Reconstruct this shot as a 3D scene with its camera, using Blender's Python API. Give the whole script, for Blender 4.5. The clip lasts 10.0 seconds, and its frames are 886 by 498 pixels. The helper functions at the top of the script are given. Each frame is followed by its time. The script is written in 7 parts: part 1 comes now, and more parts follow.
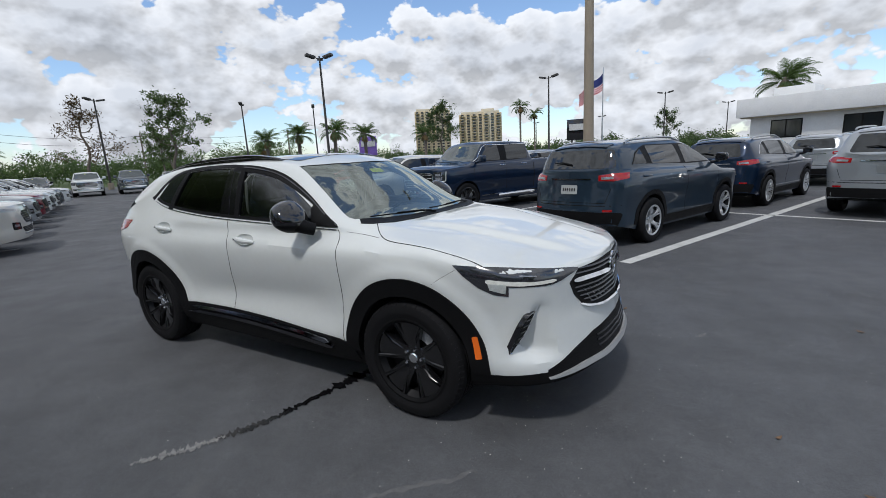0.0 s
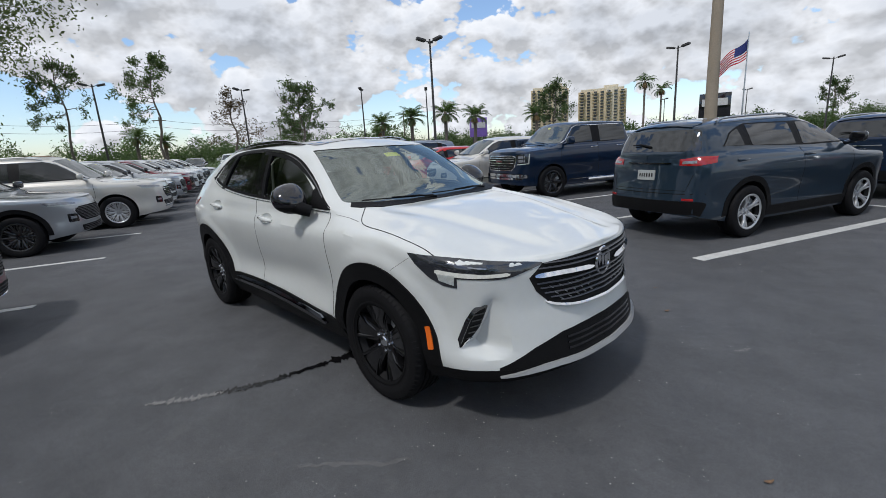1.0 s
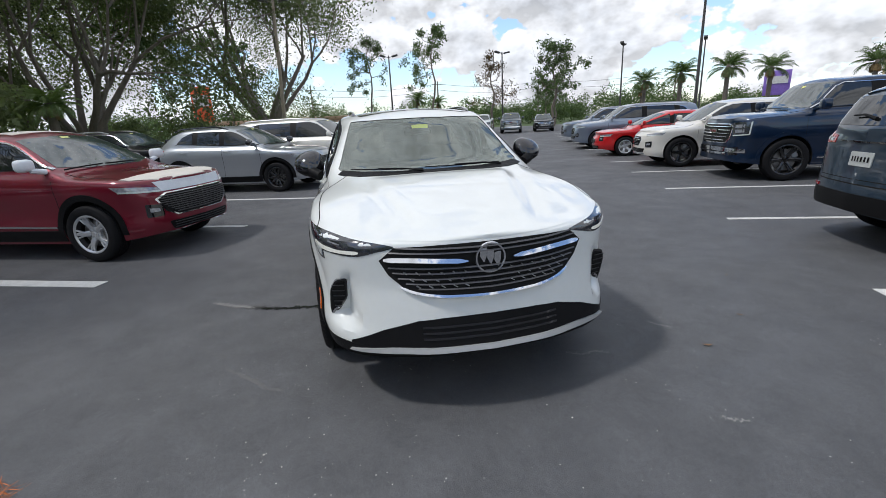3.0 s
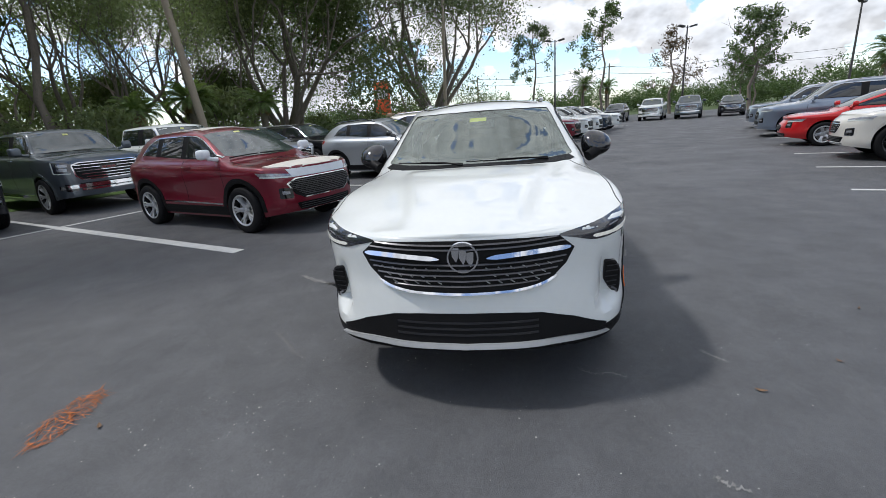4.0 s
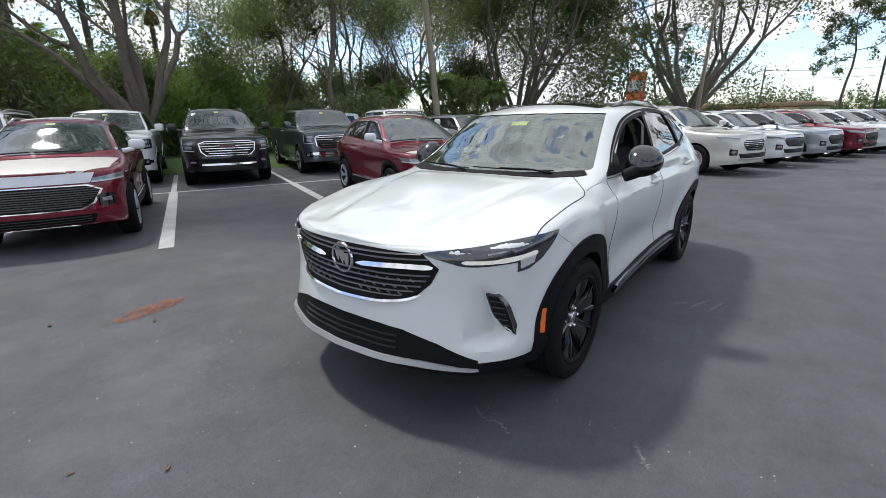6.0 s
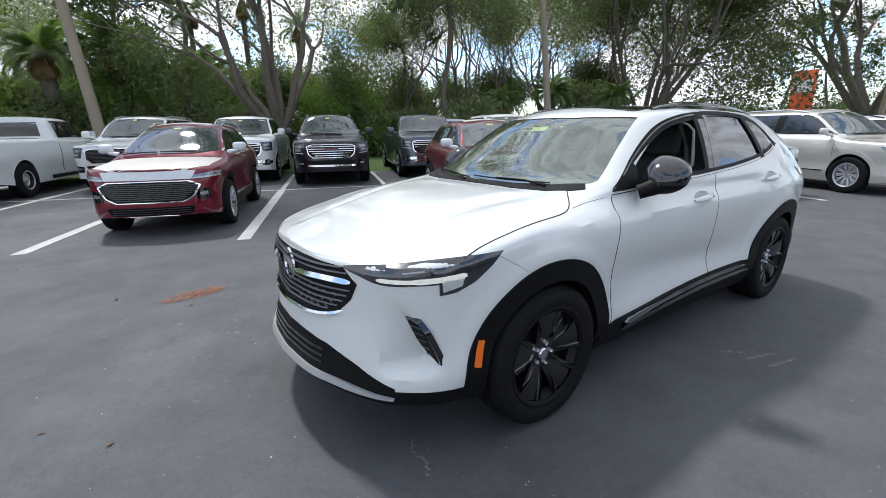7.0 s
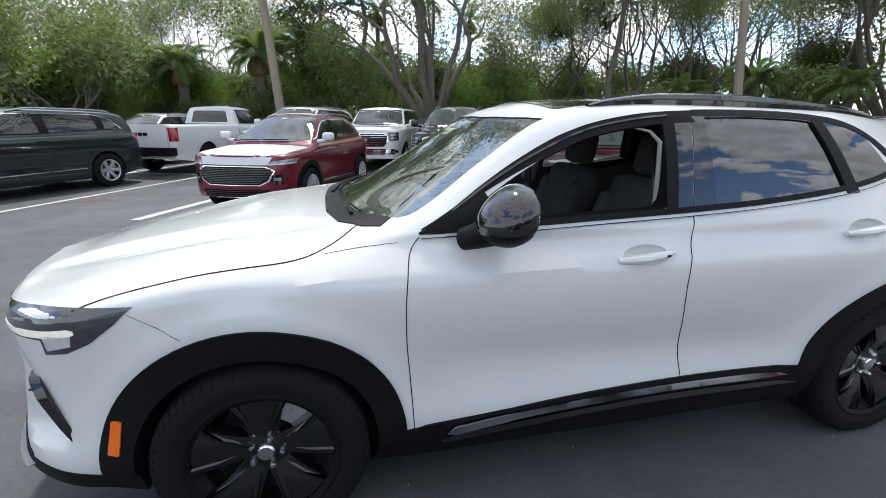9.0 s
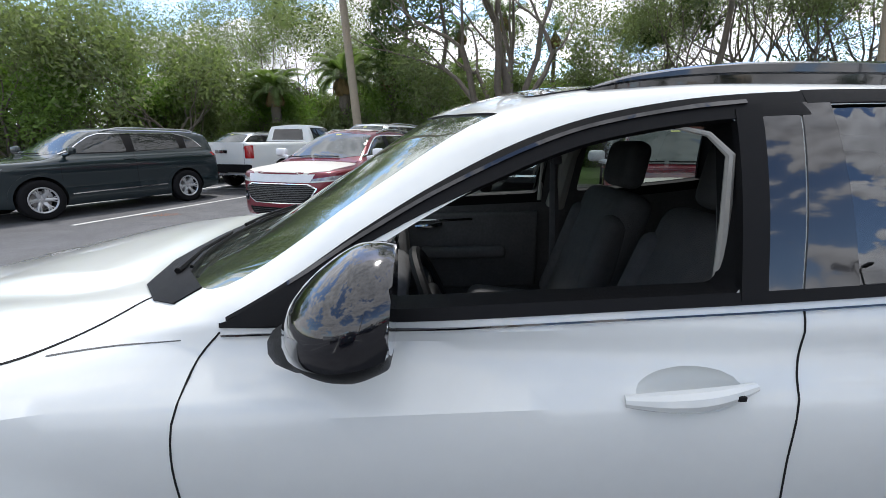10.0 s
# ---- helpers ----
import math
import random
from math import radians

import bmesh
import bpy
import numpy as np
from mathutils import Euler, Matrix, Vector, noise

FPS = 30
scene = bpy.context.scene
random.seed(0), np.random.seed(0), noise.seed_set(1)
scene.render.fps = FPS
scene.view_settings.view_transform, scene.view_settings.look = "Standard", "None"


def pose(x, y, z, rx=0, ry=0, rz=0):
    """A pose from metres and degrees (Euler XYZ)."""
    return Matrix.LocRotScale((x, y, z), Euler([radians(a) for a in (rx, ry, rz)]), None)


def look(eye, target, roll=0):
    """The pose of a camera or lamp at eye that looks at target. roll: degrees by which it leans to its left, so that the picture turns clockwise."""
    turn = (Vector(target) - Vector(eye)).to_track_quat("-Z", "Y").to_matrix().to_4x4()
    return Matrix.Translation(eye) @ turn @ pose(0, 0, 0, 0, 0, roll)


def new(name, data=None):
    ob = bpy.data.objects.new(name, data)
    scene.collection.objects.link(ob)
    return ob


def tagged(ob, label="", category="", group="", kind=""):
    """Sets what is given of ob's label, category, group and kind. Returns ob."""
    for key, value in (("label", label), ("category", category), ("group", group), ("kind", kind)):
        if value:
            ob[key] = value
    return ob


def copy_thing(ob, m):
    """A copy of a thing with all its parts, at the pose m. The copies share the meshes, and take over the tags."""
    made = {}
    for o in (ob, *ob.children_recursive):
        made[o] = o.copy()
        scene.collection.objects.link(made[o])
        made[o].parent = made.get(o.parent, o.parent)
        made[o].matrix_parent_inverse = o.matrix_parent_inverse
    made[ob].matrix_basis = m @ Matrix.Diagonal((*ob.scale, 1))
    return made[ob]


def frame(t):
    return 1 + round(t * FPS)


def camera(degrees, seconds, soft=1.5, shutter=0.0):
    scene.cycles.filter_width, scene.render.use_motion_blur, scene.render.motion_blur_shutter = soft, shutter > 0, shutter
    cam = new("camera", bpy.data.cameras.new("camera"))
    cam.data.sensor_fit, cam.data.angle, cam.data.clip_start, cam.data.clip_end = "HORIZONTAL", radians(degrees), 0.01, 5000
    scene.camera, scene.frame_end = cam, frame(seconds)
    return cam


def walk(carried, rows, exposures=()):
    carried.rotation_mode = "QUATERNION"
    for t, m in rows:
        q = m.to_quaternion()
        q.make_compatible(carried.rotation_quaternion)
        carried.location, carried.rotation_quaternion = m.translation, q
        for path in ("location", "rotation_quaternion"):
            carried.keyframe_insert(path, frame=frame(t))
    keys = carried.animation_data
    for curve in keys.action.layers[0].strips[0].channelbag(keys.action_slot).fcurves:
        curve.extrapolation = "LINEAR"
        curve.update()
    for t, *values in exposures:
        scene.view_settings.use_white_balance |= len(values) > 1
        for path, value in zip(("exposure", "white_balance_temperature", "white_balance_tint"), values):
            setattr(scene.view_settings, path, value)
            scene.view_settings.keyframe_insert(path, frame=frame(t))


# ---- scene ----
cam = camera(90.2, 10.0, soft=0.75)
PATH = [
    (0, (2.838, -2.817, 1.506), (1.813, -1.148, 1.103), -3.1),
    (0.5, (3.107, -2.564, 1.489), (1.921, -1.007, 1.078), -3.1),
    (1, (3.434, -2.292, 1.483), (2.031, -0.941, 1.028), -3.4),
    (1.5, (3.785, -1.936, 1.487), (2.224, -0.794, 0.977), -2.7),
    (2, (4.039, -1.527, 1.489), (2.333, -0.622, 0.969), -3.9),
    (2.2, (4.143, -1.359, 1.48), (2.377, -0.579, 0.957), -4.2),
    (3.3, (4.375, -0.383, 1.466), (2.468, -0.169, 0.902), -3.3),
    (3.5, (4.394, -0.2, 1.452), (2.475, -0.139, 0.89), -4.1),
    (4, (4.38, 0.24, 1.466), (2.486, -0.069, 0.903), -4.3),
    (4.5, (4.244, 0.619, 1.465), (2.392, 0.13, 0.89), -1.6),
    (5, (4.137, 1.038, 1.468), (2.392, 0.244, 0.896), -1.1),
    (5.5, (3.947, 1.421, 1.465), (2.323, 0.402, 0.895), -1.1),
    (6, (3.688, 1.758, 1.47), (2.195, 0.549, 0.912), -1.0),
    (6.2, (3.565, 1.9, 1.472), (2.153, 0.596, 0.919), -0.7),
    (7.3, (2.678, 2.278, 1.447), (1.669, 0.633, 0.924), -0.8),
    (7.5, (2.494, 2.352, 1.46), (1.569, 0.659, 0.933), -0.6),
    (8, (2.031, 2.417, 1.453), (1.284, 0.642, 0.912), -0.4),
    (8.5, (1.545, 2.371, 1.478), (0.916, 0.554, 0.93), -0.4),
    (9, (1.079, 2.263, 1.49), (0.645, 0.392, 0.933), 0.4),
    (9.5, (0.69, 1.913, 1.466), (0.305, 0.032, 0.906), 1.5),
    (10, (0.436, 1.572, 1.451), (0.368, -0.366, 0.962), -0.3),
]
EXPOSURES = [(0, 0.62, 6080, 10.5), (2, 0.72, 6200, 11), (3.5, 1.05, 6190, 11), (4.2, 1.05, 6180, 11), (5, 0.92, 6200, 11), (5.6, 1.09, 6260, 11.4), (7.5, 1.45, 6080, 11), (10, 1.58, 6250, 12)]
walk(cam, [(t, look(eye, target, roll)) for t, eye, target, roll in PATH], EXPOSURES)

from mathutils.bvhtree import BVHTree
from mathutils.geometry import delaunay_2d_cdt

# ---- light: high sun behind the trees' side of the lot, broken cumulus ----
SUN_DIR = Vector((0.02, -0.52, 0.86)).normalized()
sun_data = bpy.data.lights.new("sun", "SUN")
sun_data.energy, sun_data.angle, sun_data.color = 1.2, radians(5), (1.0, 0.95, 0.88)
sun = new("sun", sun_data)
sun.matrix_world = look((0, 0, 60), Vector((0, 0, 60)) - SUN_DIR)


def sky_world():
    w = bpy.data.worlds.new("sky")
    scene.world = w
    w.use_nodes = True
    nt = w.node_tree
    nt.nodes.clear()
    N, L = nt.nodes.new, nt.links.new
    out, bg = N("ShaderNodeOutputWorld"), N("ShaderNodeBackground")
    sky = N("ShaderNodeTexSky")
    sky.sky_type, sky.sun_disc = "NISHITA", False
    sky.sun_elevation = math.asin(SUN_DIR.z)
    sky.sun_rotation = math.atan2(SUN_DIR.x, SUN_DIR.y)
    sky.air_density, sky.dust_density, sky.ozone_density = 1.0, 0.6, 2.0
    co, sep = N("ShaderNodeTexCoord"), N("ShaderNodeSeparateXYZ")
    L(co.outputs["Generated"], sep.inputs[0])

    def m(op, a, b=None, c=None):
        n = N("ShaderNodeMath")
        n.operation = op
        for k, v in enumerate((a, b, c)):
            if v is None:
                continue
            if isinstance(v, (int, float)):
                n.inputs[k].default_value = v
            else:
                L(v, n.inputs[k])
        return n.outputs[0]

    # heaped clouds, squeezed in height: broad masses edged by round puffs, lit from the sun's side
    def spot(shift, squeeze):
        mp = N("ShaderNodeMapping")
        mp.inputs["Location"].default_value = shift
        mp.inputs["Scale"].default_value = (1.0, 1.0, squeeze)
        L(co.outputs["Generated"], mp.inputs[0])
        return mp.outputs[0]

    def noise_at(scale, detail, rough, where, distortion=0.0):
        t = N("ShaderNodeTexNoise")
        t.inputs["Scale"].default_value, t.inputs["Detail"].default_value = scale, detail
        t.inputs["Roughness"].default_value, t.inputs["Distortion"].default_value = rough, distortion
        L(where, t.inputs["Vector"])
        return t.outputs["Fac"]

    def puffs(scale, where):
        t = N("ShaderNodeTexVoronoi")
        t.feature = "SMOOTH_F1"
        t.inputs["Scale"].default_value, t.inputs["Detail"].default_value = scale, 3.0
        t.inputs["Roughness"].default_value, t.inputs["Smoothness"].default_value = 0.55, 0.35
        L(where, t.inputs["Vector"])
        return m("SUBTRACT", 0.5, t.outputs["Distance"])

    def heap(dx, dy, dz):
        big = noise_at(2.6, 5.0, 0.48, spot((7.3 + dx, 2.9 + dy, 5.1 + dz), 2.1), 0.1)
        mid = noise_at(8.0, 7.0, 0.58, spot((0.3 + dx, 5.2 + dy, 1.0 + dz), 1.6), 0.25)
        ball = puffs(13.0, spot((1.3 + dx, 0.2 + dy, 2.0 + dz), 1.5))
        return m("ADD", m("ADD", m("MULTIPLY", big, 0.66), m("MULTIPLY", mid, 0.24)), m("MULTIPLY", ball, 0.13))

    here, lit = heap(0, 0, 0), heap(0.0, -0.014, 0.034)
    # and fuller overhead
    cover = m("ADD", here, m("MULTIPLY", m("MAXIMUM", m("SUBTRACT", sep.outputs[2], 0.50), 0.0), 0.12))
    ramp = N("ShaderNodeValToRGB")
    ramp.color_ramp.interpolation = "EASE"
    ramp.color_ramp.elements[0].position, ramp.color_ramp.elements[1].position = 0.347, 0.368
    L(cover, ramp.inputs[0])
    light = m("MULTIPLY_ADD", m("SUBTRACT", here, lit), 4.2, 0.94)
    light = m("MINIMUM", m("MAXIMUM", light, 0.66), 1.16)
    # thick hearts of the clouds are greyer underneath
    body = N("ShaderNodeValToRGB")
    e = body.color_ramp.elements
    e[0].position, e[0].color = 0.375, (1.0, 1.0, 1.0, 1)
    e[1].position, e[1].color = 0.50, (0.76, 0.78, 0.81, 1)
    L(cover, body.inputs[0])
    shade = N("ShaderNodeMix")
    shade.data_type, shade.blend_type = "RGBA", "MULTIPLY"
    shade.inputs[0].default_value = 1.0
    L(body.outputs[0], shade.inputs[6])
    L(light, shade.inputs[7])
    bright = N("ShaderNodeVectorMath")
    bright.operation = "SCALE"
    bright.inputs["Scale"].default_value = CLOUD
    L(shade.outputs[2], bright.inputs[0])
    mix = N("ShaderNodeMix")
    mix.data_type = "RGBA"
    L(ramp.outputs[0], mix.inputs[0])
    gain = N("ShaderNodeVectorMath")
    gain.operation = "SCALE"
    gain.inputs["Scale"].default_value = SKY
    L(sky.outputs[0], gain.inputs[0])
    L(gain.outputs[0], mix.inputs[6])
    L(bright.outputs[0], mix.inputs[7])
    L(mix.outputs[2], bg.inputs[0])
    bg.inputs[1].default_value = 0.1
    L(bg.outputs[0], out.inputs[0])


SKY, CLOUD = 1.05, 5.35
sky_world()
scene.view_settings.exposure = 0.0


# ---- materials ----
def mat(name, color, rough=0.5, metal=0.0, coat=0.0, vary=0.0, scale=8.0, bump=0.0, bump_scale=60.0, spec=0.5, trans=0.0, ior=1.45, alpha=1.0, emit=None, flake=0.0, stretch=None, island=0.0, coat_rough=0.03, obj=0.0):
    """A plain principled surface with variation at two scales and fine relief."""
    ma = bpy.data.materials.new(name)
    ma.use_nodes = True
    nt = ma.node_tree
    N, L = nt.nodes.new, nt.links.new
    b = nt.nodes["Principled BSDF"]
    b.inputs["Roughness"].default_value, b.inputs["Metallic"].default_value = rough, metal
    b.inputs["Specular IOR Level"].default_value = spec
    b.inputs["Coat Weight"].default_value, b.inputs["Coat Roughness"].default_value = coat, coat_rough
    b.inputs["Transmission Weight"].default_value, b.inputs["IOR"].default_value = trans, ior
    b.inputs["Alpha"].default_value = alpha
    b.inputs["Base Color"].default_value = (*color, 1)
    if emit:
        b.inputs["Emission Color"].default_value, b.inputs["Emission Strength"].default_value = (*emit[0], 1), emit[1]
    if vary or bump or island or obj:
        co = N("ShaderNodeTexCoord")
        src = co.outputs["Object"]
        if stretch:
            mp = N("ShaderNodeMapping")
            mp.inputs["Scale"].default_value = stretch
            L(src, mp.inputs[0])
            src = mp.outputs[0]
    if vary or island or obj:
        n1, n2 = N("ShaderNodeTexNoise"), N("ShaderNodeTexNoise")
        n1.inputs["Scale"].default_value, n1.inputs["Detail"].default_value = scale, 6
        n2.inputs["Scale"].default_value, n2.inputs["Detail"].default_value = scale * 9.0, 4
        L(src, n1.inputs["Vector"]), L(src, n2.inputs["Vector"])
        add = N("ShaderNodeMath")
        add.operation = "ADD"
        L(n1.outputs["Fac"], add.inputs[0]), L(n2.outputs["Fac"], add.inputs[1])
        rng = N("ShaderNodeMapRange")
        rng.inputs[1].default_value, rng.inputs[2].default_value = 0.65, 1.35
        rng.inputs[3].default_value, rng.inputs[4].default_value = 1 - vary, 1 + vary
        L(add.outputs[0], rng.inputs[0])
        val = rng.outputs[0]
        for amount, node, sock in ((island, "ShaderNodeNewGeometry", "Random Per Island"), (obj, "ShaderNodeObjectInfo", "Random")):
            if amount:
                g, r2, mu = N(node), N("ShaderNodeMapRange"), N("ShaderNodeMath")
                r2.inputs[3].default_value, r2.inputs[4].default_value = 1 - amount, 1 + amount
                L(g.outputs[sock], r2.inputs[0])
                mu.operation = "MULTIPLY"
                L(val, mu.inputs[0]), L(r2.outputs[0], mu.inputs[1])
                val = mu.outputs[0]
        sc = N("ShaderNodeVectorMath")
        sc.operation = "SCALE"
        sc.inputs[0].default_value = color
        L(val, sc.inputs["Scale"])
        L(sc.outputs[0], b.inputs["Base Color"])
        r3 = N("ShaderNodeMapRange")
        r3.inputs[3].default_value, r3.inputs[4].default_value = max(rough - 0.3 * vary, 0.01), min(rough + 0.3 * vary, 1)
        L(n1.outputs["Fac"], r3.inputs[0])
        L(r3.outputs[0], b.inputs["Roughness"])
    if bump:
        nb, bp = N("ShaderNodeTexNoise"), N("ShaderNodeBump")
        nb.inputs["Scale"].default_value, nb.inputs["Detail"].default_value = bump_scale, 5
        bp.inputs["Strength"].default_value, bp.inputs["Distance"].default_value = bump, 0.01
        L(src, nb.inputs["Vector"])
        L(nb.outputs["Fac"], bp.inputs["Height"])
        L(bp.outputs[0], b.inputs["Normal"])
    return ma


def paint(name, color, metallic=0.0, rough=0.28):
    return mat(name, color, rough=rough, metal=metallic, spec=0.2, coat=1.0, vary=0.02, scale=3.0, coat_rough=0.02)


def pane_mat(name, tint, clear, rough=0.0, ior=2.0, haze=0.0):
    """Thin window glass: mirror-like reflection over a tinted see-through sheet, with an optional painted pale haze."""
    ma = bpy.data.materials.new(name)
    ma.use_nodes = True
    nt = ma.node_tree
    nt.nodes.clear()
    N, L = nt.nodes.new, nt.links.new
    out, mix, fr, gl, tr = N("ShaderNodeOutputMaterial"), N("ShaderNodeMixShader"), N("ShaderNodeLayerWeight"), N("ShaderNodeBsdfGlossy"), N("ShaderNodeBsdfTransparent")
    fr.inputs[0].default_value = 0.5
    pw, fac = N("ShaderNodeMath"), N("ShaderNodeMapRange")
    pw.operation, pw.inputs[1].default_value = "POWER", 4.0
    fac.inputs[3].default_value, fac.inputs[4].default_value = ((ior - 1) / (ior + 1)) ** 2, 1.0
    L(fr.outputs["Facing"], pw.inputs[0]), L(pw.outputs[0], fac.inputs[0])
    gl.inputs["Roughness"].default_value = rough
    gl.inputs["Color"].default_value = (*clear, 1)
    tr.inputs[0].default_value = (*tint, 1)
    L(fac.outputs[0], mix.inputs[0]), L(tr.outputs[0], mix.inputs[1]), L(gl.outputs[0], mix.inputs[2])
    last = mix
    # greenish diffuse veil: hazy sky glare put into the pane's colour
    if haze:
        df, m2 = N("ShaderNodeBsdfDiffuse"), N("ShaderNodeMixShader")
        nz, mr, co = N("ShaderNodeTexNoise"), N("ShaderNodeMapRange"), N("ShaderNodeTexCoord")
        nz.inputs["Scale"].default_value, nz.inputs["Detail"].default_value = 5.0, 5.0
        mr.inputs[3].default_value, mr.inputs[4].default_value = 0.7 * haze, 1.3 * haze
        df.inputs[0].default_value = (0.50, 0.57, 0.47, 1)
        L(co.outputs["Object"], nz.inputs["Vector"]), L(nz.outputs["Fac"], mr.inputs[0]), L(mr.outputs[0], m2.inputs[0])
        L(mix.outputs[0], m2.inputs[1]), L(df.outputs[0], m2.inputs[2])
        last = m2
    L(last.outputs[0], out.inputs[0])
    return ma


WHITE = paint("white_paint", (0.67, 0.69, 0.67))
PAINTS = {
    "white": WHITE,
    "pearl": paint("champagne_paint", (0.62, 0.60, 0.55), 0.2),
    "red": paint("dark_red_paint", (0.150, 0.009, 0.021), 0.25),
    "brightred": paint("red_paint", (0.45, 0.01, 0.012), 0.1),
    "silver": paint("silver_paint", (0.38, 0.40, 0.42), 0.6),
    "grey": paint("grey_paint", (0.085, 0.10, 0.115), 0.5),
    "slate": paint("blue_grey_paint", (0.021, 0.038, 0.060), 0.3),
    "teal": paint("dark_green_grey_paint", (0.018, 0.029, 0.033), 0.3),
    "navy": paint("navy_paint", (0.005, 0.016, 0.042), 0.3),
    "black": paint("black_paint", (0.008, 0.008, 0.010)),
    "bluesilver": paint("blue_silver_paint", (0.20, 0.24, 0.30), 0.6),
    "bronze": paint("bronze_paint", (0.20, 0.11, 0.06), 0.5),
}
GLOSS_BLACK = mat("gloss_black", (0.006, 0.006, 0.008), rough=0.08, coat=1.0)
TRIM_BLACK = mat("black_plastic", (0.007, 0.007, 0.0076), rough=0.5, spec=0.15, vary=0.15, scale=20, bump=0.15, bump_scale=900)
RUBBER = mat("tyre_rubber", (0.010, 0.010, 0.011), rough=0.7, spec=0.15, vary=0.2, scale=12, bump=0.2, bump_scale=300)
SEAM = mat("dark_gap", (0.003, 0.003, 0.003), rough=0.9)
CHROME = mat("chrome", (0.72, 0.73, 0.75), rough=0.08, metal=1.0)
SLAT = mat("dark_grille_slat", (0.10, 0.10, 0.105), rough=0.30, metal=0.7)
CREASE = mat("fine_gap_and_crease_line", (0.10, 0.10, 0.10), rough=0.8)
CHIN = mat("matt_silver_plastic", (0.34, 0.345, 0.345), rough=0.45, metal=0.25, vary=0.05)
SATIN = mat("satin_silver", (0.50, 0.51, 0.52), rough=0.32, metal=0.9)
ALLOY = mat("alloy", (0.52, 0.53, 0.54), rough=0.28, metal=0.6, vary=0.05, scale=15)
RIM_BLACK = mat("gloss_black_rim", (0.007, 0.007, 0.008), rough=0.16, coat=0.5, coat_rough=0.08)
IRON = mat("brake_disc", (0.28, 0.27, 0.26), rough=0.4, metal=0.9, vary=0.1, scale=20)
WELL = mat("wheel_well", (0.006, 0.006, 0.006), rough=0.95)
DARK_GLASS = mat("dark_glass", (0.010, 0.012, 0.013), rough=0.02, spec=0.5, ior=1.75)
SCREEN_GLASS = mat("windscreen_glass", (0.032, 0.046, 0.046), rough=0.04, spec=0.5, ior=2.1)
LENS = mat("lamp_lens", (0.27, 0.28, 0.30), rough=0.05, metal=0.3, coat=1.0, vary=0.5, scale=30)
LENS_DARK = mat("smoked_lamp_lens", (0.022, 0.024, 0.030), rough=0.04, coat=1.0, vary=0.8, scale=26, spec=0.8)
REFLECTOR = mat("lamp_reflector", (0.50, 0.53, 0.51), rough=0.18, coat=1.0, vary=0.25, scale=50)
TAIL_RED = mat("red_lamp_lens", (0.32, 0.006, 0.008), rough=0.08, coat=1.0, vary=0.2, scale=25)
BADGE_RED = mat("dark_red_badge", (0.13, 0.010, 0.012), rough=0.4, vary=0.2, scale=30)
AMBER = mat("amber_reflector", (0.85, 0.16, 0.01), rough=0.2, coat=0.6)
PLATE = mat("number_plate", (0.42, 0.44, 0.43), rough=0.4, vary=0.1, scale=40)
CREAM_FILM = mat("cream_protective_film", (0.60, 0.57, 0.51), rough=0.45, vary=0.06, scale=9, bump=0.3, bump_scale=14)
# shade behind the spokes, put into the colour of barrels and hero discs
BARREL = mat("shaded_rim_barrel", (0.016, 0.016, 0.017), rough=0.5, metal=0.6)
# for slivers that draw highlights on the black spokes
EDGE_GLINT = mat("edge_glint_metal", (0.035, 0.036, 0.038), rough=0.12, metal=0.95)
SMOKED = mat("smoked_chrome", (0.26, 0.28, 0.31), rough=0.10, metal=1.0)
FILM = mat("white_protective_film", (0.66, 0.68, 0.70), rough=0.42, vary=0.08, scale=9, bump=0.35, bump_scale=14)
DRL = mat("daytime_lamp_lens", (0.38, 0.40, 0.38), rough=0.15, coat=1.0, vary=0.3, scale=45, emit=((1.0, 0.97, 0.86), 0.16))
CLOTH = mat("black_seat_cloth", (0.085, 0.085, 0.090), rough=0.9, vary=0.2, scale=30, bump=0.3, bump_scale=260)
CABIN = mat("dark_cabin_lining", (0.085, 0.085, 0.088), rough=0.85, vary=0.2, scale=8)
CREAM = mat("light_grey_lining", (0.32, 0.31, 0.28), rough=0.8, vary=0.06, scale=12)
PALE_TAG = mat("pale_yellow_paper", (0.62, 0.62, 0.22), rough=0.7, vary=0.1, scale=30)
YELLOW = mat("yellow_tag", (0.72, 0.74, 0.02), rough=0.6, vary=0.05, scale=20)
WIND = pane_mat("clear_windscreen", (0.50, 0.58, 0.56), (0.88, 0.94, 0.88), 0.0, 2.8, 0.035)
TINT = pane_mat("privacy_glass", (0.30, 0.34, 0.32), (0.95, 0.97, 1.0))
SIDEGLASS = pane_mat("green_side_glass", (0.36, 0.42, 0.40), (0.95, 0.97, 1.0))


# ---- mesh helpers ----
def part(name, bm, material, parent=None, label="", smooth=35.0):
    """Links a bmesh as one mesh object under its thing or part."""
    me = bpy.data.meshes.new(name)
    bmesh.ops.recalc_face_normals(bm, faces=bm.faces[:])
    bm.to_mesh(me)
    bm.free()
    return link_mesh(name, me, material, parent, label, smooth)


def link_mesh(name, me, material, parent=None, label="", smooth=35.0):
    if material is not None:
        me.materials.append(material)
    if smooth and len(me.polygons):
        me.shade_smooth()
        me.set_sharp_from_angle(angle=radians(smooth))
    ob = new(name, me)
    if parent is not None:
        ob.parent = parent
    if label:
        tagged(ob, label)
    return ob


def thing(name, label, category, m=None, group="", kind=""):
    ob = new(name)
    ob.empty_display_size = 0.2
    tagged(ob, label, category, group, kind)
    if m is not None:
        ob.matrix_world = m
    return ob


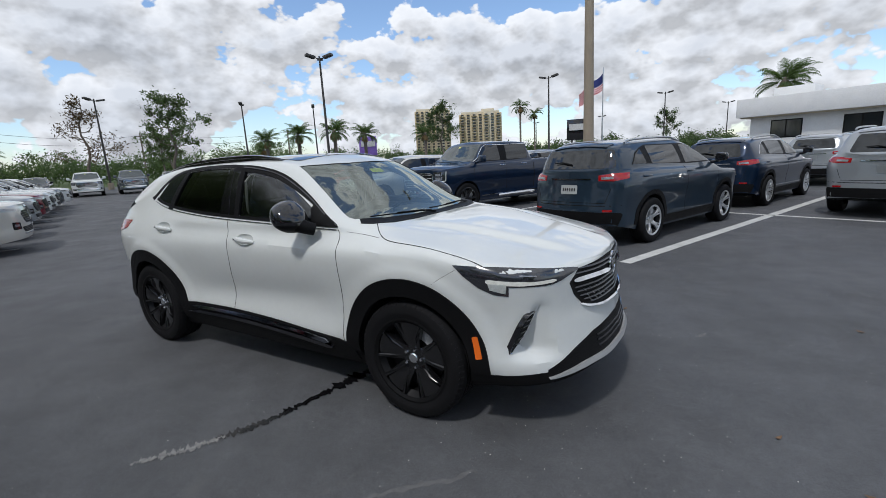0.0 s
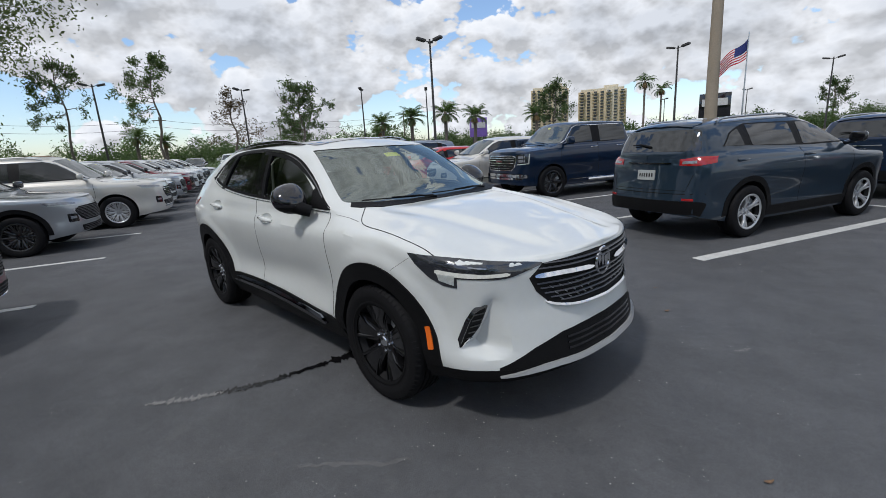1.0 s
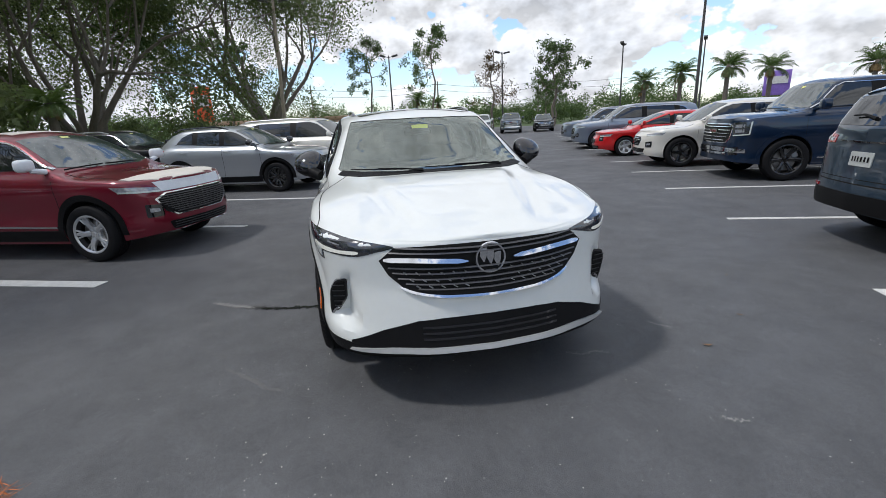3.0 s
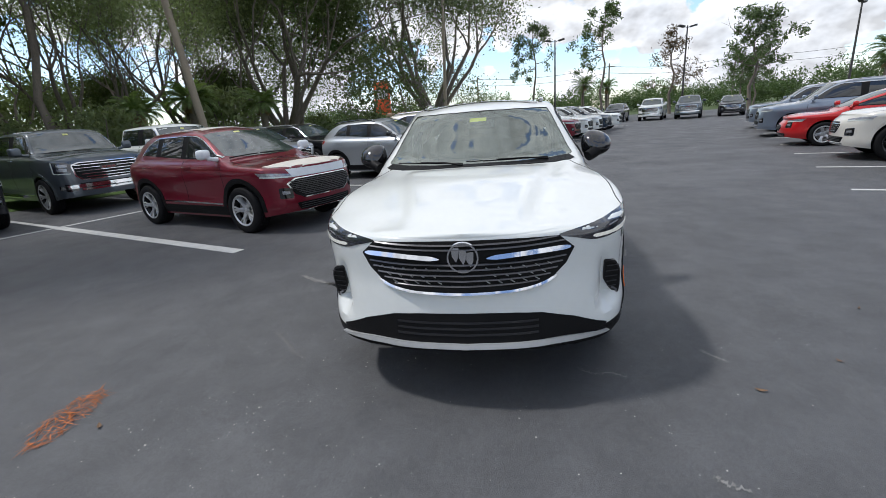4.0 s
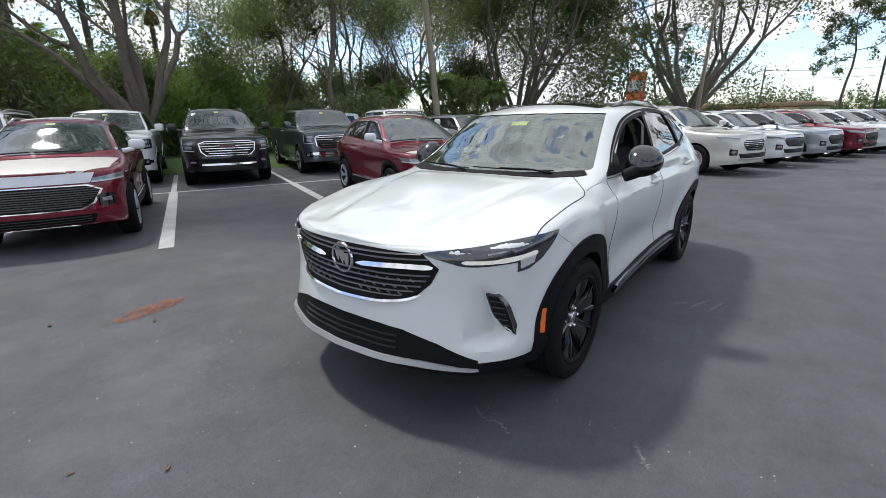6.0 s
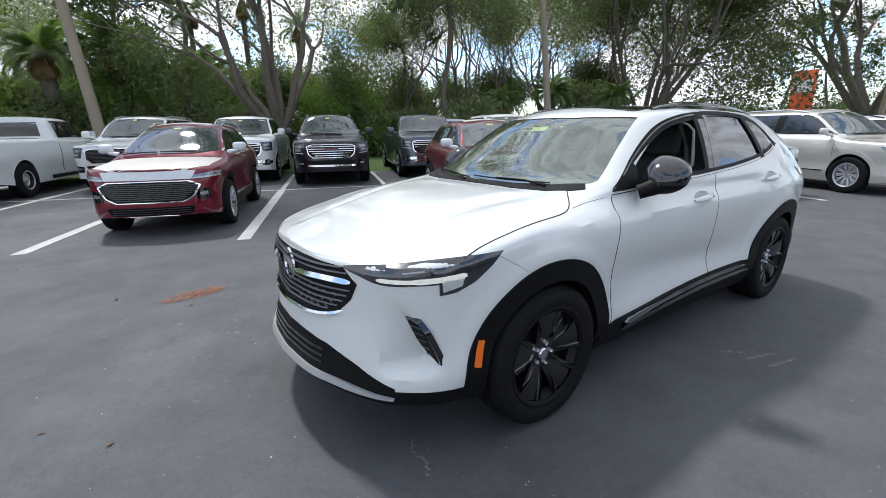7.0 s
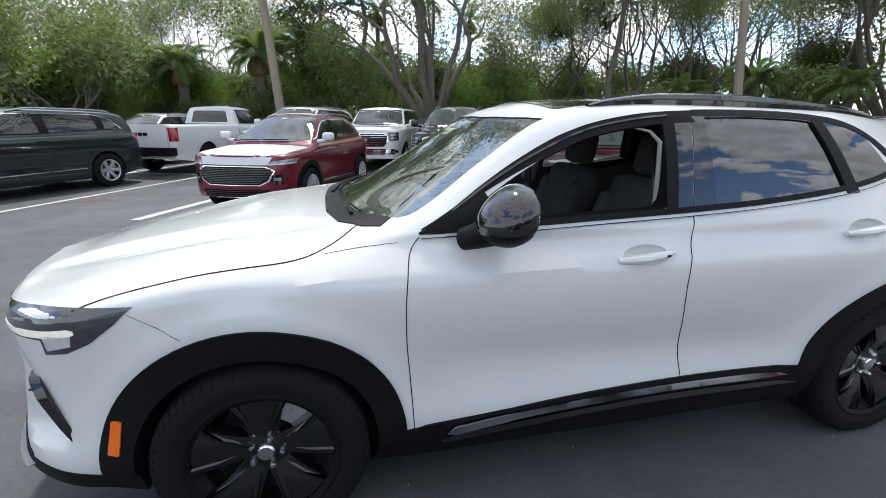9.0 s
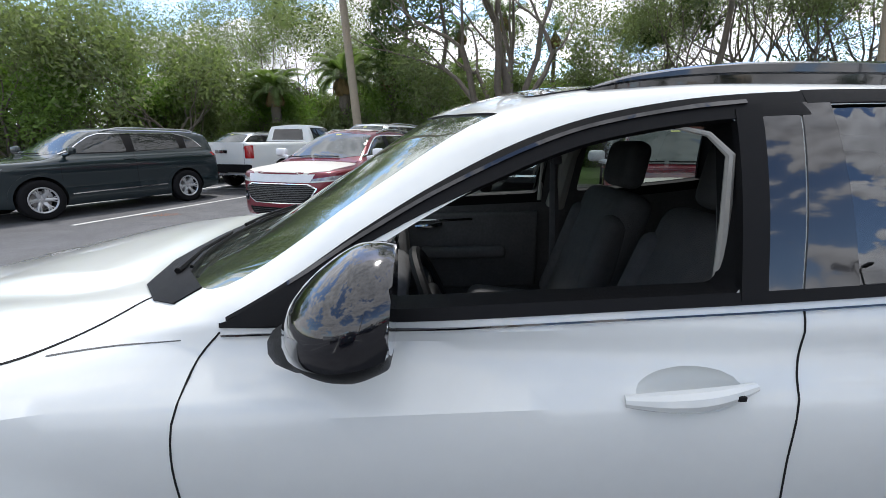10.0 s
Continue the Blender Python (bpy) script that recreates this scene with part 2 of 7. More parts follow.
def box(bm, size, m=Matrix(), bevel=0.0, seg=2):
    r = bmesh.ops.create_cube(bm, size=1.0, matrix=m @ Matrix.Diagonal((*size, 1)))
    if bevel:
        es = list({e for v in r["verts"] for e in v.link_edges})
        bmesh.ops.bevel(bm, geom=es, offset=bevel, segments=seg, profile=0.5, affect="EDGES", clamp_overlap=True)
    return bm


def revolve(bm, profile, n=48, axis="y", start=0.0, turn=2 * math.pi, m=Matrix()):
    """Turns (radius, along) pairs round an axis."""
    full = abs(turn - 2 * math.pi) < 1e-6
    rings = []
    for k in range(n if full else n + 1):
        a = start + turn * k / n
        c, s = math.cos(a), math.sin(a)
        ring = []
        for r, h in profile:
            p = {"y": (r * c, h, r * s), "z": (r * c, r * s, h), "x": (h, r * c, r * s)}[axis]
            ring.append(bm.verts.new(m @ Vector(p)))
        rings.append(ring)
    for k in range(n):
        a, b = rings[k], rings[(k + 1) % len(rings)]
        for i in range(len(profile) - 1):
            try:
                bm.faces.new((a[i], b[i], b[i + 1], a[i + 1]))
            except ValueError:
                pass
    return bm


def tube(bm, pts, radii, n=8, cap=True):
    """A round bar along points, with a radius at each."""
    pts = [Vector(p) for p in pts]
    if isinstance(radii, (int, float)):
        radii = [radii] * len(pts)
    rings, side = [], None
    for i, p in enumerate(pts):
        d = (pts[min(i + 1, len(pts) - 1)] - pts[max(i - 1, 0)]).normalized()
        if side is None:
            side = d.cross(Vector((0, 0, 1)) if abs(d.z) < 0.9 else Vector((1, 0, 0))).normalized()
        side = (side - d * side.dot(d)).normalized()
        up = d.cross(side)
        rings.append([bm.verts.new(p + radii[i] * (math.cos(2 * math.pi * k / n) * side + math.sin(2 * math.pi * k / n) * up)) for k in range(n)])
    for a, b in zip(rings, rings[1:]):
        for k in range(n):
            bm.faces.new((a[k], a[(k + 1) % n], b[(k + 1) % n], b[k]))
    if cap:
        bm.faces.new(rings[0][::-1]), bm.faces.new(rings[-1])
    return bm


def curve(table):
    """A smooth monotone curve through (x, value) pairs, as a function of an array."""
    xs, ys = np.array(sorted(table), float).T
    h, d = np.diff(xs), np.diff(ys) / np.diff(xs)
    sl = np.zeros_like(xs)
    sl[0], sl[-1] = d[0], d[-1]
    for i in range(1, len(xs) - 1):
        if d[i - 1] * d[i] > 0:
            w1, w2 = 2 * h[i] + h[i - 1], h[i] + 2 * h[i - 1]
            sl[i] = (w1 + w2) / (w1 / d[i - 1] + w2 / d[i])

    def f(x):
        x = np.clip(np.asarray(x, float), xs[0], xs[-1])
        i = np.clip(np.searchsorted(xs, x) - 1, 0, len(xs) - 2)
        t = (x - xs[i]) / h[i]
        return (2 * t**3 - 3 * t**2 + 1) * ys[i] + (t**3 - 2 * t**2 + t) * h[i] * sl[i] + (3 * t**2 - 2 * t**3) * ys[i + 1] + (t**3 - t**2) * h[i] * sl[i + 1]

    return f


def rounded(poly, r, n=4):
    """A closed outline with its corners rounded."""
    out = []
    for i, p in enumerate(poly):
        p, a, b = Vector(p), Vector(poly[i - 1]), Vector(poly[(i + 1) % len(poly)])
        ra = min(r, 0.45 * (a - p).length)
        rb = min(r, 0.45 * (b - p).length)
        s, e = p + (a - p).normalized() * ra, p + (b - p).normalized() * rb
        for k in range(n + 1):
            t = k / n
            out.append(tuple((1 - t) ** 2 * s + 2 * t * (1 - t) * p + t * t * e))
    return out


def smooth_line(pts, n=8, closed=False):
    """Points along a smooth curve through the given ones."""
    out, P = [], [Vector(p) for p in pts]
    k = len(P)
    for i in range(k if closed else k - 1):
        get = (lambda j: P[j % k]) if closed else (lambda j: P[max(0, min(k - 1, j))])
        a, b, c, d = get(i - 1), get(i), get(i + 1), get(i + 2)
        for s in range(n):
            t = s / n
            out.append(tuple(0.5 * (2 * b + (c - a) * t + (2 * a - 5 * b + 4 * c - d) * t * t + (3 * b - a - 3 * c + d) * t**3)))
    if not closed:
        out.append(tuple(P[-1]))
    return out


def ribbon(pts, width):
    """The closed outline of a stripe of that width along a line (width: a number, or one per point)."""
    P = [Vector(p) for p in pts]
    w = width if hasattr(width, "__len__") else [width] * len(P)
    left, right = [], []
    for i, p in enumerate(P):
        d = (P[min(i + 1, len(P) - 1)] - P[max(i - 1, 0)]).normalized()
        nrm = Vector((-d.y, d.x))
        left.append(tuple(p + nrm * w[i] / 2)), right.append(tuple(p - nrm * w[i] / 2))
    return left + right[::-1]


# ---- vehicles: a lofted shell, cut for wheels and windows, with fitted panels ----
def frame_of(view):
    """Right, up and outward axes of a view of the car: a name, or degrees round it from the front."""
    if view == "top":
        return Vector((1, 0, 0)), Vector((0, 1, 0)), Vector((0, 0, 1))
    if view == "left":
        return Vector((1, 0, 0)), Vector((0, 0, 1)), Vector((0, 1, 0))
    if view == "right":
        return Vector((1, 0, 0)), Vector((0, 0, 1)), Vector((0, -1, 0))
    a = radians({"front": 0, "rear": 180}.get(view, view))
    return Vector((-math.sin(a), math.cos(a), 0)), Vector((0, 0, 1)), Vector((math.cos(a), math.sin(a), 0))


def inside(p, poly):
    hit, j = False, len(poly) - 1
    for i in range(len(poly)):
        (xi, yi), (xj, yj) = poly[i], poly[j]
        if (yi > p[1]) != (yj > p[1]) and p[0] < (xj - xi) * (p[1] - yi) / (yj - yi) + xi:
            hit = not hit
        j = i
    return hit


def patch(bvh, outline, view, lift=0.004, depth=0.012, cell=0.05, bm=None, tilt=None):
    """A panel laid on the shell: a flat outline thrown on it along the view, raised by lift, with a rim."""
    from_u, from_v, out = frame_of(view)
    dense = []
    for i, p in enumerate(outline):
        p, q = Vector(p[:2]), Vector(outline[(i + 1) % len(outline)][:2])
        k = max(1, int((q - p).length / cell))
        dense += [p + (q - p) * (s / k) for s in range(k)]
    us, vs = [p.x for p in dense], [p.y for p in dense]
    poly = [tuple(p) for p in dense]
    pts = list(dense)
    u = min(us) + cell * 0.5
    while u < max(us):
        v = min(vs) + cell * 0.5
        while v < max(vs):
            if inside((u, v), poly):
                pts.append(Vector((u, v)))
            v += cell
        u += cell
    verts, _, faces, *_ = delaunay_2d_cdt(pts, [], [list(range(len(dense)))], 1, 1e-5)
    bm = bm or bmesh.new()
    top, low = [], []
    for p in verts:
        base = from_u * p.x + from_v * p.y
        hit, nrm, _, _ = bvh.ray_cast(base + out * 8, -out)
        if hit is None:
            hit, nrm, _, _ = bvh.find_nearest(base + out * 0.9)
        if nrm.dot(out) < 0:
            nrm = -nrm
        more = (tilt[1] - p.y) * tilt[0] if tilt else 0.0
        top.append(bm.verts.new(hit + nrm * (lift + more)))
        low.append(hit - nrm * depth)
    used = {}
    for f in faces:
        try:
            bm.faces.new([top[i] for i in f])
        except ValueError:
            continue
        for a, b in zip(f, list(f[1:]) + [f[0]]):
            used[(a, b)] = True
    if depth:
        ground = {}
        for a, b in list(used):
            if (b, a) not in used:
                for k in (a, b):
                    if k not in ground:
                        ground[k] = bm.verts.new(low[k])
                try:
                    bm.faces.new((top[a], ground[a], ground[b], top[b]))
                except ValueError:
                    pass
    return bm


def shell(sp, n=120, wall=20):
    """The closed outer skin of a car from its plan, side and end profiles. Returns a bmesh and a tree for fitting panels."""
    px, py = np.array(sp["plan"], float).T
    t = np.r_[0, np.cumsum(np.hypot(np.diff(px), np.diff(py)))]
    fx, fy = curve(list(zip(t, px))), curve(list(zip(t, py)))
    T = np.linspace(0, t[-1], n)
    x, y = fx(T), fy(T)
    dx, dy = np.gradient(x), np.gradient(y)
    ln = np.hypot(dx, dy) + 1e-9
    nx, ny = dy / ln, -dx / ln
    nx[0], ny[0], nx[-1], ny[-1] = 1, 0, -1, 0
    side, front, rear = (curve(sp[k]) for k in ("side", "front", "rear"))
    zb, zs, bi, bz, ry, rz, cz = (curve(sp[k]) for k in ("zb", "zs", "bi", "bz", "ry", "rz", "cz"))
    rows = []
    for v in np.linspace(0, 1, wall):
        z = zb(x) + (zs(x) - zb(x)) * v
        ins = side(z) * np.abs(ny) ** 2 + front(z) * np.clip(nx, 0, 1) ** 2 + rear(z) * np.clip(-nx, 0, 1) ** 2
        rows.append(np.stack([x - nx * ins, np.maximum(y - ny * ins, 0), z], 1))
    S = rows[-1]
    xs, ys = S[:, 0], S[:, 1]
    f = np.clip(ys / 0.6, 0, 1)
    B = np.stack([xs, ys - np.minimum(bi(x), ys) * f, np.maximum(bz(x), S[:, 2])], 1)
    R = np.stack([xs, np.minimum(ry(x), B[:, 1] * 0.95), np.maximum(rz(x), B[:, 2])], 1)
    top = np.maximum(cz(x), R[:, 2])
    for s in np.linspace(0, 1, 5)[1:]:
        rows.append(S + (B - S) * s)
    bulge = sp.get("bulge", 0.02)
    for s in np.linspace(0, 1, 11)[1:]:
        P = B + (R - B) * s
        P[:, 1] += bulge * 4 * s * (1 - s) * np.clip((R[:, 2] - B[:, 2]) / 0.3, 0, 1)
        rows.append(P)
    for s in np.linspace(0, 1, sp.get("across", 13))[1:]:
        P = R.copy()
        P[:, 1] = R[:, 1] * (1 - s)
        P[:, 2] = R[:, 2] + (top - R[:, 2]) * (1 - (1 - s) ** 2)
        rows.append(P)
    G = np.array(rows)
    for _ in range(sp.get("soft", 2)):
        G[1:-1] = 0.25 * G[:-2] + 0.5 * G[1:-1] + 0.25 * G[2:]
    if "sculpt" in sp:
        G = sp["sculpt"](G)
    low = G[0].copy()
    low[:, 1] = 0
    G = np.concatenate([low[None], G])
    m, k = G.shape[:2]
    V = np.concatenate([G.reshape(-1, 3), (G * (1, -1, 1)).reshape(-1, 3)])
    bm = bmesh.new()
    vs = [bm.verts.new(p) for p in V]
    for h in (0, 1):
        for i in range(m - 1):
            for j in range(k - 1):
                q = [h * m * k + a for a in (i * k + j, i * k + j + 1, (i + 1) * k + j + 1, (i + 1) * k + j)]
                bm.faces.new([vs[a] for a in (q if h else q[::-1])])
    bmesh.ops.remove_doubles(bm, verts=bm.verts[:], dist=2e-4)
    bmesh.ops.dissolve_degenerate(bm, dist=1e-4, edges=bm.edges[:])
    bmesh.ops.recalc_face_normals(bm, faces=bm.faces[:])
    if bm.calc_volume(signed=True) < 0:
        bmesh.ops.reverse_faces(bm, faces=bm.faces[:])
    from_tree = BVHTree.FromBMesh(bm)
    return bm, from_tree


def cut(bm, cutters):
    """Takes solids out of a solid, all given as bmeshes. Returns a mesh."""
    me = bpy.data.meshes.new("body")
    bm.to_mesh(me)
    bm.free()
    ob = bpy.data.objects.new("body", me)
    scene.collection.objects.link(ob)
    spare = []
    for cb in cutters:
        bmesh.ops.recalc_face_normals(cb, faces=cb.faces[:])
        if cb.calc_volume(signed=True) < 0:
            bmesh.ops.reverse_faces(cb, faces=cb.faces[:])
        cme = bpy.data.meshes.new("cutter")
        cb.to_mesh(cme)
        cb.free()
        co = bpy.data.objects.new("cutter", cme)
        scene.collection.objects.link(co)
        md = ob.modifiers.new("cut", "BOOLEAN")
        md.object, md.operation, md.solver = co, "DIFFERENCE", "EXACT"
        spare.append(co)
    bpy.context.view_layer.update()
    dg = bpy.context.evaluated_depsgraph_get()
    done = bpy.data.meshes.new_from_object(ob.evaluated_get(dg))
    for o in (ob, *spare):
        data = o.data
        bpy.data.objects.remove(o)
        bpy.data.meshes.remove(data)
    return done


def sort_faces(me, tree, sp, mats, dents=()):
    """Skin, wheel wells, cabin and window edges each get their own surface."""
    me.materials.clear()
    for m_ in mats:
        me.materials.append(m_)
    kinds = np.zeros(len(me.polygons), int)
    for k, p in enumerate(me.polygons):
        c = p.center
        _, _, _, far = tree.find_nearest(c)
        if far < (sp.get("nose_slack", 0.0025) if c.x > 1.80 else 0.0025):
            kinds[k] = 3 if c.z < sp.get("skirt", 0.0) else 0
            continue
        if any(abs(c.x - a) < sp["arch"] + 0.03 and c.z < sp["hub"] + sp["arch"] + 0.04 and math.hypot(c.x - a, c.z - sp["hub"] - 0.02) < sp["arch"] + 0.015 and abs(c.y) > sp["track"] - 0.30 for a in sp["axles"]):
            kinds[k] = 1
        elif any(abs(c.x - x) < 0.14 and abs(c.z - z) < 0.07 and far < 0.05 for x, z in dents):
            kinds[k] = 0
        else:
            kinds[k] = 3 if far < sp.get("edge", 0.035) else 2
    me.polygons.foreach_set("material_index", kinds)


def prism(outline, view, a, b):
    """A solid with that outline across the view, from a to b along it."""
    U, V, D = frame_of(view)
    bm = bmesh.new()
    lo = [bm.verts.new(U * p[0] + V * p[1] + D * a) for p in outline]
    hi = [bm.verts.new(U * p[0] + V * p[1] + D * b) for p in outline]
    bm.faces.new(lo), bm.faces.new(hi[::-1])
    for i in range(len(lo)):
        j = (i + 1) % len(lo)
        bm.faces.new((lo[i], hi[i], hi[j], lo[j]))
    return bm


def arch_cutter(sp):
    bm = bmesh.new()
    for ax in sp["axles"]:
        for sgn in (1, -1):
            c = bmesh.ops.create_cone(bm, cap_ends=True, segments=40, radius1=sp["arch"], radius2=sp["arch"], depth=0.8,
                                      matrix=pose(ax, sgn * (sp["track"] + 0.12), sp["hub"] + 0.02, 90))
    return bm


def arc(cx, cz, r, a0, a1, n=28):
    return [(cx + r * math.cos(radians(a0 + (a1 - a0) * k / n)), cz + r * math.sin(radians(a0 + (a1 - a0) * k / n))) for k in range(n + 1)]


# wheels
def tyre_mesh(R, rim, w, near=True):
    bm = bmesh.new()
    h = w / 2
    prof = [(rim - 0.012, -h * 0.80), (rim + 0.004, -h * 0.98), (rim + (R - rim) * 0.45, -h * 1.06), (R - 0.022, -h * 0.98), (R - 0.004, -h * 0.80)]
    for g in (-0.5, -0.17, 0.17, 0.5):
        prof += [(R, h * (g - 0.07)), (R - 0.008, h * (g - 0.055)), (R - 0.008, h * (g + 0.055)), (R, h * (g + 0.07))]
    prof += [(R - 0.004, h * 0.80), (R - 0.022, h * 0.98), (R - 0.03, h * 1.0), (rim + (R - rim) * 0.45, h * 1.06), (rim + 0.03, h * 1.04), (rim + 0.022, h * 1.02), (rim + 0.004, h * 0.98), (rim - 0.012, h * 0.80)]
    revolve(bm, prof, 64 if near else 36)
    for k in range(64 if near else 0):
        for s in (1, -1):
            box(bm, (0.005, 0.030, 0.011), Matrix.Rotation(2 * math.pi * k / 64, 4, "Y") @ pose(R - 0.0135, s * (h * 0.90), 0, 0, 0, s * 40))
    return bm


def blade(bm, a, r0, r1, w0, w1, y0, y1, thick, skew=0.0):
    """One tapered spoke from the hub out to the rim."""
    rot = Matrix.Rotation(-a, 4, "Y")
    vs = []
    for r, w, yy, sk in ((r0, w0, y0, 0.0), ((r0 + r1) / 2, (w0 + w1) / 2, (y0 + y1) / 2 + 0.012, skew * 0.5), (r1, w1, y1, skew)):
        for dz, dyy in ((-w / 2, 0), (-w / 4, 0.006), (w / 4, 0.006), (w / 2, 0), (w / 2, -thick), (-w / 2, -thick)):
            vs.append(bm.verts.new(rot @ Vector((r, yy + dyy, dz + sk))))
    for k in range(2):
        for i in range(6):
            j = (i + 1) % 6
            bm.faces.new((vs[k * 6 + i], vs[k * 6 + j], vs[k * 6 + 6 + j], vs[k * 6 + 6 + i]))
    bm.faces.new(vs[:6][::-1]), bm.faces.new(vs[12:])


def make_wheel(parent, x, y, hub, R, rim, w, style, rim_mat, face_mat, turn=0.0, steer=0.0):
    """A wheel under its car; its outer face looks along y."""
    sgn = 1 if y > 0 else -1
    wh = new("wheel")
    wh.parent = parent
    wh.matrix_local = pose(x, y, hub, 0, 0, (0 if sgn > 0 else 180) + steer)
    key = (style, round(R, 3), rim_mat.name)
    if key not in WHEELS:
        h = w / 2
        meshes = []
        bm = tyre_mesh(R, rim, w, style == "twin")
        meshes.append(("tyre", bm, RUBBER))
        bm = bmesh.new()
        bar = bmesh.new()
        revolve(bar, [(rim - 0.02, -h * 0.85), (rim - 0.035, -h * 0.4), (rim - 0.040, h * 0.5), (rim - 0.016, h * 0.80)], 40)
        meshes.append(("barrel", bar, BARREL))
        lip = bmesh.new()
        revolve(lip, [(rim - 0.012, h * 0.86), (rim + 0.004, h * 0.92), (rim + 0.008, h * 0.98), (rim - 0.006, h * 1.0), (rim - 0.024, h * 0.9)], 56)
        meshes.append(("rim_lip", lip, TRIM_BLACK if style == "twin" else rim_mat))
        revolve(bm, [(0.0, h * 0.52), (0.07, h * 0.55), (0.085, h * 0.48), (0.09, h * 0.1)], 30)
        face = bmesh.new()
        if style == "twin":
            for k in range(5):
                a = 2 * math.pi * k / 5 + 0.3
                arm = bmesh.new()
                blade(arm, a, 0.05, rim - 0.018, 0.080, 0.185, h * 0.46, h * 0.80, 0.035, 0.0)
                for s in (-1, 1):
                    # added thin slivers stand in for the sky's highlight along each spoke
                    edge = bmesh.new()
                    blade(edge, a + s * 0.24, 0.095, rim - 0.03, 0.004, 0.009, h * 0.57, h * 0.90, 0.006, s * 0.034)
                    meshes.append(("spoke_edge_glint", edge, face_mat))
                    blade(arm, a + s * 0.21, 0.07, rim - 0.022, 0.020, 0.026, h * 0.50, h * 0.86, 0.05, s * 0.032)
                meshes.append(("spoke", arm, rim_mat))
        elif style == "steel":
            revolve(bm, [(0.08, h * 0.3), (rim * 0.55, h * 0.55), (rim * 0.75, h * 0.2), (rim - 0.03, h * 0.3)], 40)
            blade(face, 0, 0.01, 0.05, 0.05, 0.05, h * 0.6, h * 0.6, 0.02)
        else:
            kk = {"five": 5, "six": 6, "seven": 7, "ten": 10}[style]
            for k in range(kk):
                a = 2 * math.pi * k / kk
                blade(bm, a, 0.05, rim - 0.015, 0.075 if kk < 8 else 0.045, 0.034, h * 0.5, h * 0.85, 0.045)
                for s in (-1, 1):
                    blade(face, a + s * 0.09, 0.09, rim - 0.025, 0.012, 0.020, h * 0.55, h * 0.9, 0.02, s * 0.03)
        for k in range(0 if style == "twin" else 5):
            a = 2 * math.pi * k / 5 + 0.9
            revolve(face, [(0.0, h * 0.66), (0.009, h * 0.66), (0.011, h * 0.5)], 6, m=Matrix.Translation((0.056 * math.cos(a), 0, 0.056 * math.sin(a))))
        meshes.append(("rim", bm, rim_mat))
        if style != "twin":
            meshes.append(("spoke_facing", face, face_mat))
        bm = bmesh.new()
        revolve(bm, [(0.0, h * 0.66), (0.026, h * 0.65), (0.031, h * 0.60), (0.032, h * 0.45)], 24)
        meshes.append(("centre_cap", bm, CHROME if style == "twin" else face_mat))
        bm = bmesh.new()
        revolve(bm, [(0.03, 0.03), (rim * 0.72, 0.03), (rim * 0.72, 0.0), (0.03, 0.0)], 40)
        meshes.append(("brake_disc", bm, BARREL if style == "twin" else IRON))
        bm = bmesh.new()
        revolve(bm, [(rim * 0.50, 0.05), (rim * 0.82, 0.05), (rim * 0.82, -0.03), (rim * 0.50, -0.03), (rim * 0.50, 0.05)], 10, start=radians(110), turn=radians(55))
        meshes.append(("brake_caliper", bm, ALLOY))
        made = []
        for name, b, m_ in meshes:
            made.append((name, part(name, b, m_, wh)))
        WHEELS[key] = [(nm, o.data) for nm, o in made]
    else:
        for name, me in WHEELS[key]:
            o = new(name, me)
            o.parent = wh
    return wh


WHEELS = {}


def flat(name, outline, view, at, thick, material, parent, label=""):
    """A small flat plate facing a view."""
    return part(name, prism(outline, view, at, at + thick), material, parent, label)


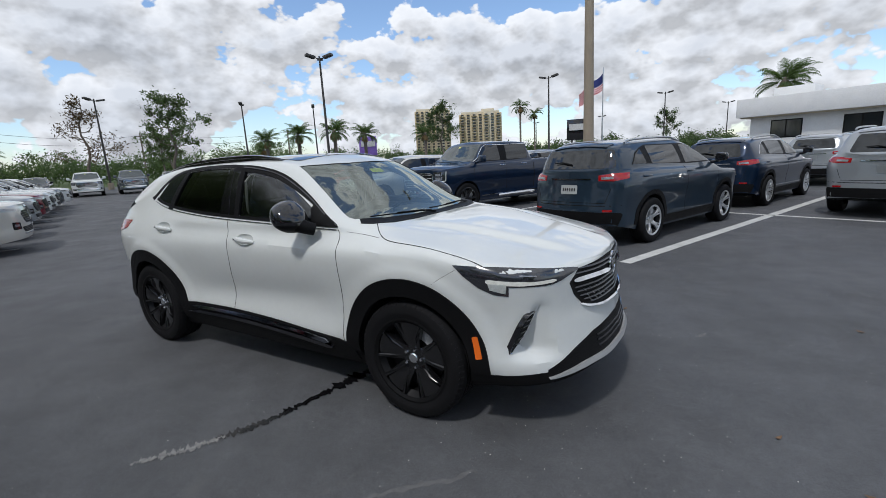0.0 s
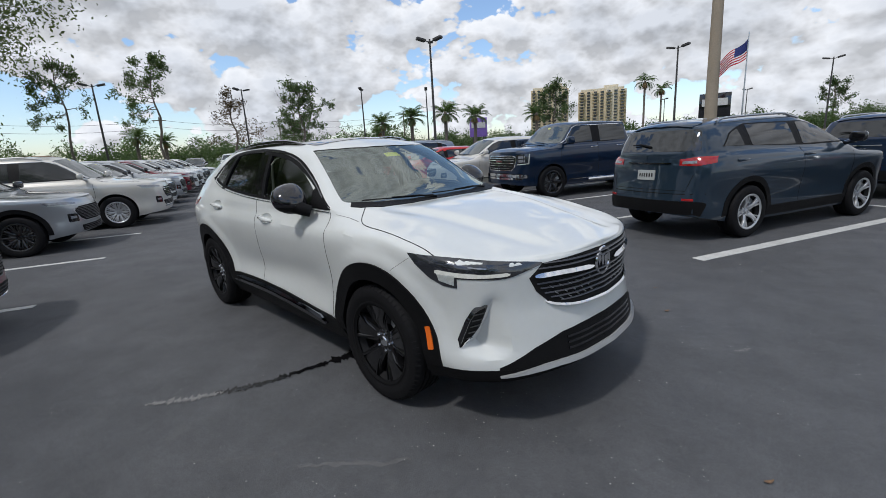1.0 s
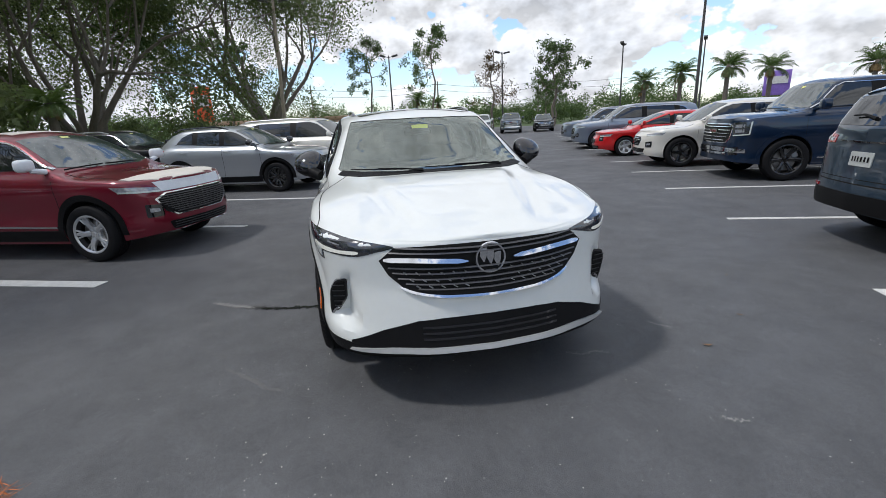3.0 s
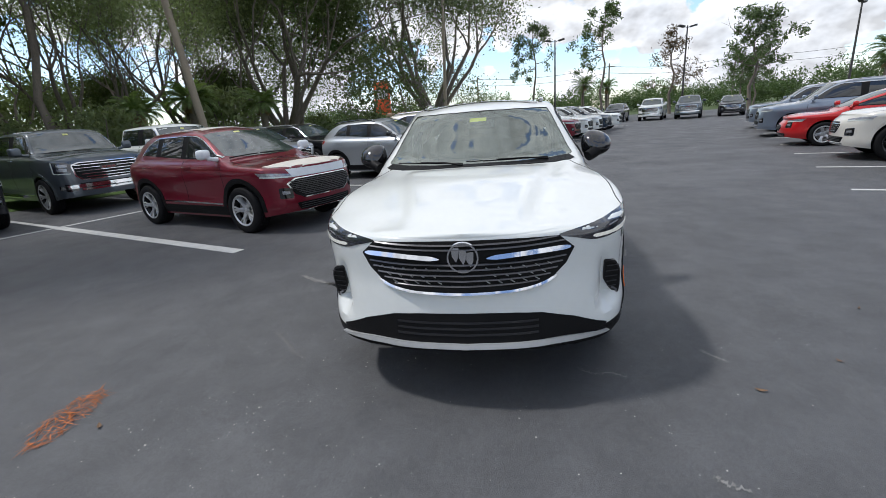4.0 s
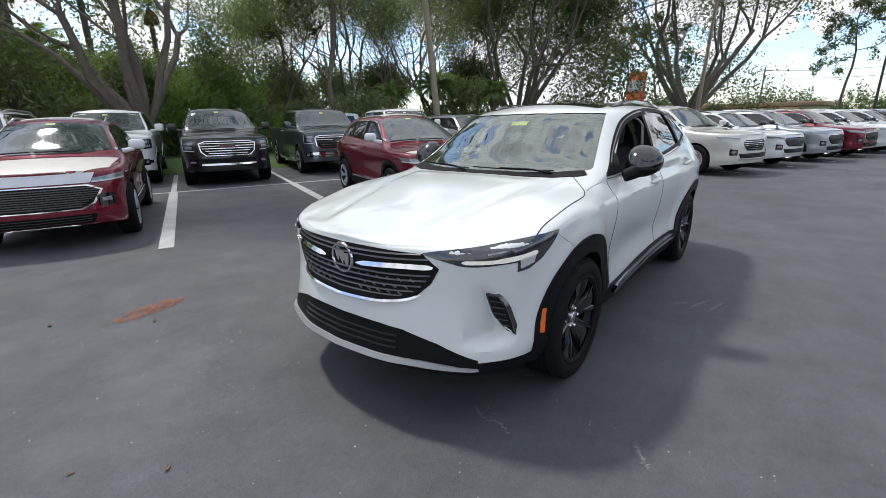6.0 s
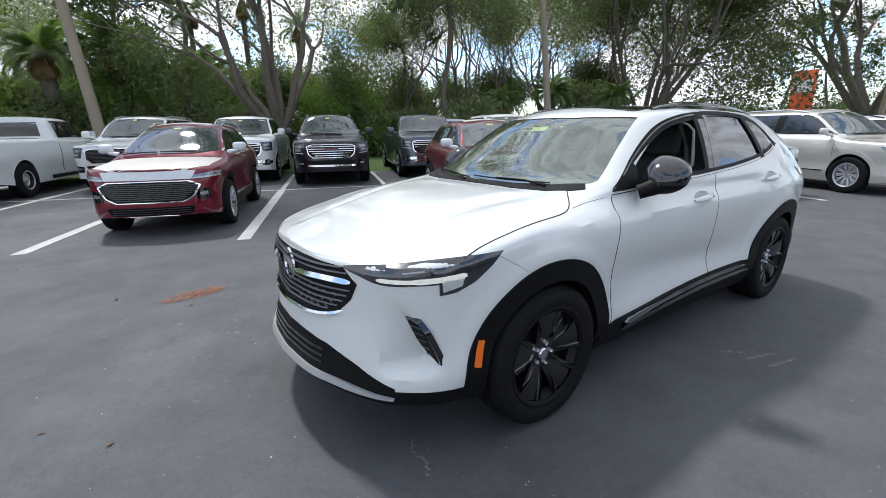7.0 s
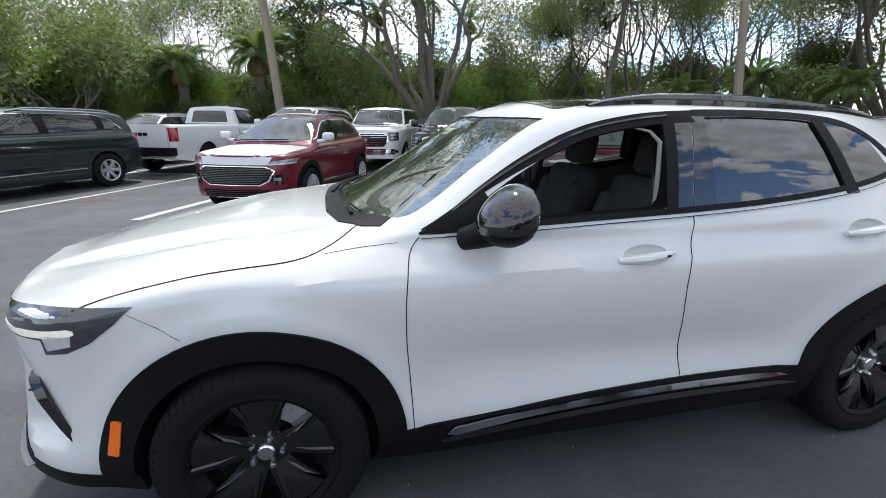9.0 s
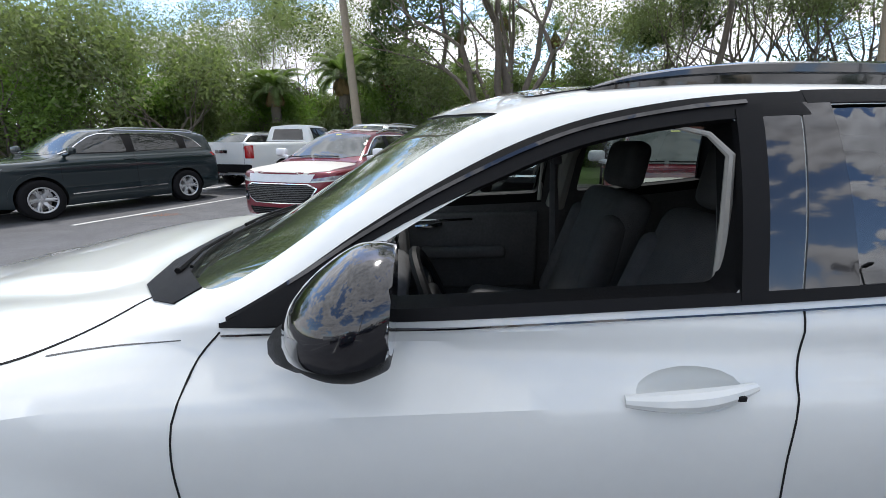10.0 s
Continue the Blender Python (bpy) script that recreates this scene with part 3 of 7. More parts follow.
# ---- the white crossover in the middle of the aisle ----
def hero_sculpt(G):
    """Raised middle of the bonnet between two creases, and lips swelling round the wheel arches."""
    x, y, z = G[..., 0], np.abs(G[..., 1]), G[..., 2]

    def step(v, a, b):
        t = np.clip((v - a) / (b - a), 0, 1)
        return t * t * (3 - 2 * t)

    along = x.copy()
    yc = 0.50 - 0.20 * (x - 1.1)
    on = step(x, 1.12, 1.3) * (1 - step(x, 2.0, 2.28)) * step(z, 0.86, 0.93)
    z += on * (0.016 * (1 - step(y, yc - 0.035, yc + 0.055)) - 0.006 * np.exp(-(((y - yc - 0.07) / 0.05) ** 2)))
    for ax in (1.39, -1.39):
        r = np.hypot(x - ax, z - 0.36)
        G[..., 1] += np.where(y > 0.70, 0.016 * (1 - step(r, 0.535, 0.58)) * step(z, 0.3, 0.5), 0.0)
    # side vents sit back behind the swelling middle of the bumper and face straight ahead
    plane = 2.035 - 0.15 * (y - 0.71) + 0.42 * (z - 0.58)
    near = step(y, 0.665, 0.715) * (1 - step(y, 0.83, 0.86)) * step(z, 0.43, 0.50) * (1 - step(z, 0.70, 0.80)) * (x > 1.7)
    G[..., 0] = x + near * (np.minimum(x, plane) - x)
    # doors a little slimmer than the arches, and the lamps drawn in over the front corners
    x, y, z = along, np.abs(G[..., 1]), G[..., 2]
    doors = step(x, -1.15, -0.8) * (1 - step(x, 1.0, 1.3)) * (1 - step(z, 1.04 + 0.06 * step(x, 0.3, 0.6), 1.13 + 0.03 * step(x, 0.3, 0.6)))
    lamps = step(x, 1.0, 1.7) * step(z, 0.40, 0.98) * (1 - step(x, 1.9, 2.25))
    facet = (0.35 + 0.65 * step(x, -0.2, 0.45)) * step(x, -1.2, -0.8) * (1 - step(x, 0.95, 1.6)) * step(z, 0.985, 1.035) * (1 - step(z, 1.07, 1.12))
    G[..., 1] -= step(y, 0.60, 0.72) * (0.022 * doors + 0.024 * lamps + 0.026 * facet)
    # long hollow over the sill, deepest under the front door
    hollow = np.exp(-(((z - 0.60 - 0.05 * x) / 0.10) ** 2)) * step(x, -0.95, -0.4) * (1 - step(x, 0.5, 0.9))
    G[..., 1] -= np.where(y > 0.70, 0.016 * hollow, 0.0)
    return G


HERO = dict(
    plan=[(2.345, 0), (2.325, 0.25), (2.25, 0.51), (2.125, 0.735), (1.93, 0.87), (1.62, 0.92), (1.2, 0.925), (0.3, 0.925), (-0.6, 0.93), (-1.3, 0.935), (-1.8, 0.90), (-2.08, 0.80), (-2.22, 0.55), (-2.28, 0.25), (-2.29, 0)],
    zb=[(-2.3, 0.34), (-1.8, 0.27), (-1.0, 0.21), (1.0, 0.21), (1.75, 0.26), (1.9, 0.29), (2.2, 0.31), (2.36, 0.335)],
    zs=[(-2.3, 0.98), (-2.0, 1.06), (-1.2, 1.08), (0.0, 1.055), (0.9, 1.04), (1.4, 1.01), (1.9, 0.935), (2.2, 0.905), (2.36, 0.90)],
    side=[(0.2, 0.10), (0.30, 0.05), (0.40, 0.028), (0.52, 0.045), (0.66, 0.034), (0.80, 0.012), (0.90, 0.0), (0.98, 0.004), (1.03, 0.03), (1.09, 0.05)],
    front=[(0.2, 0.02), (0.335, -0.055), (0.40, -0.04), (0.56, -0.01), (0.62, 0.002), (0.66, 0.012), (0.80, 0.016), (0.88, 0.014), (0.93, 0.045)],
    rear=[(0.2, 0.10), (0.5, 0.0), (0.8, 0.02), (1.1, 0.05)],
    bi=[(-2.3, 0.10), (-1.4, 0.11), (-1.0, 0.072), (-0.3, 0.060), (0.8, 0.065), (1.1, 0.08), (1.6, 0.05), (2.36, 0.05)],
    bz=[(-2.3, 1.04), (-2.0, 1.22), (-1.45, 1.28), (-1.02, 1.205), (-0.3, 1.145), (0.5, 1.118), (0.85, 1.105), (1.15, 1.068), (1.5, 1.03), (1.9, 0.955), (2.2, 0.915), (2.36, 0.905)],
    ry=[(-2.3, 0.55), (-2.0, 0.50), (-1.5, 0.575), (-1.1, 0.615), (-0.3, 0.65), (0.0, 0.635), (0.28, 0.605), (0.56, 0.665), (0.85, 0.735), (1.04, 0.68), (1.5, 0.60), (2.36, 0.45)],
    rz=[(-2.3, 1.06), (-2.1, 1.18), (-1.95, 1.42), (-1.5, 1.505), (-1.1, 1.54), (-0.2, 1.552), (0.05, 1.538), (0.28, 1.495), (0.56, 1.335), (0.85, 1.155), (1.04, 1.118), (1.5, 1.065), (1.9, 0.985), (2.2, 0.925), (2.36, 0.91)],
    cz=[(-2.3, 1.08), (-2.15, 1.20), (-1.97, 1.47), (-1.5, 1.545), (-1.0, 1.585), (-0.3, 1.60), (0.1, 1.592), (0.35, 1.545), (0.7, 1.345), (1.05, 1.145), (1.15, 1.12), (1.5, 1.085), (1.9, 1.01), (2.2, 0.95), (2.36, 0.925)],
    axles=(1.39, -1.39), track=0.79, hub=0.36, arch=0.405, soft=2, across=27, sculpt=hero_sculpt, skirt=0.345, edge=0.078, nose_slack=0.03,
)
DLO_TOP = [(0.855, 1.106), (0.70, 1.188), (0.56, 1.276), (0.40, 1.366), (0.22, 1.448), (0.05, 1.498), (-0.2, 1.530), (-0.6, 1.538), (-0.95, 1.524), (-1.15, 1.492), (-1.28, 1.425), (-1.385, 1.315)]
DLO_LOW = [(-1.33, 1.275), (-1.2, 1.24), (-0.95, 1.20), (-0.6, 1.168), (-0.28, 1.15), (0.1, 1.135), (0.5, 1.12)]


def build_hero():
    car = thing("suv", "white compact crossover with black wheels and driver's window open", "car")
    body, tree = shell(HERO, 150, 26)
    top_line = curve([(p[0], p[1]) for p in DLO_TOP])
    low_line = curve([(p[0], p[1]) for p in DLO_LOW] + [(0.84, 1.108)])

    def between(a, b, inset, r):
        """A pane from its rear edge a to its front edge b, each given at the foot and at the head."""
        up = [(x, float(top_line(x)) - inset) for x in np.linspace(a[1], b[1], 14)]
        dn = [(x, float(low_line(x)) + 0.022) for x in np.linspace(b[0], a[0], 12)]
        return rounded(up + dn, r, 4)

    front_pane = between((-0.150, -0.185), (0.62, 0.575), 0.043, 0.05)
    rear_pane = between((-1.040, -0.950), (-0.352, -0.360), 0.024, 0.02)
    quarter = between((-1.315, -1.235), (-1.092, -0.998), 0.024, 0.02)
    screen = [(1.10, 0.0), (1.07, 0.34), (0.99, 0.58), (0.885, 0.70), (0.845, 0.71), (0.55, 0.635), (0.28, 0.570), (0.36, 0.40), (0.42, 0.2), (0.432, 0.0)]
    screen = smooth_line(screen[:4], 3)[:-1] + screen[3:] 
    screen = screen + [(x, -y) for x, y in screen[-2:0:-1]]
    # cabin: a solid a little inside the skin
    cab = bmesh.new()
    prev = None
    ry, rz, cz = (curve(HERO[k]) for k in ("ry", "rz", "cz"))
    for x in np.linspace(-1.9, 0.98, 26):
        r, z1, z2 = float(ry(x)) - 0.05, max(float(rz(x)) - 0.045, 0.95), max(float(cz(x)) - 0.05, 1.0)
        bel = min(float(low_line(x)) if x > -1.4 else 1.27, z1 - 0.02) - 0.03
        half = [(0, 0.34), (0.66, 0.34), (0.76, 0.5), (0.765, bel), (min(r, 0.72), z1), (r * 0.5, z1 + (z2 - z1) * 0.75), (0, z2)]
        ring = [cab.verts.new((x, y, z)) for y, z in half] + [cab.verts.new((x, -y, z)) for y, z in half[-2:0:-1]]
        if prev:
            for i in range(len(ring)):
                j = (i + 1) % len(ring)
                cab.faces.new((prev[i], prev[j], ring[j], ring[i]))
        else:
            cab.faces.new(ring)
        prev = ring
    cab.faces.new(prev[::-1])
    handles = [(-0.03, 1.005, 0.008), (-1.09, 1.06, 0.008)]
    dents = bmesh.new()
    for hx, hz, _ in handles:
        for s in (1, -1):
            hit = tree.ray_cast(Vector((hx, s * 3, hz)), Vector((0, -s, 0)))[0]
            bmesh.ops.create_uvsphere(dents, u_segments=28, v_segments=16, radius=1, matrix=Matrix.Translation((hx, hit.y + s * 0.022, hz + 0.012)) @ Matrix.Diagonal((0.112, 0.055, 0.048, 1)))
    cutters = [cab, prism(screen, "top", 0.95, 2.2)]
    for v in ("left", "right"):
        cutters += [prism(front_pane, v, 0.45, 1.3), prism(rear_pane, v, 0.45, 1.3)]
    cutters += [arch_cutter(HERO), dents]
    me = cut(body, cutters)
    sort_faces(me, tree, HERO, (WHITE, WELL, CABIN, TRIM_BLACK), [(h[0], h[1]) for h in handles])
    link_mesh("body", me, None, car, smooth=28)

    def lay(name, outline, view, material, lift=0.003, depth=0.012, cell=0.05, label="", tilt=None):
        return part(name, patch(tree, outline, view, lift, depth, cell, None, tilt), material, car, label)

    for v in ("left", "right"):
        # window surrounds
        top_pts = [(p[0], p[1] - 0.004 - 0.018 * min(1.0, max(0.0, (0.80 - p[0]) / 0.5))) for p in smooth_line(DLO_TOP, 6) if p[0] > -0.33][2:]
        ring = ribbon(top_pts, [0.005 + 0.041 * min(1.0, max(0.0, (0.80 - p[0]) / 0.5)) for p in top_pts])
        lay("window_trim", ring, v, TRIM_BLACK, 0.004, 0.01, 0.025)
        top_pts = [(p[0], p[1] - 0.010) for p in smooth_line(DLO_TOP, 6) if p[0] < -0.30]
        ring = ribbon(top_pts, 0.026)
        lay("window_trim", ring, v, TRIM_BLACK, 0.004, 0.01, 0.025)
        edge_pts = [(p[0], p[1] - 0.004 - 0.013 * min(1.0, max(0.0, (0.80 - p[0]) / 0.5))) for p in smooth_line(DLO_TOP, 6) if -0.22 < p[0] < 0.70]
        lay("trim_edge", ribbon(edge_pts, 0.007), v, GLOSS_BLACK, 0.009, 0.008, 0.03)
        lay("belt_trim", ribbon([(p[0], p[1] + 0.015) for p in smooth_line(DLO_LOW, 6)] + [(0.74, 1.126), (0.825, 1.113)], [0.022] * 37 + [0.030, 0.006]), v, TRIM_BLACK, 0.005, 0.01, 0.025)
        lay("belt_strip", ribbon([(p[0], p[1] - 0.010) for p in smooth_line(DLO_LOW, 6)] + [(0.82, 1.096)], 0.0035), v, GLOSS_BLACK, 0.007, 0.01, 0.04)
        lay("mirror_sail", rounded([(0.828, 1.109), (0.70, 1.180), (0.585, 1.252), (0.563, 1.226), (0.608, 1.121), (0.70, 1.117)], 0.01), v, TRIM_BLACK, 0.007)
        lay("window_channel", [(-0.138, 1.155), (-0.175, 1.50), (-0.228, 1.512), (-0.188, 1.155)], v, TRIM_BLACK, 0.006)
        lay("pillar_cover", [(-0.188, 1.155), (-0.228, 1.512), (-0.306, 1.514), (-0.252, 1.155)], v, GLOSS_BLACK, 0.004)
        lay("pillar_cover", [(-0.257, 1.155), (-0.311, 1.514), (-0.372, 1.514), (-0.364, 1.16)], v, GLOSS_BLACK, 0.004)
        lay("quarter_divider", [(-1.034, 1.20), (-0.942, 1.515), (-1.004, 1.512), (-1.098, 1.205)], v, TRIM_BLACK, 0.005)
        lay("quarter_trim", [(-1.27, 1.44), (-1.40, 1.31), (-1.43, 1.30), (-1.38, 1.275), (-1.24, 1.44)], v, TRIM_BLACK, 0.004)
        lay("quarter_window", quarter, v, DARK_GLASS, 0.002)
        lay("rear_side_window", rear_pane, v, TINT, -0.006, 0, 0.06).visible_shadow = False
        if v == "right":
            lay("front_side_window", front_pane, v, SIDEGLASS, -0.006, 0, 0.06).visible_shadow = False
        # shut lines
        lines = [smooth_line([(0.825, 1.102), (0.866, 1.045), (0.886, 0.92), (0.886, 0.76), (0.874, 0.60), (0.862, 0.388)], 5),
                 smooth_line([(-0.256, 1.14), (-0.250, 1.09), (-0.230, 1.01), (-0.218, 0.91), (-0.226, 0.82), (-0.262, 0.64), (-0.290, 0.45)], 5)]
        for ln_ in lines:
            lay("door_gap", ribbon(ln_, 0.0032), v, SEAM, 0.0015, 0.006, 0.03)
        lay("fender_gap", ribbon([(1.72, 0.933), (1.63, 0.88), (1.58, 0.845)], 0.0018), v, CREASE, 0.0006, 0.002, 0.03)
        # grey line paints the shade along the fender's fold
        lay("fender_crease_shade", ribbon([(1.15, 1.060), (1.02, 1.074), (0.90, 1.086)], 0.0018), v, CREASE, 0.0006, 0.002, 0.03)
        # arch cladding, sill and strips
        for ax, a0, a1 in ((1.39, 0, 184), (-1.39, -10, 180)):
            lay("arch_cladding", ribbon(arc(ax, 0.36, 0.449, a0, a1, 40), 0.104), v, TRIM_BLACK, 0.009, 0.03, 0.03)
        lay("sill", smooth_line([(0.93, 0.372), (0.86, 0.386), (0.60, 0.402), (0.15, 0.434), (-0.37, 0.448), (-0.93, 0.437)], 4) + [(-1.0, 0.34), (-0.9, 0.225), (0.85, 0.225), (0.96, 0.26)], v, TRIM_BLACK, 0.010, 0.02, 0.04)
        lay("sill_strip", ribbon(smooth_line([(0.74, 0.366), (0.40, 0.394), (-0.2, 0.414), (-0.84, 0.408)], 6), [0.004] + [0.022] * 16 + [0.016, 0.004]), v, SMOKED, 0.020, 0.02, 0.03, "smoked chrome strip along the sill", (0.35, 0.415))
        lay("sill_strip", ribbon(smooth_line([(0.76, 0.330), (0.40, 0.352), (-0.2, 0.372), (-0.90, 0.365)], 6), [0.006] + [0.022] * 16 + [0.016, 0.006]), v, GLOSS_BLACK, 0.020, 0.02, 0.03, "", (0.3, 0.37))
        lay("side_reflector", rounded([(1.795, 0.57), (1.825, 0.575), (1.852, 0.455), (1.818, 0.448)], 0.006), v, AMBER, 0.014, 0.01, 0.03, "orange side reflector")
        # handles
        s = 1 if v == "left" else -1
        for hx, hz, _ in handles:
            hit = tree.ray_cast(Vector((hx, s * 3, hz)), Vector((0, -s, 0)))[0]
            bm = bmesh.new()
            pts = [(hx + 0.118 - 0.236 * k / 10, hit.y + s * (0.006 + 0.020 * math.sin(math.pi * k / 10)), hz - 0.012 + 0.022 * k / 10) for k in range(11)]
            tube(bm, pts, [0.008 + 0.012 * math.sin(math.pi * min(1, (k + 0.8) / 10.8)) for k in range(11)], 10)
            part("door_handle", bm, WHITE, car)
            bm = bmesh.new()
            box(bm, (0.016, 0.006, 0.010), Matrix.Translation((hx - 0.075, hit.y + s * 0.032, hz + 0.004)), 0.002)
            part("keyhole", bm, SEAM, car)
    # bonnet edges
    hood = smooth_line([(1.90, 0.848), (1.77, 0.832), (1.6, 0.836), (1.42, 0.832), (1.25, 0.82), (1.145, 0.768), (1.03, 0.655)], 8)
    for s in (1, -1):
        lay("bonnet_gap", ribbon([(x, s * y) for x, y in hood], 0.005), "top", SEAM, 0.0015, 0.008, 0.03)
    # windscreen, cowl, wipers, tag
    lay("windscreen", screen, "top", WIND, -0.004, 0, 0.06, "clear windscreen reflecting clouds").visible_shadow = False
    for s in (1, -1):
        half = [(1.160, 0.0), (1.148, s * 0.35), (1.098, s * 0.56), (1.015, s * 0.675), (0.950, s * 0.715), (0.908, s * 0.68), (1.005, s * 0.535), (1.072, s * 0.32), (1.092, 0.0)]
        lay("cowl", half, "top", TRIM_BLACK, 0.004, 0.02, 0.04)
    for y0, y1 in ((0.52, -0.08), (-0.10, -0.62)):
        bm = bmesh.new()
        pts = []
        for k in range(9):
            yy = y0 + (y1 - y0) * k / 8
            xx = 1.088 - 0.30 * yy * yy - 0.030 * k / 8
            h = tree.ray_cast(Vector((xx, yy, 3)), Vector((0, 0, -1)))[0]
            pts.append(h + Vector((0.004, 0, 0.010)))
        tube(bm, pts, [0.0045] * 9, 6)
        tube(bm, [pts[0] + Vector((0.035, 0, -0.010)), pts[2] + Vector((0.014, 0, 0.006)), pts[5] + Vector((0.004, 0, 0.007))], [0.008, 0.006, 0.004], 6)
        part("wiper", bm, TRIM_BLACK, car)
    bm = patch(tree, [(0.56, -0.08), (0.56, 0.06), (0.515, 0.06), (0.515, -0.08)], "top", -0.010, 0, 0.05)
    part("paper_tag", bm, YELLOW, car, "yellow paper tag inside the windscreen")
    # roof
    roof = rounded([(0.20, 0.50), (-1.05, 0.50), (-1.05, -0.50), (0.20, -0.50)], 0.06)
    lay("sunroof", roof, "top", GLOSS_BLACK, 0.004, 0.02, 0.08)
    for s in (1, -1):
        bm = bmesh.new()
        pts = smooth_line([(0.07, s * 0.530, 1.560), (-0.04, s * 0.545, 1.587), (-0.3, s * 0.555, 1.609), (-0.8, s * 0.550, 1.603), (-1.3, s * 0.525, 1.566), (-1.52, s * 0.505, 1.525)], 6)
        rings = []
        for x, y, z in pts:
            foot = tree.ray_cast(Vector((x, y, 3)), Vector((0, 0, -1)))[0].z - 0.004
            hi = max(z, foot + 0.012)
            mid = foot + (hi - foot) * 0.45
            rings.append([bm.verts.new((x, y + dy, zz)) for dy, zz in ((-0.013, foot), (-0.013, mid), (-0.020, mid + 0.004), (-0.017, hi - 0.004), (-0.006, hi), (0.008, hi), (0.019, hi - 0.006), (0.020, mid + 0.004), (0.013, mid), (0.013, foot))])
        for p, q in zip(rings, rings[1:]):
            for k in range(10):
                bm.faces.new((p[k], p[(k + 1) % 10], q[(k + 1) % 10], q[k]))
        bm.faces.new(rings[0]), bm.faces.new(rings[-1][::-1])
        part("roof_rail", bm, GLOSS_BLACK, car)
    # nose: grille with bars, emblem, lamps, vents, lower intake and lip
    grille = [(0.0, 0.893), (0.25, 0.892), (0.47, 0.886), (0.545, 0.82), (0.505, 0.744), (0.43, 0.672), (0.29, 0.638), (0.15, 0.625), (0.0, 0.622)]
    g_full = [(y, z) for y, z in grille] + [(-y, z) for y, z in grille[-2:0:-1]]
    lay("grille", g_full, "front", SEAM, 0.002, 0.02, 0.04, "black grille with dark mesh and bright wings")
    rim_line = smooth_line([(0.545, 0.82), (0.505, 0.744), (0.43, 0.672), (0.29, 0.638), (0.15, 0.627), (0.0, 0.624), (-0.15, 0.627), (-0.29, 0.638), (-0.43, 0.672), (-0.505, 0.744), (-0.545, 0.82)], 5)
    lay("grille_frame", ribbon(rim_line, 0.012), "front", CHROME, 0.012, 0.02, 0.03, "", (0.5, 0.66))
    for z in (0.872, 0.850, 0.772, 0.745, 0.716, 0.688, 0.660):
        w = float(curve([(0.62, 0.15), (0.65, 0.33), (0.68, 0.41), (0.74, 0.48), (0.82, 0.52), (0.9, 0.42)])(z))
        lay("grille_bar", ribbon([(-w + 2 * w * k / 20, z + 0.012 * abs(-1 + k / 10) ** 2) for k in range(21)], 0.006), "front", SLAT, 0.012, 0.014, 0.03, "", (0.8, z + 0.004))
    for row, z in enumerate((0.746, 0.710, 0.676)):
        for k in range(-9, 10):
            y = k * 0.06 + (0.03 if row % 2 else 0)
            if abs(y) < 0.44 - row * 0.03 and abs(y) > 0.09:
                bm = patch(tree, ribbon([(y - 0.012, z + 0.007 + 0.012 * (y / 0.5) ** 2), (y + 0.008, z - 0.006 + 0.012 * (y / 0.5) ** 2)], 0.004), "front", 0.010, 0.01, 0.03)
                part("mesh_fleck", bm, SATIN, car)
    for s in (1, -1):
        wing = smooth_line([(s * 0.115, 0.808), (s * 0.2, 0.814), (s * 0.36, 0.824), (s * 0.52, 0.828)], 6)
        lay("grille_wing", ribbon(wing, [0.003, 0.008, 0.012, 0.016] + [0.020] * 13 + [0.016, 0.008]), "front", CHROME, 0.012, 0.03, 0.02, "bright chrome wing across the grille", (0.7, 0.83))
    def plate(name, outline, material, lift, thick):
        """A flat plate in the slanting plane of the bumper's side vents."""
        bm = bmesh.new()
        at = lambda y, z, d: bm.verts.new((2.035 - 0.15 * (abs(y) - 0.71) + 0.42 * (z - 0.58) + d, y, z))
        hi, lo = [at(y, z, lift) for y, z in outline], [at(y, z, lift - thick) for y, z in outline]
        bm.faces.new(hi), bm.faces.new(lo[::-1])
        for i in range(len(hi)):
            j = (i + 1) % len(hi)
            bm.faces.new((hi[i], lo[i], lo[j], hi[j]))
        return part(name, bm, material, car)

    nose = tree.ray_cast(Vector((5, 0, 0.81)), Vector((-1, 0, 0)))[0].x
    bm = bmesh.new()
    revolve(bm, [(0.078, -0.01), (0.082, 0.004), (0.078, 0.012), (0.070, 0.012), (0.066, 0.005), (0.066, -0.01)], 40, "x", m=Matrix.Translation((nose, 0, 0.81)))
    part("emblem_ring", bm, CHROME, car)
    bm = bmesh.new()
    revolve(bm, [(0.0, 0.003), (0.067, 0.003), (0.067, -0.01)], 32, "x", m=Matrix.Translation((nose, 0, 0.81)))
    part("emblem_disc", bm, SEAM, car)
    for k in (-1, 0, 1):
        cy, cz = k * 0.036, 0.812 - k * 0.012
        o = rounded([(cy - 0.017, cz + 0.036), (cy + 0.019, cz + 0.040), (cy + 0.016, cz - 0.006), (cy + 0.002, cz - 0.040), (cy - 0.018, cz - 0.004)], 0.006, 2)
        flat("emblem_shield", o, "front", nose + 0.002, 0.004 + 0.002 * (k + 1), CHROME, car)
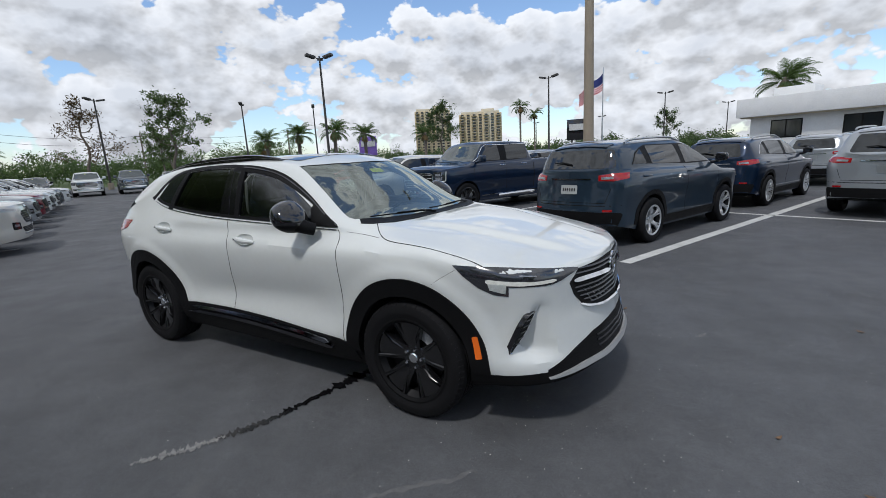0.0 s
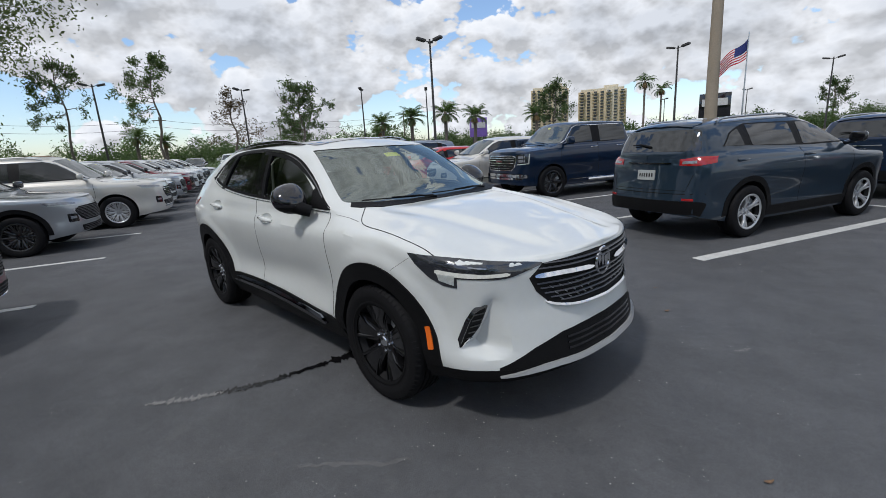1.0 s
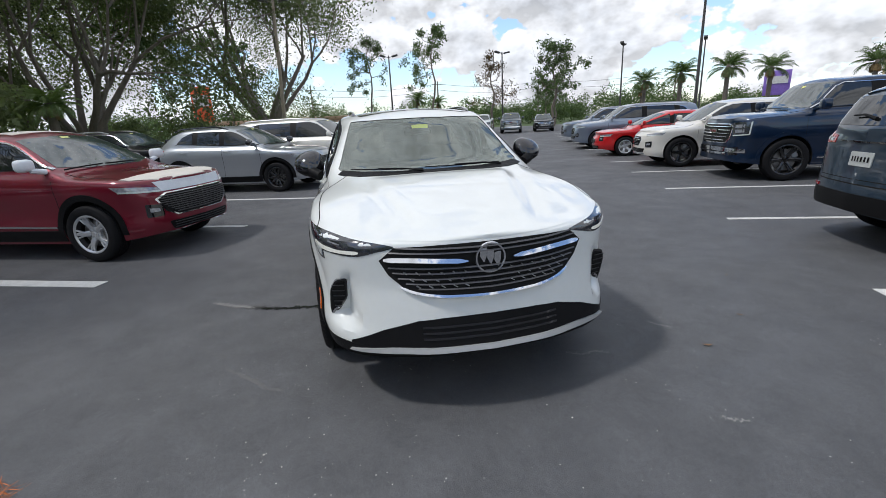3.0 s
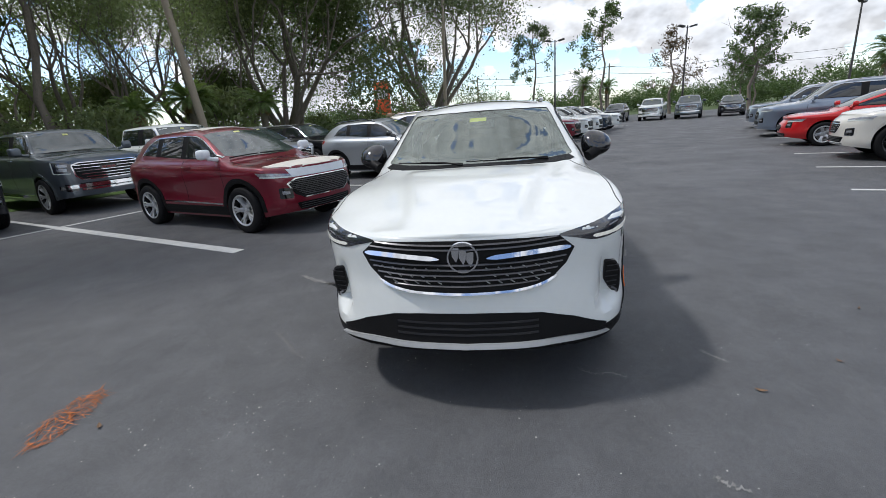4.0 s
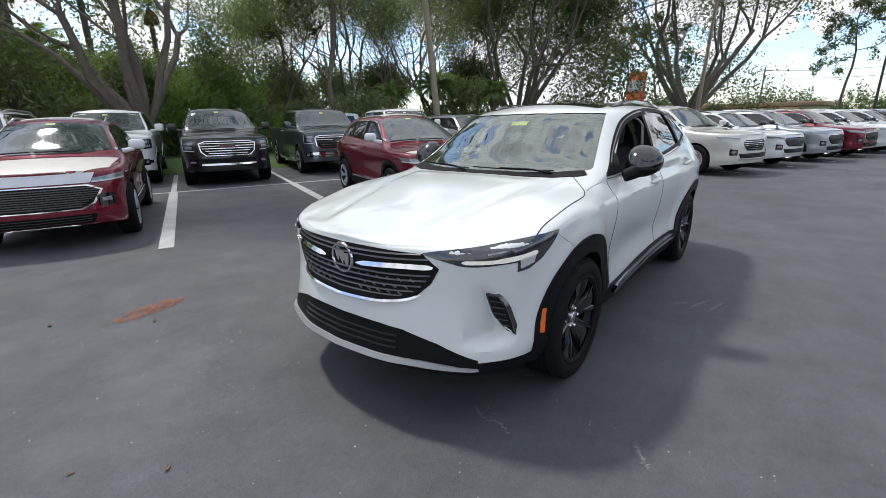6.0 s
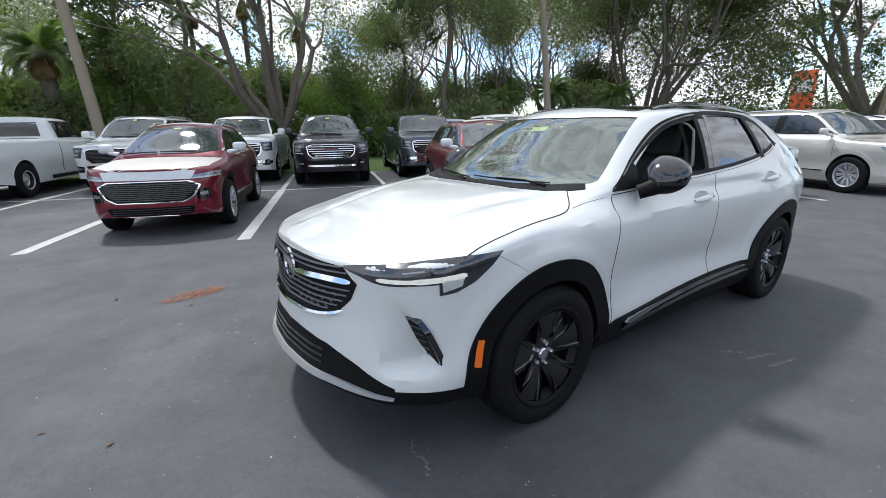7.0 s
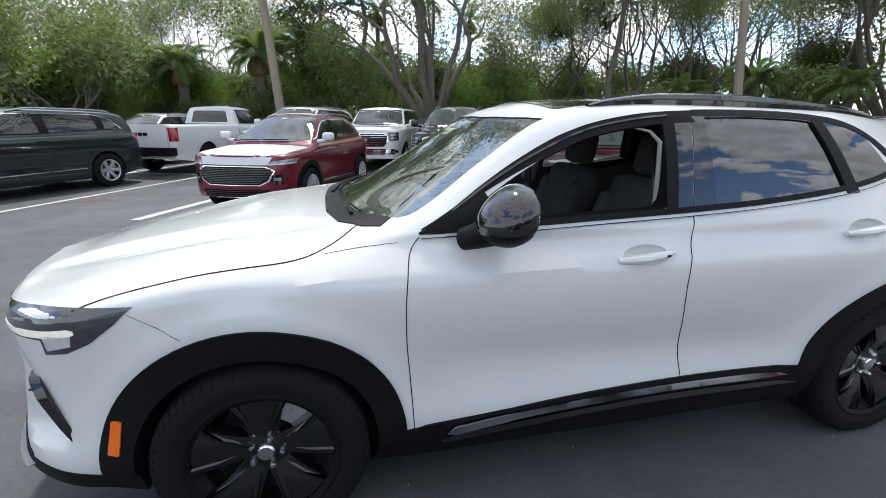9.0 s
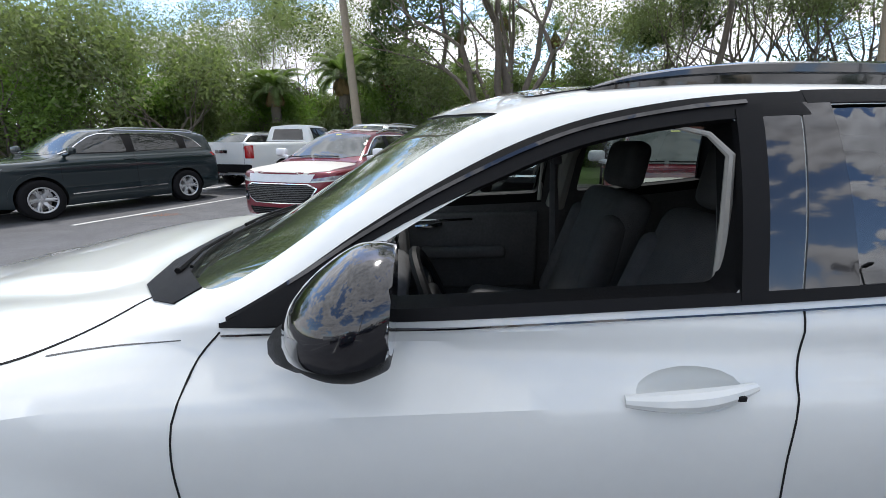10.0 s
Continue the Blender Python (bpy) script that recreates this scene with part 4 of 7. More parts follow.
    for s in (1, -1):
        view = 48 * s
        U = frame_of(view)[0]

        def flatten(pts):
            return [(Vector((x, s * y, 0)).dot(U), z) for x, y, z in pts]

        lampo = flatten(smooth_line([(2.25, 0.475, 0.892), (2.205, 0.55, 0.905), (2.074, 0.71, 0.926), (1.947, 0.816, 0.943), (1.72, 0.905, 0.956)], 4) + [(1.776, 0.902, 0.903), (1.855, 0.884, 0.842), (1.93, 0.86, 0.806), (2.0, 0.833, 0.797), (2.0, 0.833, 0.846)] + smooth_line([(2.06, 0.785, 0.843), (2.17, 0.668, 0.838), (2.22, 0.565, 0.862), (2.25, 0.48, 0.882)], 4))
        lay("headlamp", lampo, view, LENS_DARK, 0.003, 0.02, 0.025, "dark smoked headlamp with bright lower bar")
        bar = flatten(smooth_line([(2.18, 0.645, 0.858), (2.10, 0.745, 0.858), (2.0, 0.83, 0.866), (1.89, 0.872, 0.878)], 5))
        lay("lamp_bar", ribbon(bar, [0.006] + [0.017] * 6 + [0.022] * 8 + [0.012]), view, DRL, 0.0055, 0.01, 0.02, "bright strip lamp")
        lay("lamp_hook", flatten([(1.99, 0.838, 0.862), (1.90, 0.87, 0.868), (1.91, 0.866, 0.832), (1.985, 0.838, 0.812)]), view, REFLECTOR, 0.0055, 0.01, 0.02)
        for xx, yy in ((2.06, 0.755),):
            lay("lamp_cell", flatten([(xx + 0.03, yy - 0.04, 0.896), (xx - 0.03, yy + 0.028, 0.906), (xx - 0.03, yy + 0.028, 0.899), (xx + 0.03, yy - 0.04, 0.889)]), view, LENS, 0.0045, 0.006, 0.02)
        lay("tail_lamp", [(p, z) for p, z in [(Vector((x, s * y, 0)).dot(frame_of(135 * s)[0]), z) for x, y, z in ((-1.74, 0.92, 1.105), (-2.0, 0.86, 1.10), (-2.2, 0.6, 1.06), (-2.2, 0.6, 0.99), (-2.02, 0.86, 0.985), (-1.79, 0.91, 1.03))]], 135 * s, TAIL_RED, 0.006, 0.02, 0.03, "red tail lamp")
        vent = [(s * y, z) for y, z in ((0.712, 0.708), (0.775, 0.697), (0.806, 0.64), (0.818, 0.53), (0.816, 0.462), (0.765, 0.503), (0.720, 0.58))]
        mid = Vector((s * 0.772, 0.60))
        inner = [tuple(mid + (Vector(p) - mid) * 0.84) for p in vent]
        plate("vent_surround", rounded(vent, 0.018), GLOSS_BLACK, 0.006, 0.03)
        plate("vent_mesh", rounded(inner, 0.015), SEAM, 0.008, 0.01)
        for z in (0.665, 0.63, 0.595, 0.56, 0.527):
            plate("vent_slat", ribbon([(s * (0.732 + 0.10 * max(0, 0.59 - z) * 4), z - 0.002), (s * 0.795, z + 0.003)], 0.006), SLAT, 0.013, 0.01)
        plate("vent_foot", ribbon([(s * 0.772, 0.520), (s * 0.795, 0.505), (s * 0.808, 0.480)], 0.012), CHROME, 0.013, 0.01)
    low = [(0.0, 0.524), (0.25, 0.52), (0.38, 0.508), (0.55, 0.46), (0.72, 0.385), (0.72, 0.315), (0.5, 0.315), (0.0, 0.315)]
    lay("lower_intake", [(y, z) for y, z in low] + [(-y, z) for y, z in low[-2:0:-1]], "front", TRIM_BLACK, 0.003, 0.02, 0.04)
    for z in (0.415, 0.445, 0.475):
        lay("intake_slat", ribbon([(-0.36 + 0.72 * k / 14, z) for k in range(15)], 0.012), "front", GLOSS_BLACK, 0.008, 0.012, 0.04)
    lip = smooth_line([(0.72, 0.344), (0.52, 0.358), (0.3, 0.36), (0.0, 0.36), (-0.3, 0.36), (-0.52, 0.358), (-0.72, 0.344)], 6)
    lay("chin_strip", ribbon(lip, [0.003, 0.007, 0.011, 0.015, 0.019, 0.022] + [0.026] * 25 + [0.022, 0.019, 0.015, 0.011, 0.007, 0.003]), "front", CHIN, 0.016, 0.03, 0.03, "satin silver chin strip", (0.25, 0.37))
    for s in (1, -1):
        U = frame_of(50 * s)[0]
        skirt = [(Vector((x, s * y, 0)).dot(U), z) for x, y, z in ((2.20, 0.62, 0.372), (2.12, 0.73, 0.372), (1.98, 0.83, 0.366), (1.86, 0.87, 0.362), (1.79, 0.885, 0.362), (1.79, 0.875, 0.305), (1.84, 0.86, 0.312), (2.0, 0.80, 0.312), (2.22, 0.62, 0.33))]
        lay("corner_skirt", skirt, 50 * s, TRIM_BLACK, 0.004, 0.02, 0.04)
        # mirrors
        bm = bmesh.new()
        bmesh.ops.create_uvsphere(bm, u_segments=30, v_segments=18, radius=1)
        cap, foot = bmesh.new(), bmesh.new()
        for v_ in bm.verts:
            x, y, z = v_.co
            z = math.copysign(abs(z) ** 0.82, z)
            y = math.copysign(abs(y) ** 0.9, y)
            x = max(x * (1.0 - 0.18 * max(0, y)) - 0.13 * z, -0.48 - 0.06 * z)
            z *= (0.92 - 0.20 * y) * (1.12 - 0.28 * max(x, 0))
            v_.co = (0.545 + 0.115 * x, s * (0.940 + 0.116 * y), 1.188 + 0.098 * z - 0.014 * x)
        low_half = bm.copy()
        for b, up in ((bm, True), (low_half, False)):
            bmesh.ops.bisect_plane(b, geom=b.verts[:] + b.edges[:] + b.faces[:], plane_co=(0.575, 0, 1.150), plane_no=(0.10, 0, 1), clear_outer=not up, clear_inner=up)
        part("mirror_cap", bm, GLOSS_BLACK, car, "gloss black mirror cap")
        tube(low_half, [(0.60, s * 0.935, 1.15), (0.648, s * 0.90, 1.122), (0.678, s * 0.856, 1.102)], [0.055, 0.044, 0.040], 12)
        part("mirror_foot", low_half, TRIM_BLACK, car)
        o = [(s * 0.945 + 0.094 * math.cos(a), 1.200 + 0.060 * math.sin(a)) for a in np.linspace(0, 2 * math.pi, 24, endpoint=False)]
        part("mirror_glass", prism(o, "front", 0.490, 0.494), CHROME, car)
    # wheels with bright nuts
    for ax in HERO["axles"]:
        for s in (1, -1):
            wh = make_wheel(car, ax, s * 0.79, 0.36, 0.36, 0.257, 0.235, "twin", RIM_BLACK, EDGE_GLINT)
            for k in range(5):
                a = 2 * math.pi * k / 5 + 0.62
                bm = bmesh.new()
                revolve(bm, [(0.0, 0.082), (0.008, 0.081), (0.011, 0.076), (0.012, 0.055)], 6, m=Matrix.Translation((0.056 * math.cos(a), 0, 0.056 * math.sin(a))))
                part("lug_nut", bm, CHROME, wh)
    hero_cabin(car)
    return car


def seat(car, x, y):
    """A bucket seat with a separate headrest, leaning back."""
    bm = bmesh.new()
    box(bm, (0.50, 0.50, 0.16), pose(x + 0.02, y, 0.62, 0, -8), 0.06, 4)
    part("seat_cushion", bm, CLOTH, car, "black cloth front seat")
    bm = bmesh.new()
    box(bm, (0.16, 0.46, 0.62), pose(x - 0.30, y, 0.93, 0, -19), 0.065, 4)
    for s in (1, -1):
        box(bm, (0.13, 0.10, 0.5), pose(x - 0.245, y + s * 0.20, 0.90, 0, -19, s * 14), 0.045, 3)
    part("seat_back", bm, CLOTH, car)
    bm = bmesh.new()
    box(bm, (0.10, 0.26, 0.20), pose(x - 0.415, y, 1.335, 0, -10), 0.045, 4)
    part("headrest", bm, CLOTH, car)


def hero_cabin(car):
    for y in (0.36, -0.36):
        seat(car, -0.02, y)
    bm = bmesh.new()
    box(bm, (0.55, 1.25, 0.18), pose(-1.0, 0, 0.62, 0, -8), 0.06, 3)
    box(bm, (0.16, 1.25, 0.62), pose(-1.32, 0, 0.95, 0, -20), 0.06, 3)
    part("rear_bench", bm, CLOTH, car)
    for y in (0.38, -0.38):
        bm = bmesh.new()
        box(bm, (0.09, 0.25, 0.17), pose(-1.45, y, 1.30, 0, -12), 0.04, 3)
        part("headrest", bm, CLOTH, car)
    bm = bmesh.new()
    box(bm, (0.42, 1.42, 0.30), pose(0.74, 0, 0.93, 0, 6), 0.07, 4)
    box(bm, (0.26, 0.30, 0.12), pose(0.62, 0.36, 1.06), 0.04, 3)
    part("dashboard", bm, CABIN, car)
    bm = bmesh.new()
    box(bm, (0.02, 0.26, 0.13), pose(0.56, 0.02, 1.06, 0, -12), 0.01, 2)
    part("display", bm, GLOSS_BLACK, car)
    bm = bmesh.new()
    box(bm, (0.9, 0.24, 0.30), pose(0.15, 0, 0.58), 0.05, 3)
    part("console", bm, CABIN, car)
    wheel = pose(0.40, 0.36, 0.965, 0, -66)
    bm = bmesh.new()
    revolve(bm, [(0.185 + 0.016 * math.cos(a), 0.016 * math.sin(a)) for a in np.linspace(0, 2 * math.pi, 9)], 40, "z", m=wheel)
    for a in (0, 120, 240):
        box(bm, (0.16, 0.035, 0.02), wheel @ pose(0, 0, 0, 0, 0, a + 180) @ Matrix.Translation((0.1, 0, -0.01)), 0.006)
    box(bm, (0.14, 0.14, 0.05), wheel @ Matrix.Translation((0, 0, -0.01)), 0.02, 3)
    part("steering_wheel", bm, TRIM_BLACK, car)
    for s in (1, -1):
        # centre pillar lining with its belt, and the door card
        bm = bmesh.new()
        tube(bm, [(-0.24, s * 0.735, 1.10), (-0.27, s * 0.64, 1.36), (-0.29, s * 0.575, 1.46)], [0.05, 0.04, 0.04], 10)
        part("pillar_lining", bm, CREAM, car, "light grey pillar lining")
        bm = bmesh.new()
        tube(bm, [(-0.20, s * 0.66, 1.33), (-0.22, s * 0.68, 1.1), (-0.24, s * 0.70, 0.75)], [0.020, 0.024, 0.024], 6)
        box(bm, (0.05, 0.03, 0.04), Matrix.Translation((-0.215, s * 0.645, 1.34)), 0.01)
        part("seat_belt", bm, CLOTH, car)
        bm = bmesh.new()
        tube(bm, [(-0.155, s * 0.738, 1.13), (-0.160, s * 0.722, 1.28), (-0.158, s * 0.71, 1.415), (-0.125, s * 0.685, 1.455), (-0.03, s * 0.66, 1.478), (0.08, s * 0.655, 1.465)], [0.012, 0.011, 0.009, 0.006, 0.004, 0.003], 8)
        part("door_seal", bm, CREAM, car, "light grey edge of the pillar lining")
        bm = bmesh.new()
        box(bm, (0.95, 0.05, 0.42), pose(0.32, s * 0.745, 0.86), 0.02, 3)
        box(bm, (0.45, 0.09, 0.06), pose(0.25, s * 0.71, 0.86), 0.02, 3)
        part("door_card", bm, CABIN, car)
        bm = bmesh.new()
        tube(bm, [(0.50, s * 0.71, 1.0), (0.42, s * 0.70, 1.005), (0.36, s * 0.715, 1.01)], [0.010, 0.013, 0.008], 8)
        tube(bm, [(0.55, s * 0.718, 1.028), (0.2, s * 0.718, 1.034)], [0.006, 0.006], 6)
        part("inner_handle", bm, CHROME, car)
    bm = bmesh.new()
    box(bm, (0.05, 0.24, 0.07), pose(0.36, 0, 1.40), 0.02, 3)
    tube(bm, [(0.38, 0, 1.43), (0.46, 0, 1.49)], 0.012, 6)
    part("rear_view_mirror", bm, GLOSS_BLACK, car)


hero = build_hero()


# ---- the parked vehicles ----
def spec_suv(L, W, H, wb, fo, hood=1.03, belt=1.12, tyre=0.36, box=0.5, nose=0.3, rear_drop=0.35, clear=0.22, steep=0.78):
    """Profiles of a wagon-shaped car: box: how square the plan is, nose: how upright the front is."""
    xf, w = wb / 2 + fo, W / 2
    xr = xf - L
    base, top = wb / 2 - 0.42, wb / 2 - 0.42 - steep
    rs = w * 0.66
    return dict(
        plan=[(xf, 0), (xf - 0.03, w * 0.35), (xf - 0.10 + 0.04 * box, w * 0.62), (xf - 0.24 + 0.10 * box, w * 0.84), (xf - 0.50 + 0.12 * box, w * 0.965), (xf - 0.9, w * 0.995), (0, w), (xr + 0.7, w * 0.99), (xr + 0.28, w * 0.94), (xr + 0.10, w * 0.76), (xr + 0.03, w * 0.4), (xr, 0)],
        zb=[(xr, clear + 0.16), (-wb / 2, clear), (wb / 2, clear), (xf, clear + 0.10)],
        zs=[(xr, belt - 0.12), (xr + 0.4, belt - 0.04), (-0.3, belt - 0.06), (base, hood - 0.02), (xf - 0.5, hood - 0.07), (xf, hood - 0.12)],
        side=[(0.2, 0.09), (0.4, 0.03), (0.55, 0.04), (0.8, 0.01), (0.92, 0.0), (belt - 0.06, 0.03), (belt, 0.05)],
        front=[(0.2, 0.05), (0.42, -0.03), (0.6, -0.015), (0.8, 0.01 * (1 - box)), (hood - 0.15, 0.02 + 0.1 * nose), (hood, 0.08 + 0.16 * nose)],
        rear=[(0.2, 0.08), (0.45, -0.02), (0.8, 0.02), (belt, 0.05)],
        bi=[(xr, 0.10), (-wb / 2, 0.07), (base, 0.07), (xf, 0.05)],
        bz=[(xr, belt - 0.05), (xr + 0.5, belt + 0.03), (-0.3, belt), (base, belt - 0.02), (base + 0.3, hood - 0.005), (xf - 0.4, hood - 0.05), (xf, hood - 0.10)],
        ry=[(xr, rs), (xr + 0.4, rs * 0.97), (0, rs), (top, rs * 0.98), (base, w * 0.80), (base + 0.2, w * 0.72), (xf, w * 0.5)],
        rz=[(xr, belt), (xr + 0.10, belt + 0.06), (xr + 0.16 + rear_drop * 0.5, H - 0.14), (xr + 0.9, H - 0.075), (-0.2, H - 0.055), (top, H - 0.105), (base, belt + 0.03), (base + 0.2, hood + 0.03), (xf - 0.5, hood - 0.01), (xf, hood - 0.08)],
        cz=[(xr, belt + 0.02), (xr + 0.08, belt + 0.12), (xr + 0.12 + rear_drop * 0.5, H - 0.10), (xr + 0.9, H - 0.03), (-0.2, H), (top, H - 0.03), (base + 0.12, belt + 0.02), (base + 0.25, hood + 0.05), (xf - 0.5, hood + 0.01), (xf - 0.1, hood - 0.05), (xf, hood - 0.08)],
        axles=(wb / 2, -wb / 2), track=w - 0.13, hub=tyre, arch=tyre + 0.045, soft=2,
        dims=(L, W, H, wb, xf, xr, base, top, hood, belt, tyre), rake=rear_drop,
    )


def spec_pickup(L, W, H, wb, fo, hood=1.28, belt=1.33, tyre=0.41, cab_back=-0.75, rail=1.36):
    """A pickup: cab forward, open bed behind; the bed is hollowed out afterwards."""
    s = spec_suv(L, W, H, wb, fo, hood, belt, tyre, 1.0, 0.15, 0.2, 0.30, 0.62)
    xf, xr, base, top = s["dims"][4:8]
    base, top = base + 0.1, top + 0.15
    w = W / 2
    cb = cab_back
    s["plan"] = s["plan"][:7] + [(xr + 0.7, w * 0.995), (xr + 0.14, w * 0.985), (xr + 0.05, w * 0.94), (xr + 0.012, w * 0.82), (xr + 0.004, w * 0.4), (xr, 0)]
    s["rear"] = [(0.2, 0.06), (0.45, 0.0), (0.8, 0.0), (rail, 0.01)]
    s["zs"] = [(xr, rail - 0.05), (cb - 0.1, rail - 0.05), (cb + 0.1, belt - 0.05), (base, hood - 0.03), (xf - 0.4, hood - 0.06), (xf, hood - 0.10)]
    s["bz"] = [(xr, rail - 0.01), (cb - 0.06, rail - 0.01), (cb + 0.06, belt), (base, belt - 0.02), (base + 0.3, hood), (xf, hood - 0.08)]
    s["ry"] = [(xr, w * 0.8), (cb - 0.05, w * 0.8), (cb + 0.05, w * 0.74), (top, w * 0.72), (base, w * 0.84), (base + 0.2, w * 0.74), (xf, w * 0.6)]
    s["rz"] = [(xr, rail), (cb - 0.02, rail), (cb + 0.06, H - 0.09), (0.3, H - 0.05), (top, H - 0.09), (base, belt + 0.03), (base + 0.2, hood + 0.03), (xf - 0.3, hood), (xf, hood - 0.07)]
    s["cz"] = [(xr, rail), (cb - 0.02, rail), (cb + 0.07, H - 0.05), (0.3, H), (top, H - 0.02), (base + 0.1, belt + 0.03), (base + 0.22, hood + 0.06), (xf - 0.3, hood + 0.03), (xf, hood - 0.06)]
    s["dims"] = (L, W, H, wb, xf, xr, base, top, hood, belt, tyre)
    s["bed"] = (xr + 0.13, cb - 0.08, w - 0.20, rail)
    s["cab_back"] = cb
    s["soft"] = 1
    return s


def build_car(name, label, category, sp, color, wheel="five", rim=None, face=None, rim_r=0.24, chrome=True, clad=TRIM_BLACK, grille="bars", film=0.0, rails=True, lamps=LENS, doors=4, plate=False, grille_w=0.62, grille_z=(0.52, 0.86), surround=CHROME, big=False, rear_glass=(0.60, 0.50), rail=None):
    """One parked car with its panels, glass, lamps and wheels, at the origin, nose along x."""
    rim, face = rim or ALLOY, face or ALLOY
    L_, W_, H, wb, xf, xr, base, top, hood, belt, tyre = sp["dims"]
    w = W_ / 2
    skin = PAINTS[color]
    car = thing(name, label, category)
    body, tree = shell(sp, 90, 15)
    cutters = [arch_cutter(sp)]
    if "bed" in sp:
        a, b, hw, rail = sp["bed"]
        cutters.append(prism([(a, -hw), (b, -hw), (b, hw), (a, hw)], "top", rail - 0.50, rail + 0.5))
    me = cut(body, cutters)
    sort_faces(me, tree, sp, (skin, WELL, TRIM_BLACK, TRIM_BLACK))
    link_mesh("body", me, None, car, smooth=30)

    def lay(nm, outline, view, material, lift=0.004, depth=0.012, cell=0.09, lb=""):
        return part(nm, patch(tree, outline, view, lift, depth, cell), material, car, lb)

    rz, bz = curve(sp["rz"]), curve(sp["bz"])
    back = sp.get("cab_back", None)
    rake = sp.get("rake", 0.3)
    x0 = (back + 0.16) if back is not None else xr + 0.44 + 0.28 * rake
    x1 = base - 0.02
    xs = np.linspace(x0, x1, 16)
    roofy = np.array([float(rz(x)) for x in xs])
    up = [(x, max(min(z - 0.035, H - 0.125), belt + 0.035 + 0.0 * x)) for x, z in zip(xs, roofy)]
    if back is None:
        up[0] = (x0, belt + 0.10)
        up[1] = (xs[1], min(up[1][1], H - 0.24))
        up[2] = (xs[2], min(up[2][1], H - 0.17))
    low = lambda x: belt + 0.03 + (0.02 + 0.03 * rake) * max(0, -x)
    dlo = up + [(x1, low(x1)), (0.0, low(0)), (x0, low(x0) + 0.02)]
    splits = {4: (0.05, -0.95), 2: (0.0,)}[doors] if back is None else ((x0 + x1) / 2 - 0.08,) if doors == 4 else ()
    if back is None and doors == 4:
        splits = ((x1 + x0) / 2 + 0.18, x0 + 0.50)
    for v in ("left", "right"):
        lay("window_surround", dlo, v, TRIM_BLACK, 0.003, 0.01)
        if surround is CHROME and chrome:
            lay("window_strip", ribbon([(x, z - 0.004) for x, z in up], 0.013), v, CHROME, 0.009, 0.01)
        edges = [x1 + 0.2] + list(splits) + [x0 - 0.2]
        for a, b in zip(edges, edges[1:]):
            pane = [(x, z - 0.018) for x, z in up if b + 0.03 < x < a - 0.03]
            if len(pane) < 2:
                continue
            hi = max(p[0] for p in pane) + (0.0 if a > x1 else min(0.03, a - 0.03 - max(p[0] for p in pane)))
            lo = min(p[0] for p in pane)
            lay("side_window", rounded(pane + [(hi, low(hi) + 0.015), (lo, low(lo) + 0.015)], 0.025, 2), v, DARK_GLASS, 0.007, 0.006)
        for k, sx in enumerate(list(splits) + [x1 + 0.06]):
            if back is None and k == 1:
                continue
            lay("door_gap", ribbon([(sx, belt + 0.01), (sx + 0.02, belt - 0.3), (sx - 0.01, 0.42 if "bed" not in sp else 0.55)], 0.007), v, SEAM, 0.0015, 0.005, 0.06)
        for k, sx in enumerate(list(splits)[:1] + ([x0 + 0.25] if doors == 4 else [])):
            s = 1 if v == "left" else -1
            hx = sx + 0.14 if k == 0 else sx
            hz = belt - 0.09
            hit = tree.ray_cast(Vector((hx, s * 4, hz)), Vector((0, -s, 0)))[0]
            if hit:
                bm = bmesh.new()
                tube(bm, [(hx - 0.11, hit.y, hz), (hx - 0.07, hit.y + s * 0.03, hz), (hx + 0.07, hit.y + s * 0.03, hz), (hx + 0.11, hit.y, hz)], 0.013, 6)
                part("door_handle", bm, CHROME if chrome and big else skin, car)
        for ax in sp["axles"]:
            lay("arch_cladding", ribbon(arc(ax, tyre + 0.01, tyre + 0.085, -4, 184, 24), 0.075), v, clad or skin, 0.008, 0.025, 0.06)
        if clad is not None:
            lay("sill", [(wb / 2 - tyre - 0.05, 0.40), (-wb / 2 + tyre + 0.05, 0.40), (-wb / 2 + tyre + 0.05, 0.26), (wb / 2 - tyre - 0.05, 0.26)], v, clad, 0.010, 0.02)
        if chrome:
            lay("sill_strip", ribbon([(wb / 2 - tyre - 0.12, 0.44), (-wb / 2 + tyre + 0.12, 0.46)], 0.022), v, CHROME, 0.012, 0.012)
        s = 1 if v == "left" else -1
        mx, mz = base - 0.12, belt + 0.06
        k = 1.35 if big else 1.0
        bm = bmesh.new()
        box(bm, (0.13 * k, 0.21, 0.145 * k), Matrix.Translation((mx, s * (w + 0.09 * k), mz + 0.04)) @ Matrix.Rotation(radians(-12 * s), 4, "Z"), 0.05, 3)
        for vv in bm.verts:
            vv.co.x = max(vv.co.x, mx - 0.04)
        tube(bm, [(mx + 0.02, s * (w + 0.05), mz - 0.02), (mx + 0.05, s * (w - 0.10), mz - 0.05)], [0.03, 0.035], 8)
        part("door_mirror", bm, FILM if film else GLOSS_BLACK if clad and not big else skin, car)
        # lamps at both ends
        U = frame_of(40 * s)[0]
        fl = lambda pts: [(Vector((x, s * y, 0)).dot(U), z) for x, y, z in pts]
        if big:
            hl = [(xf - 0.03, w * 0.70, hood - 0.13), (xf - 0.26, w * 0.97, hood - 0.12), (xf - 0.24, w * 0.97, hood - 0.36), (xf - 0.05, w * 0.74, hood - 0.38)]
        else:
            hl = [(xf - 0.06, w * 0.60, hood - 0.17), (xf - 0.22, w * 0.86, hood - 0.135), (xf - 0.48, w * 0.97, hood - 0.12), (xf - 0.40, w * 0.95, hood - 0.185), (xf - 0.08, w * 0.62, hood - 0.208)]
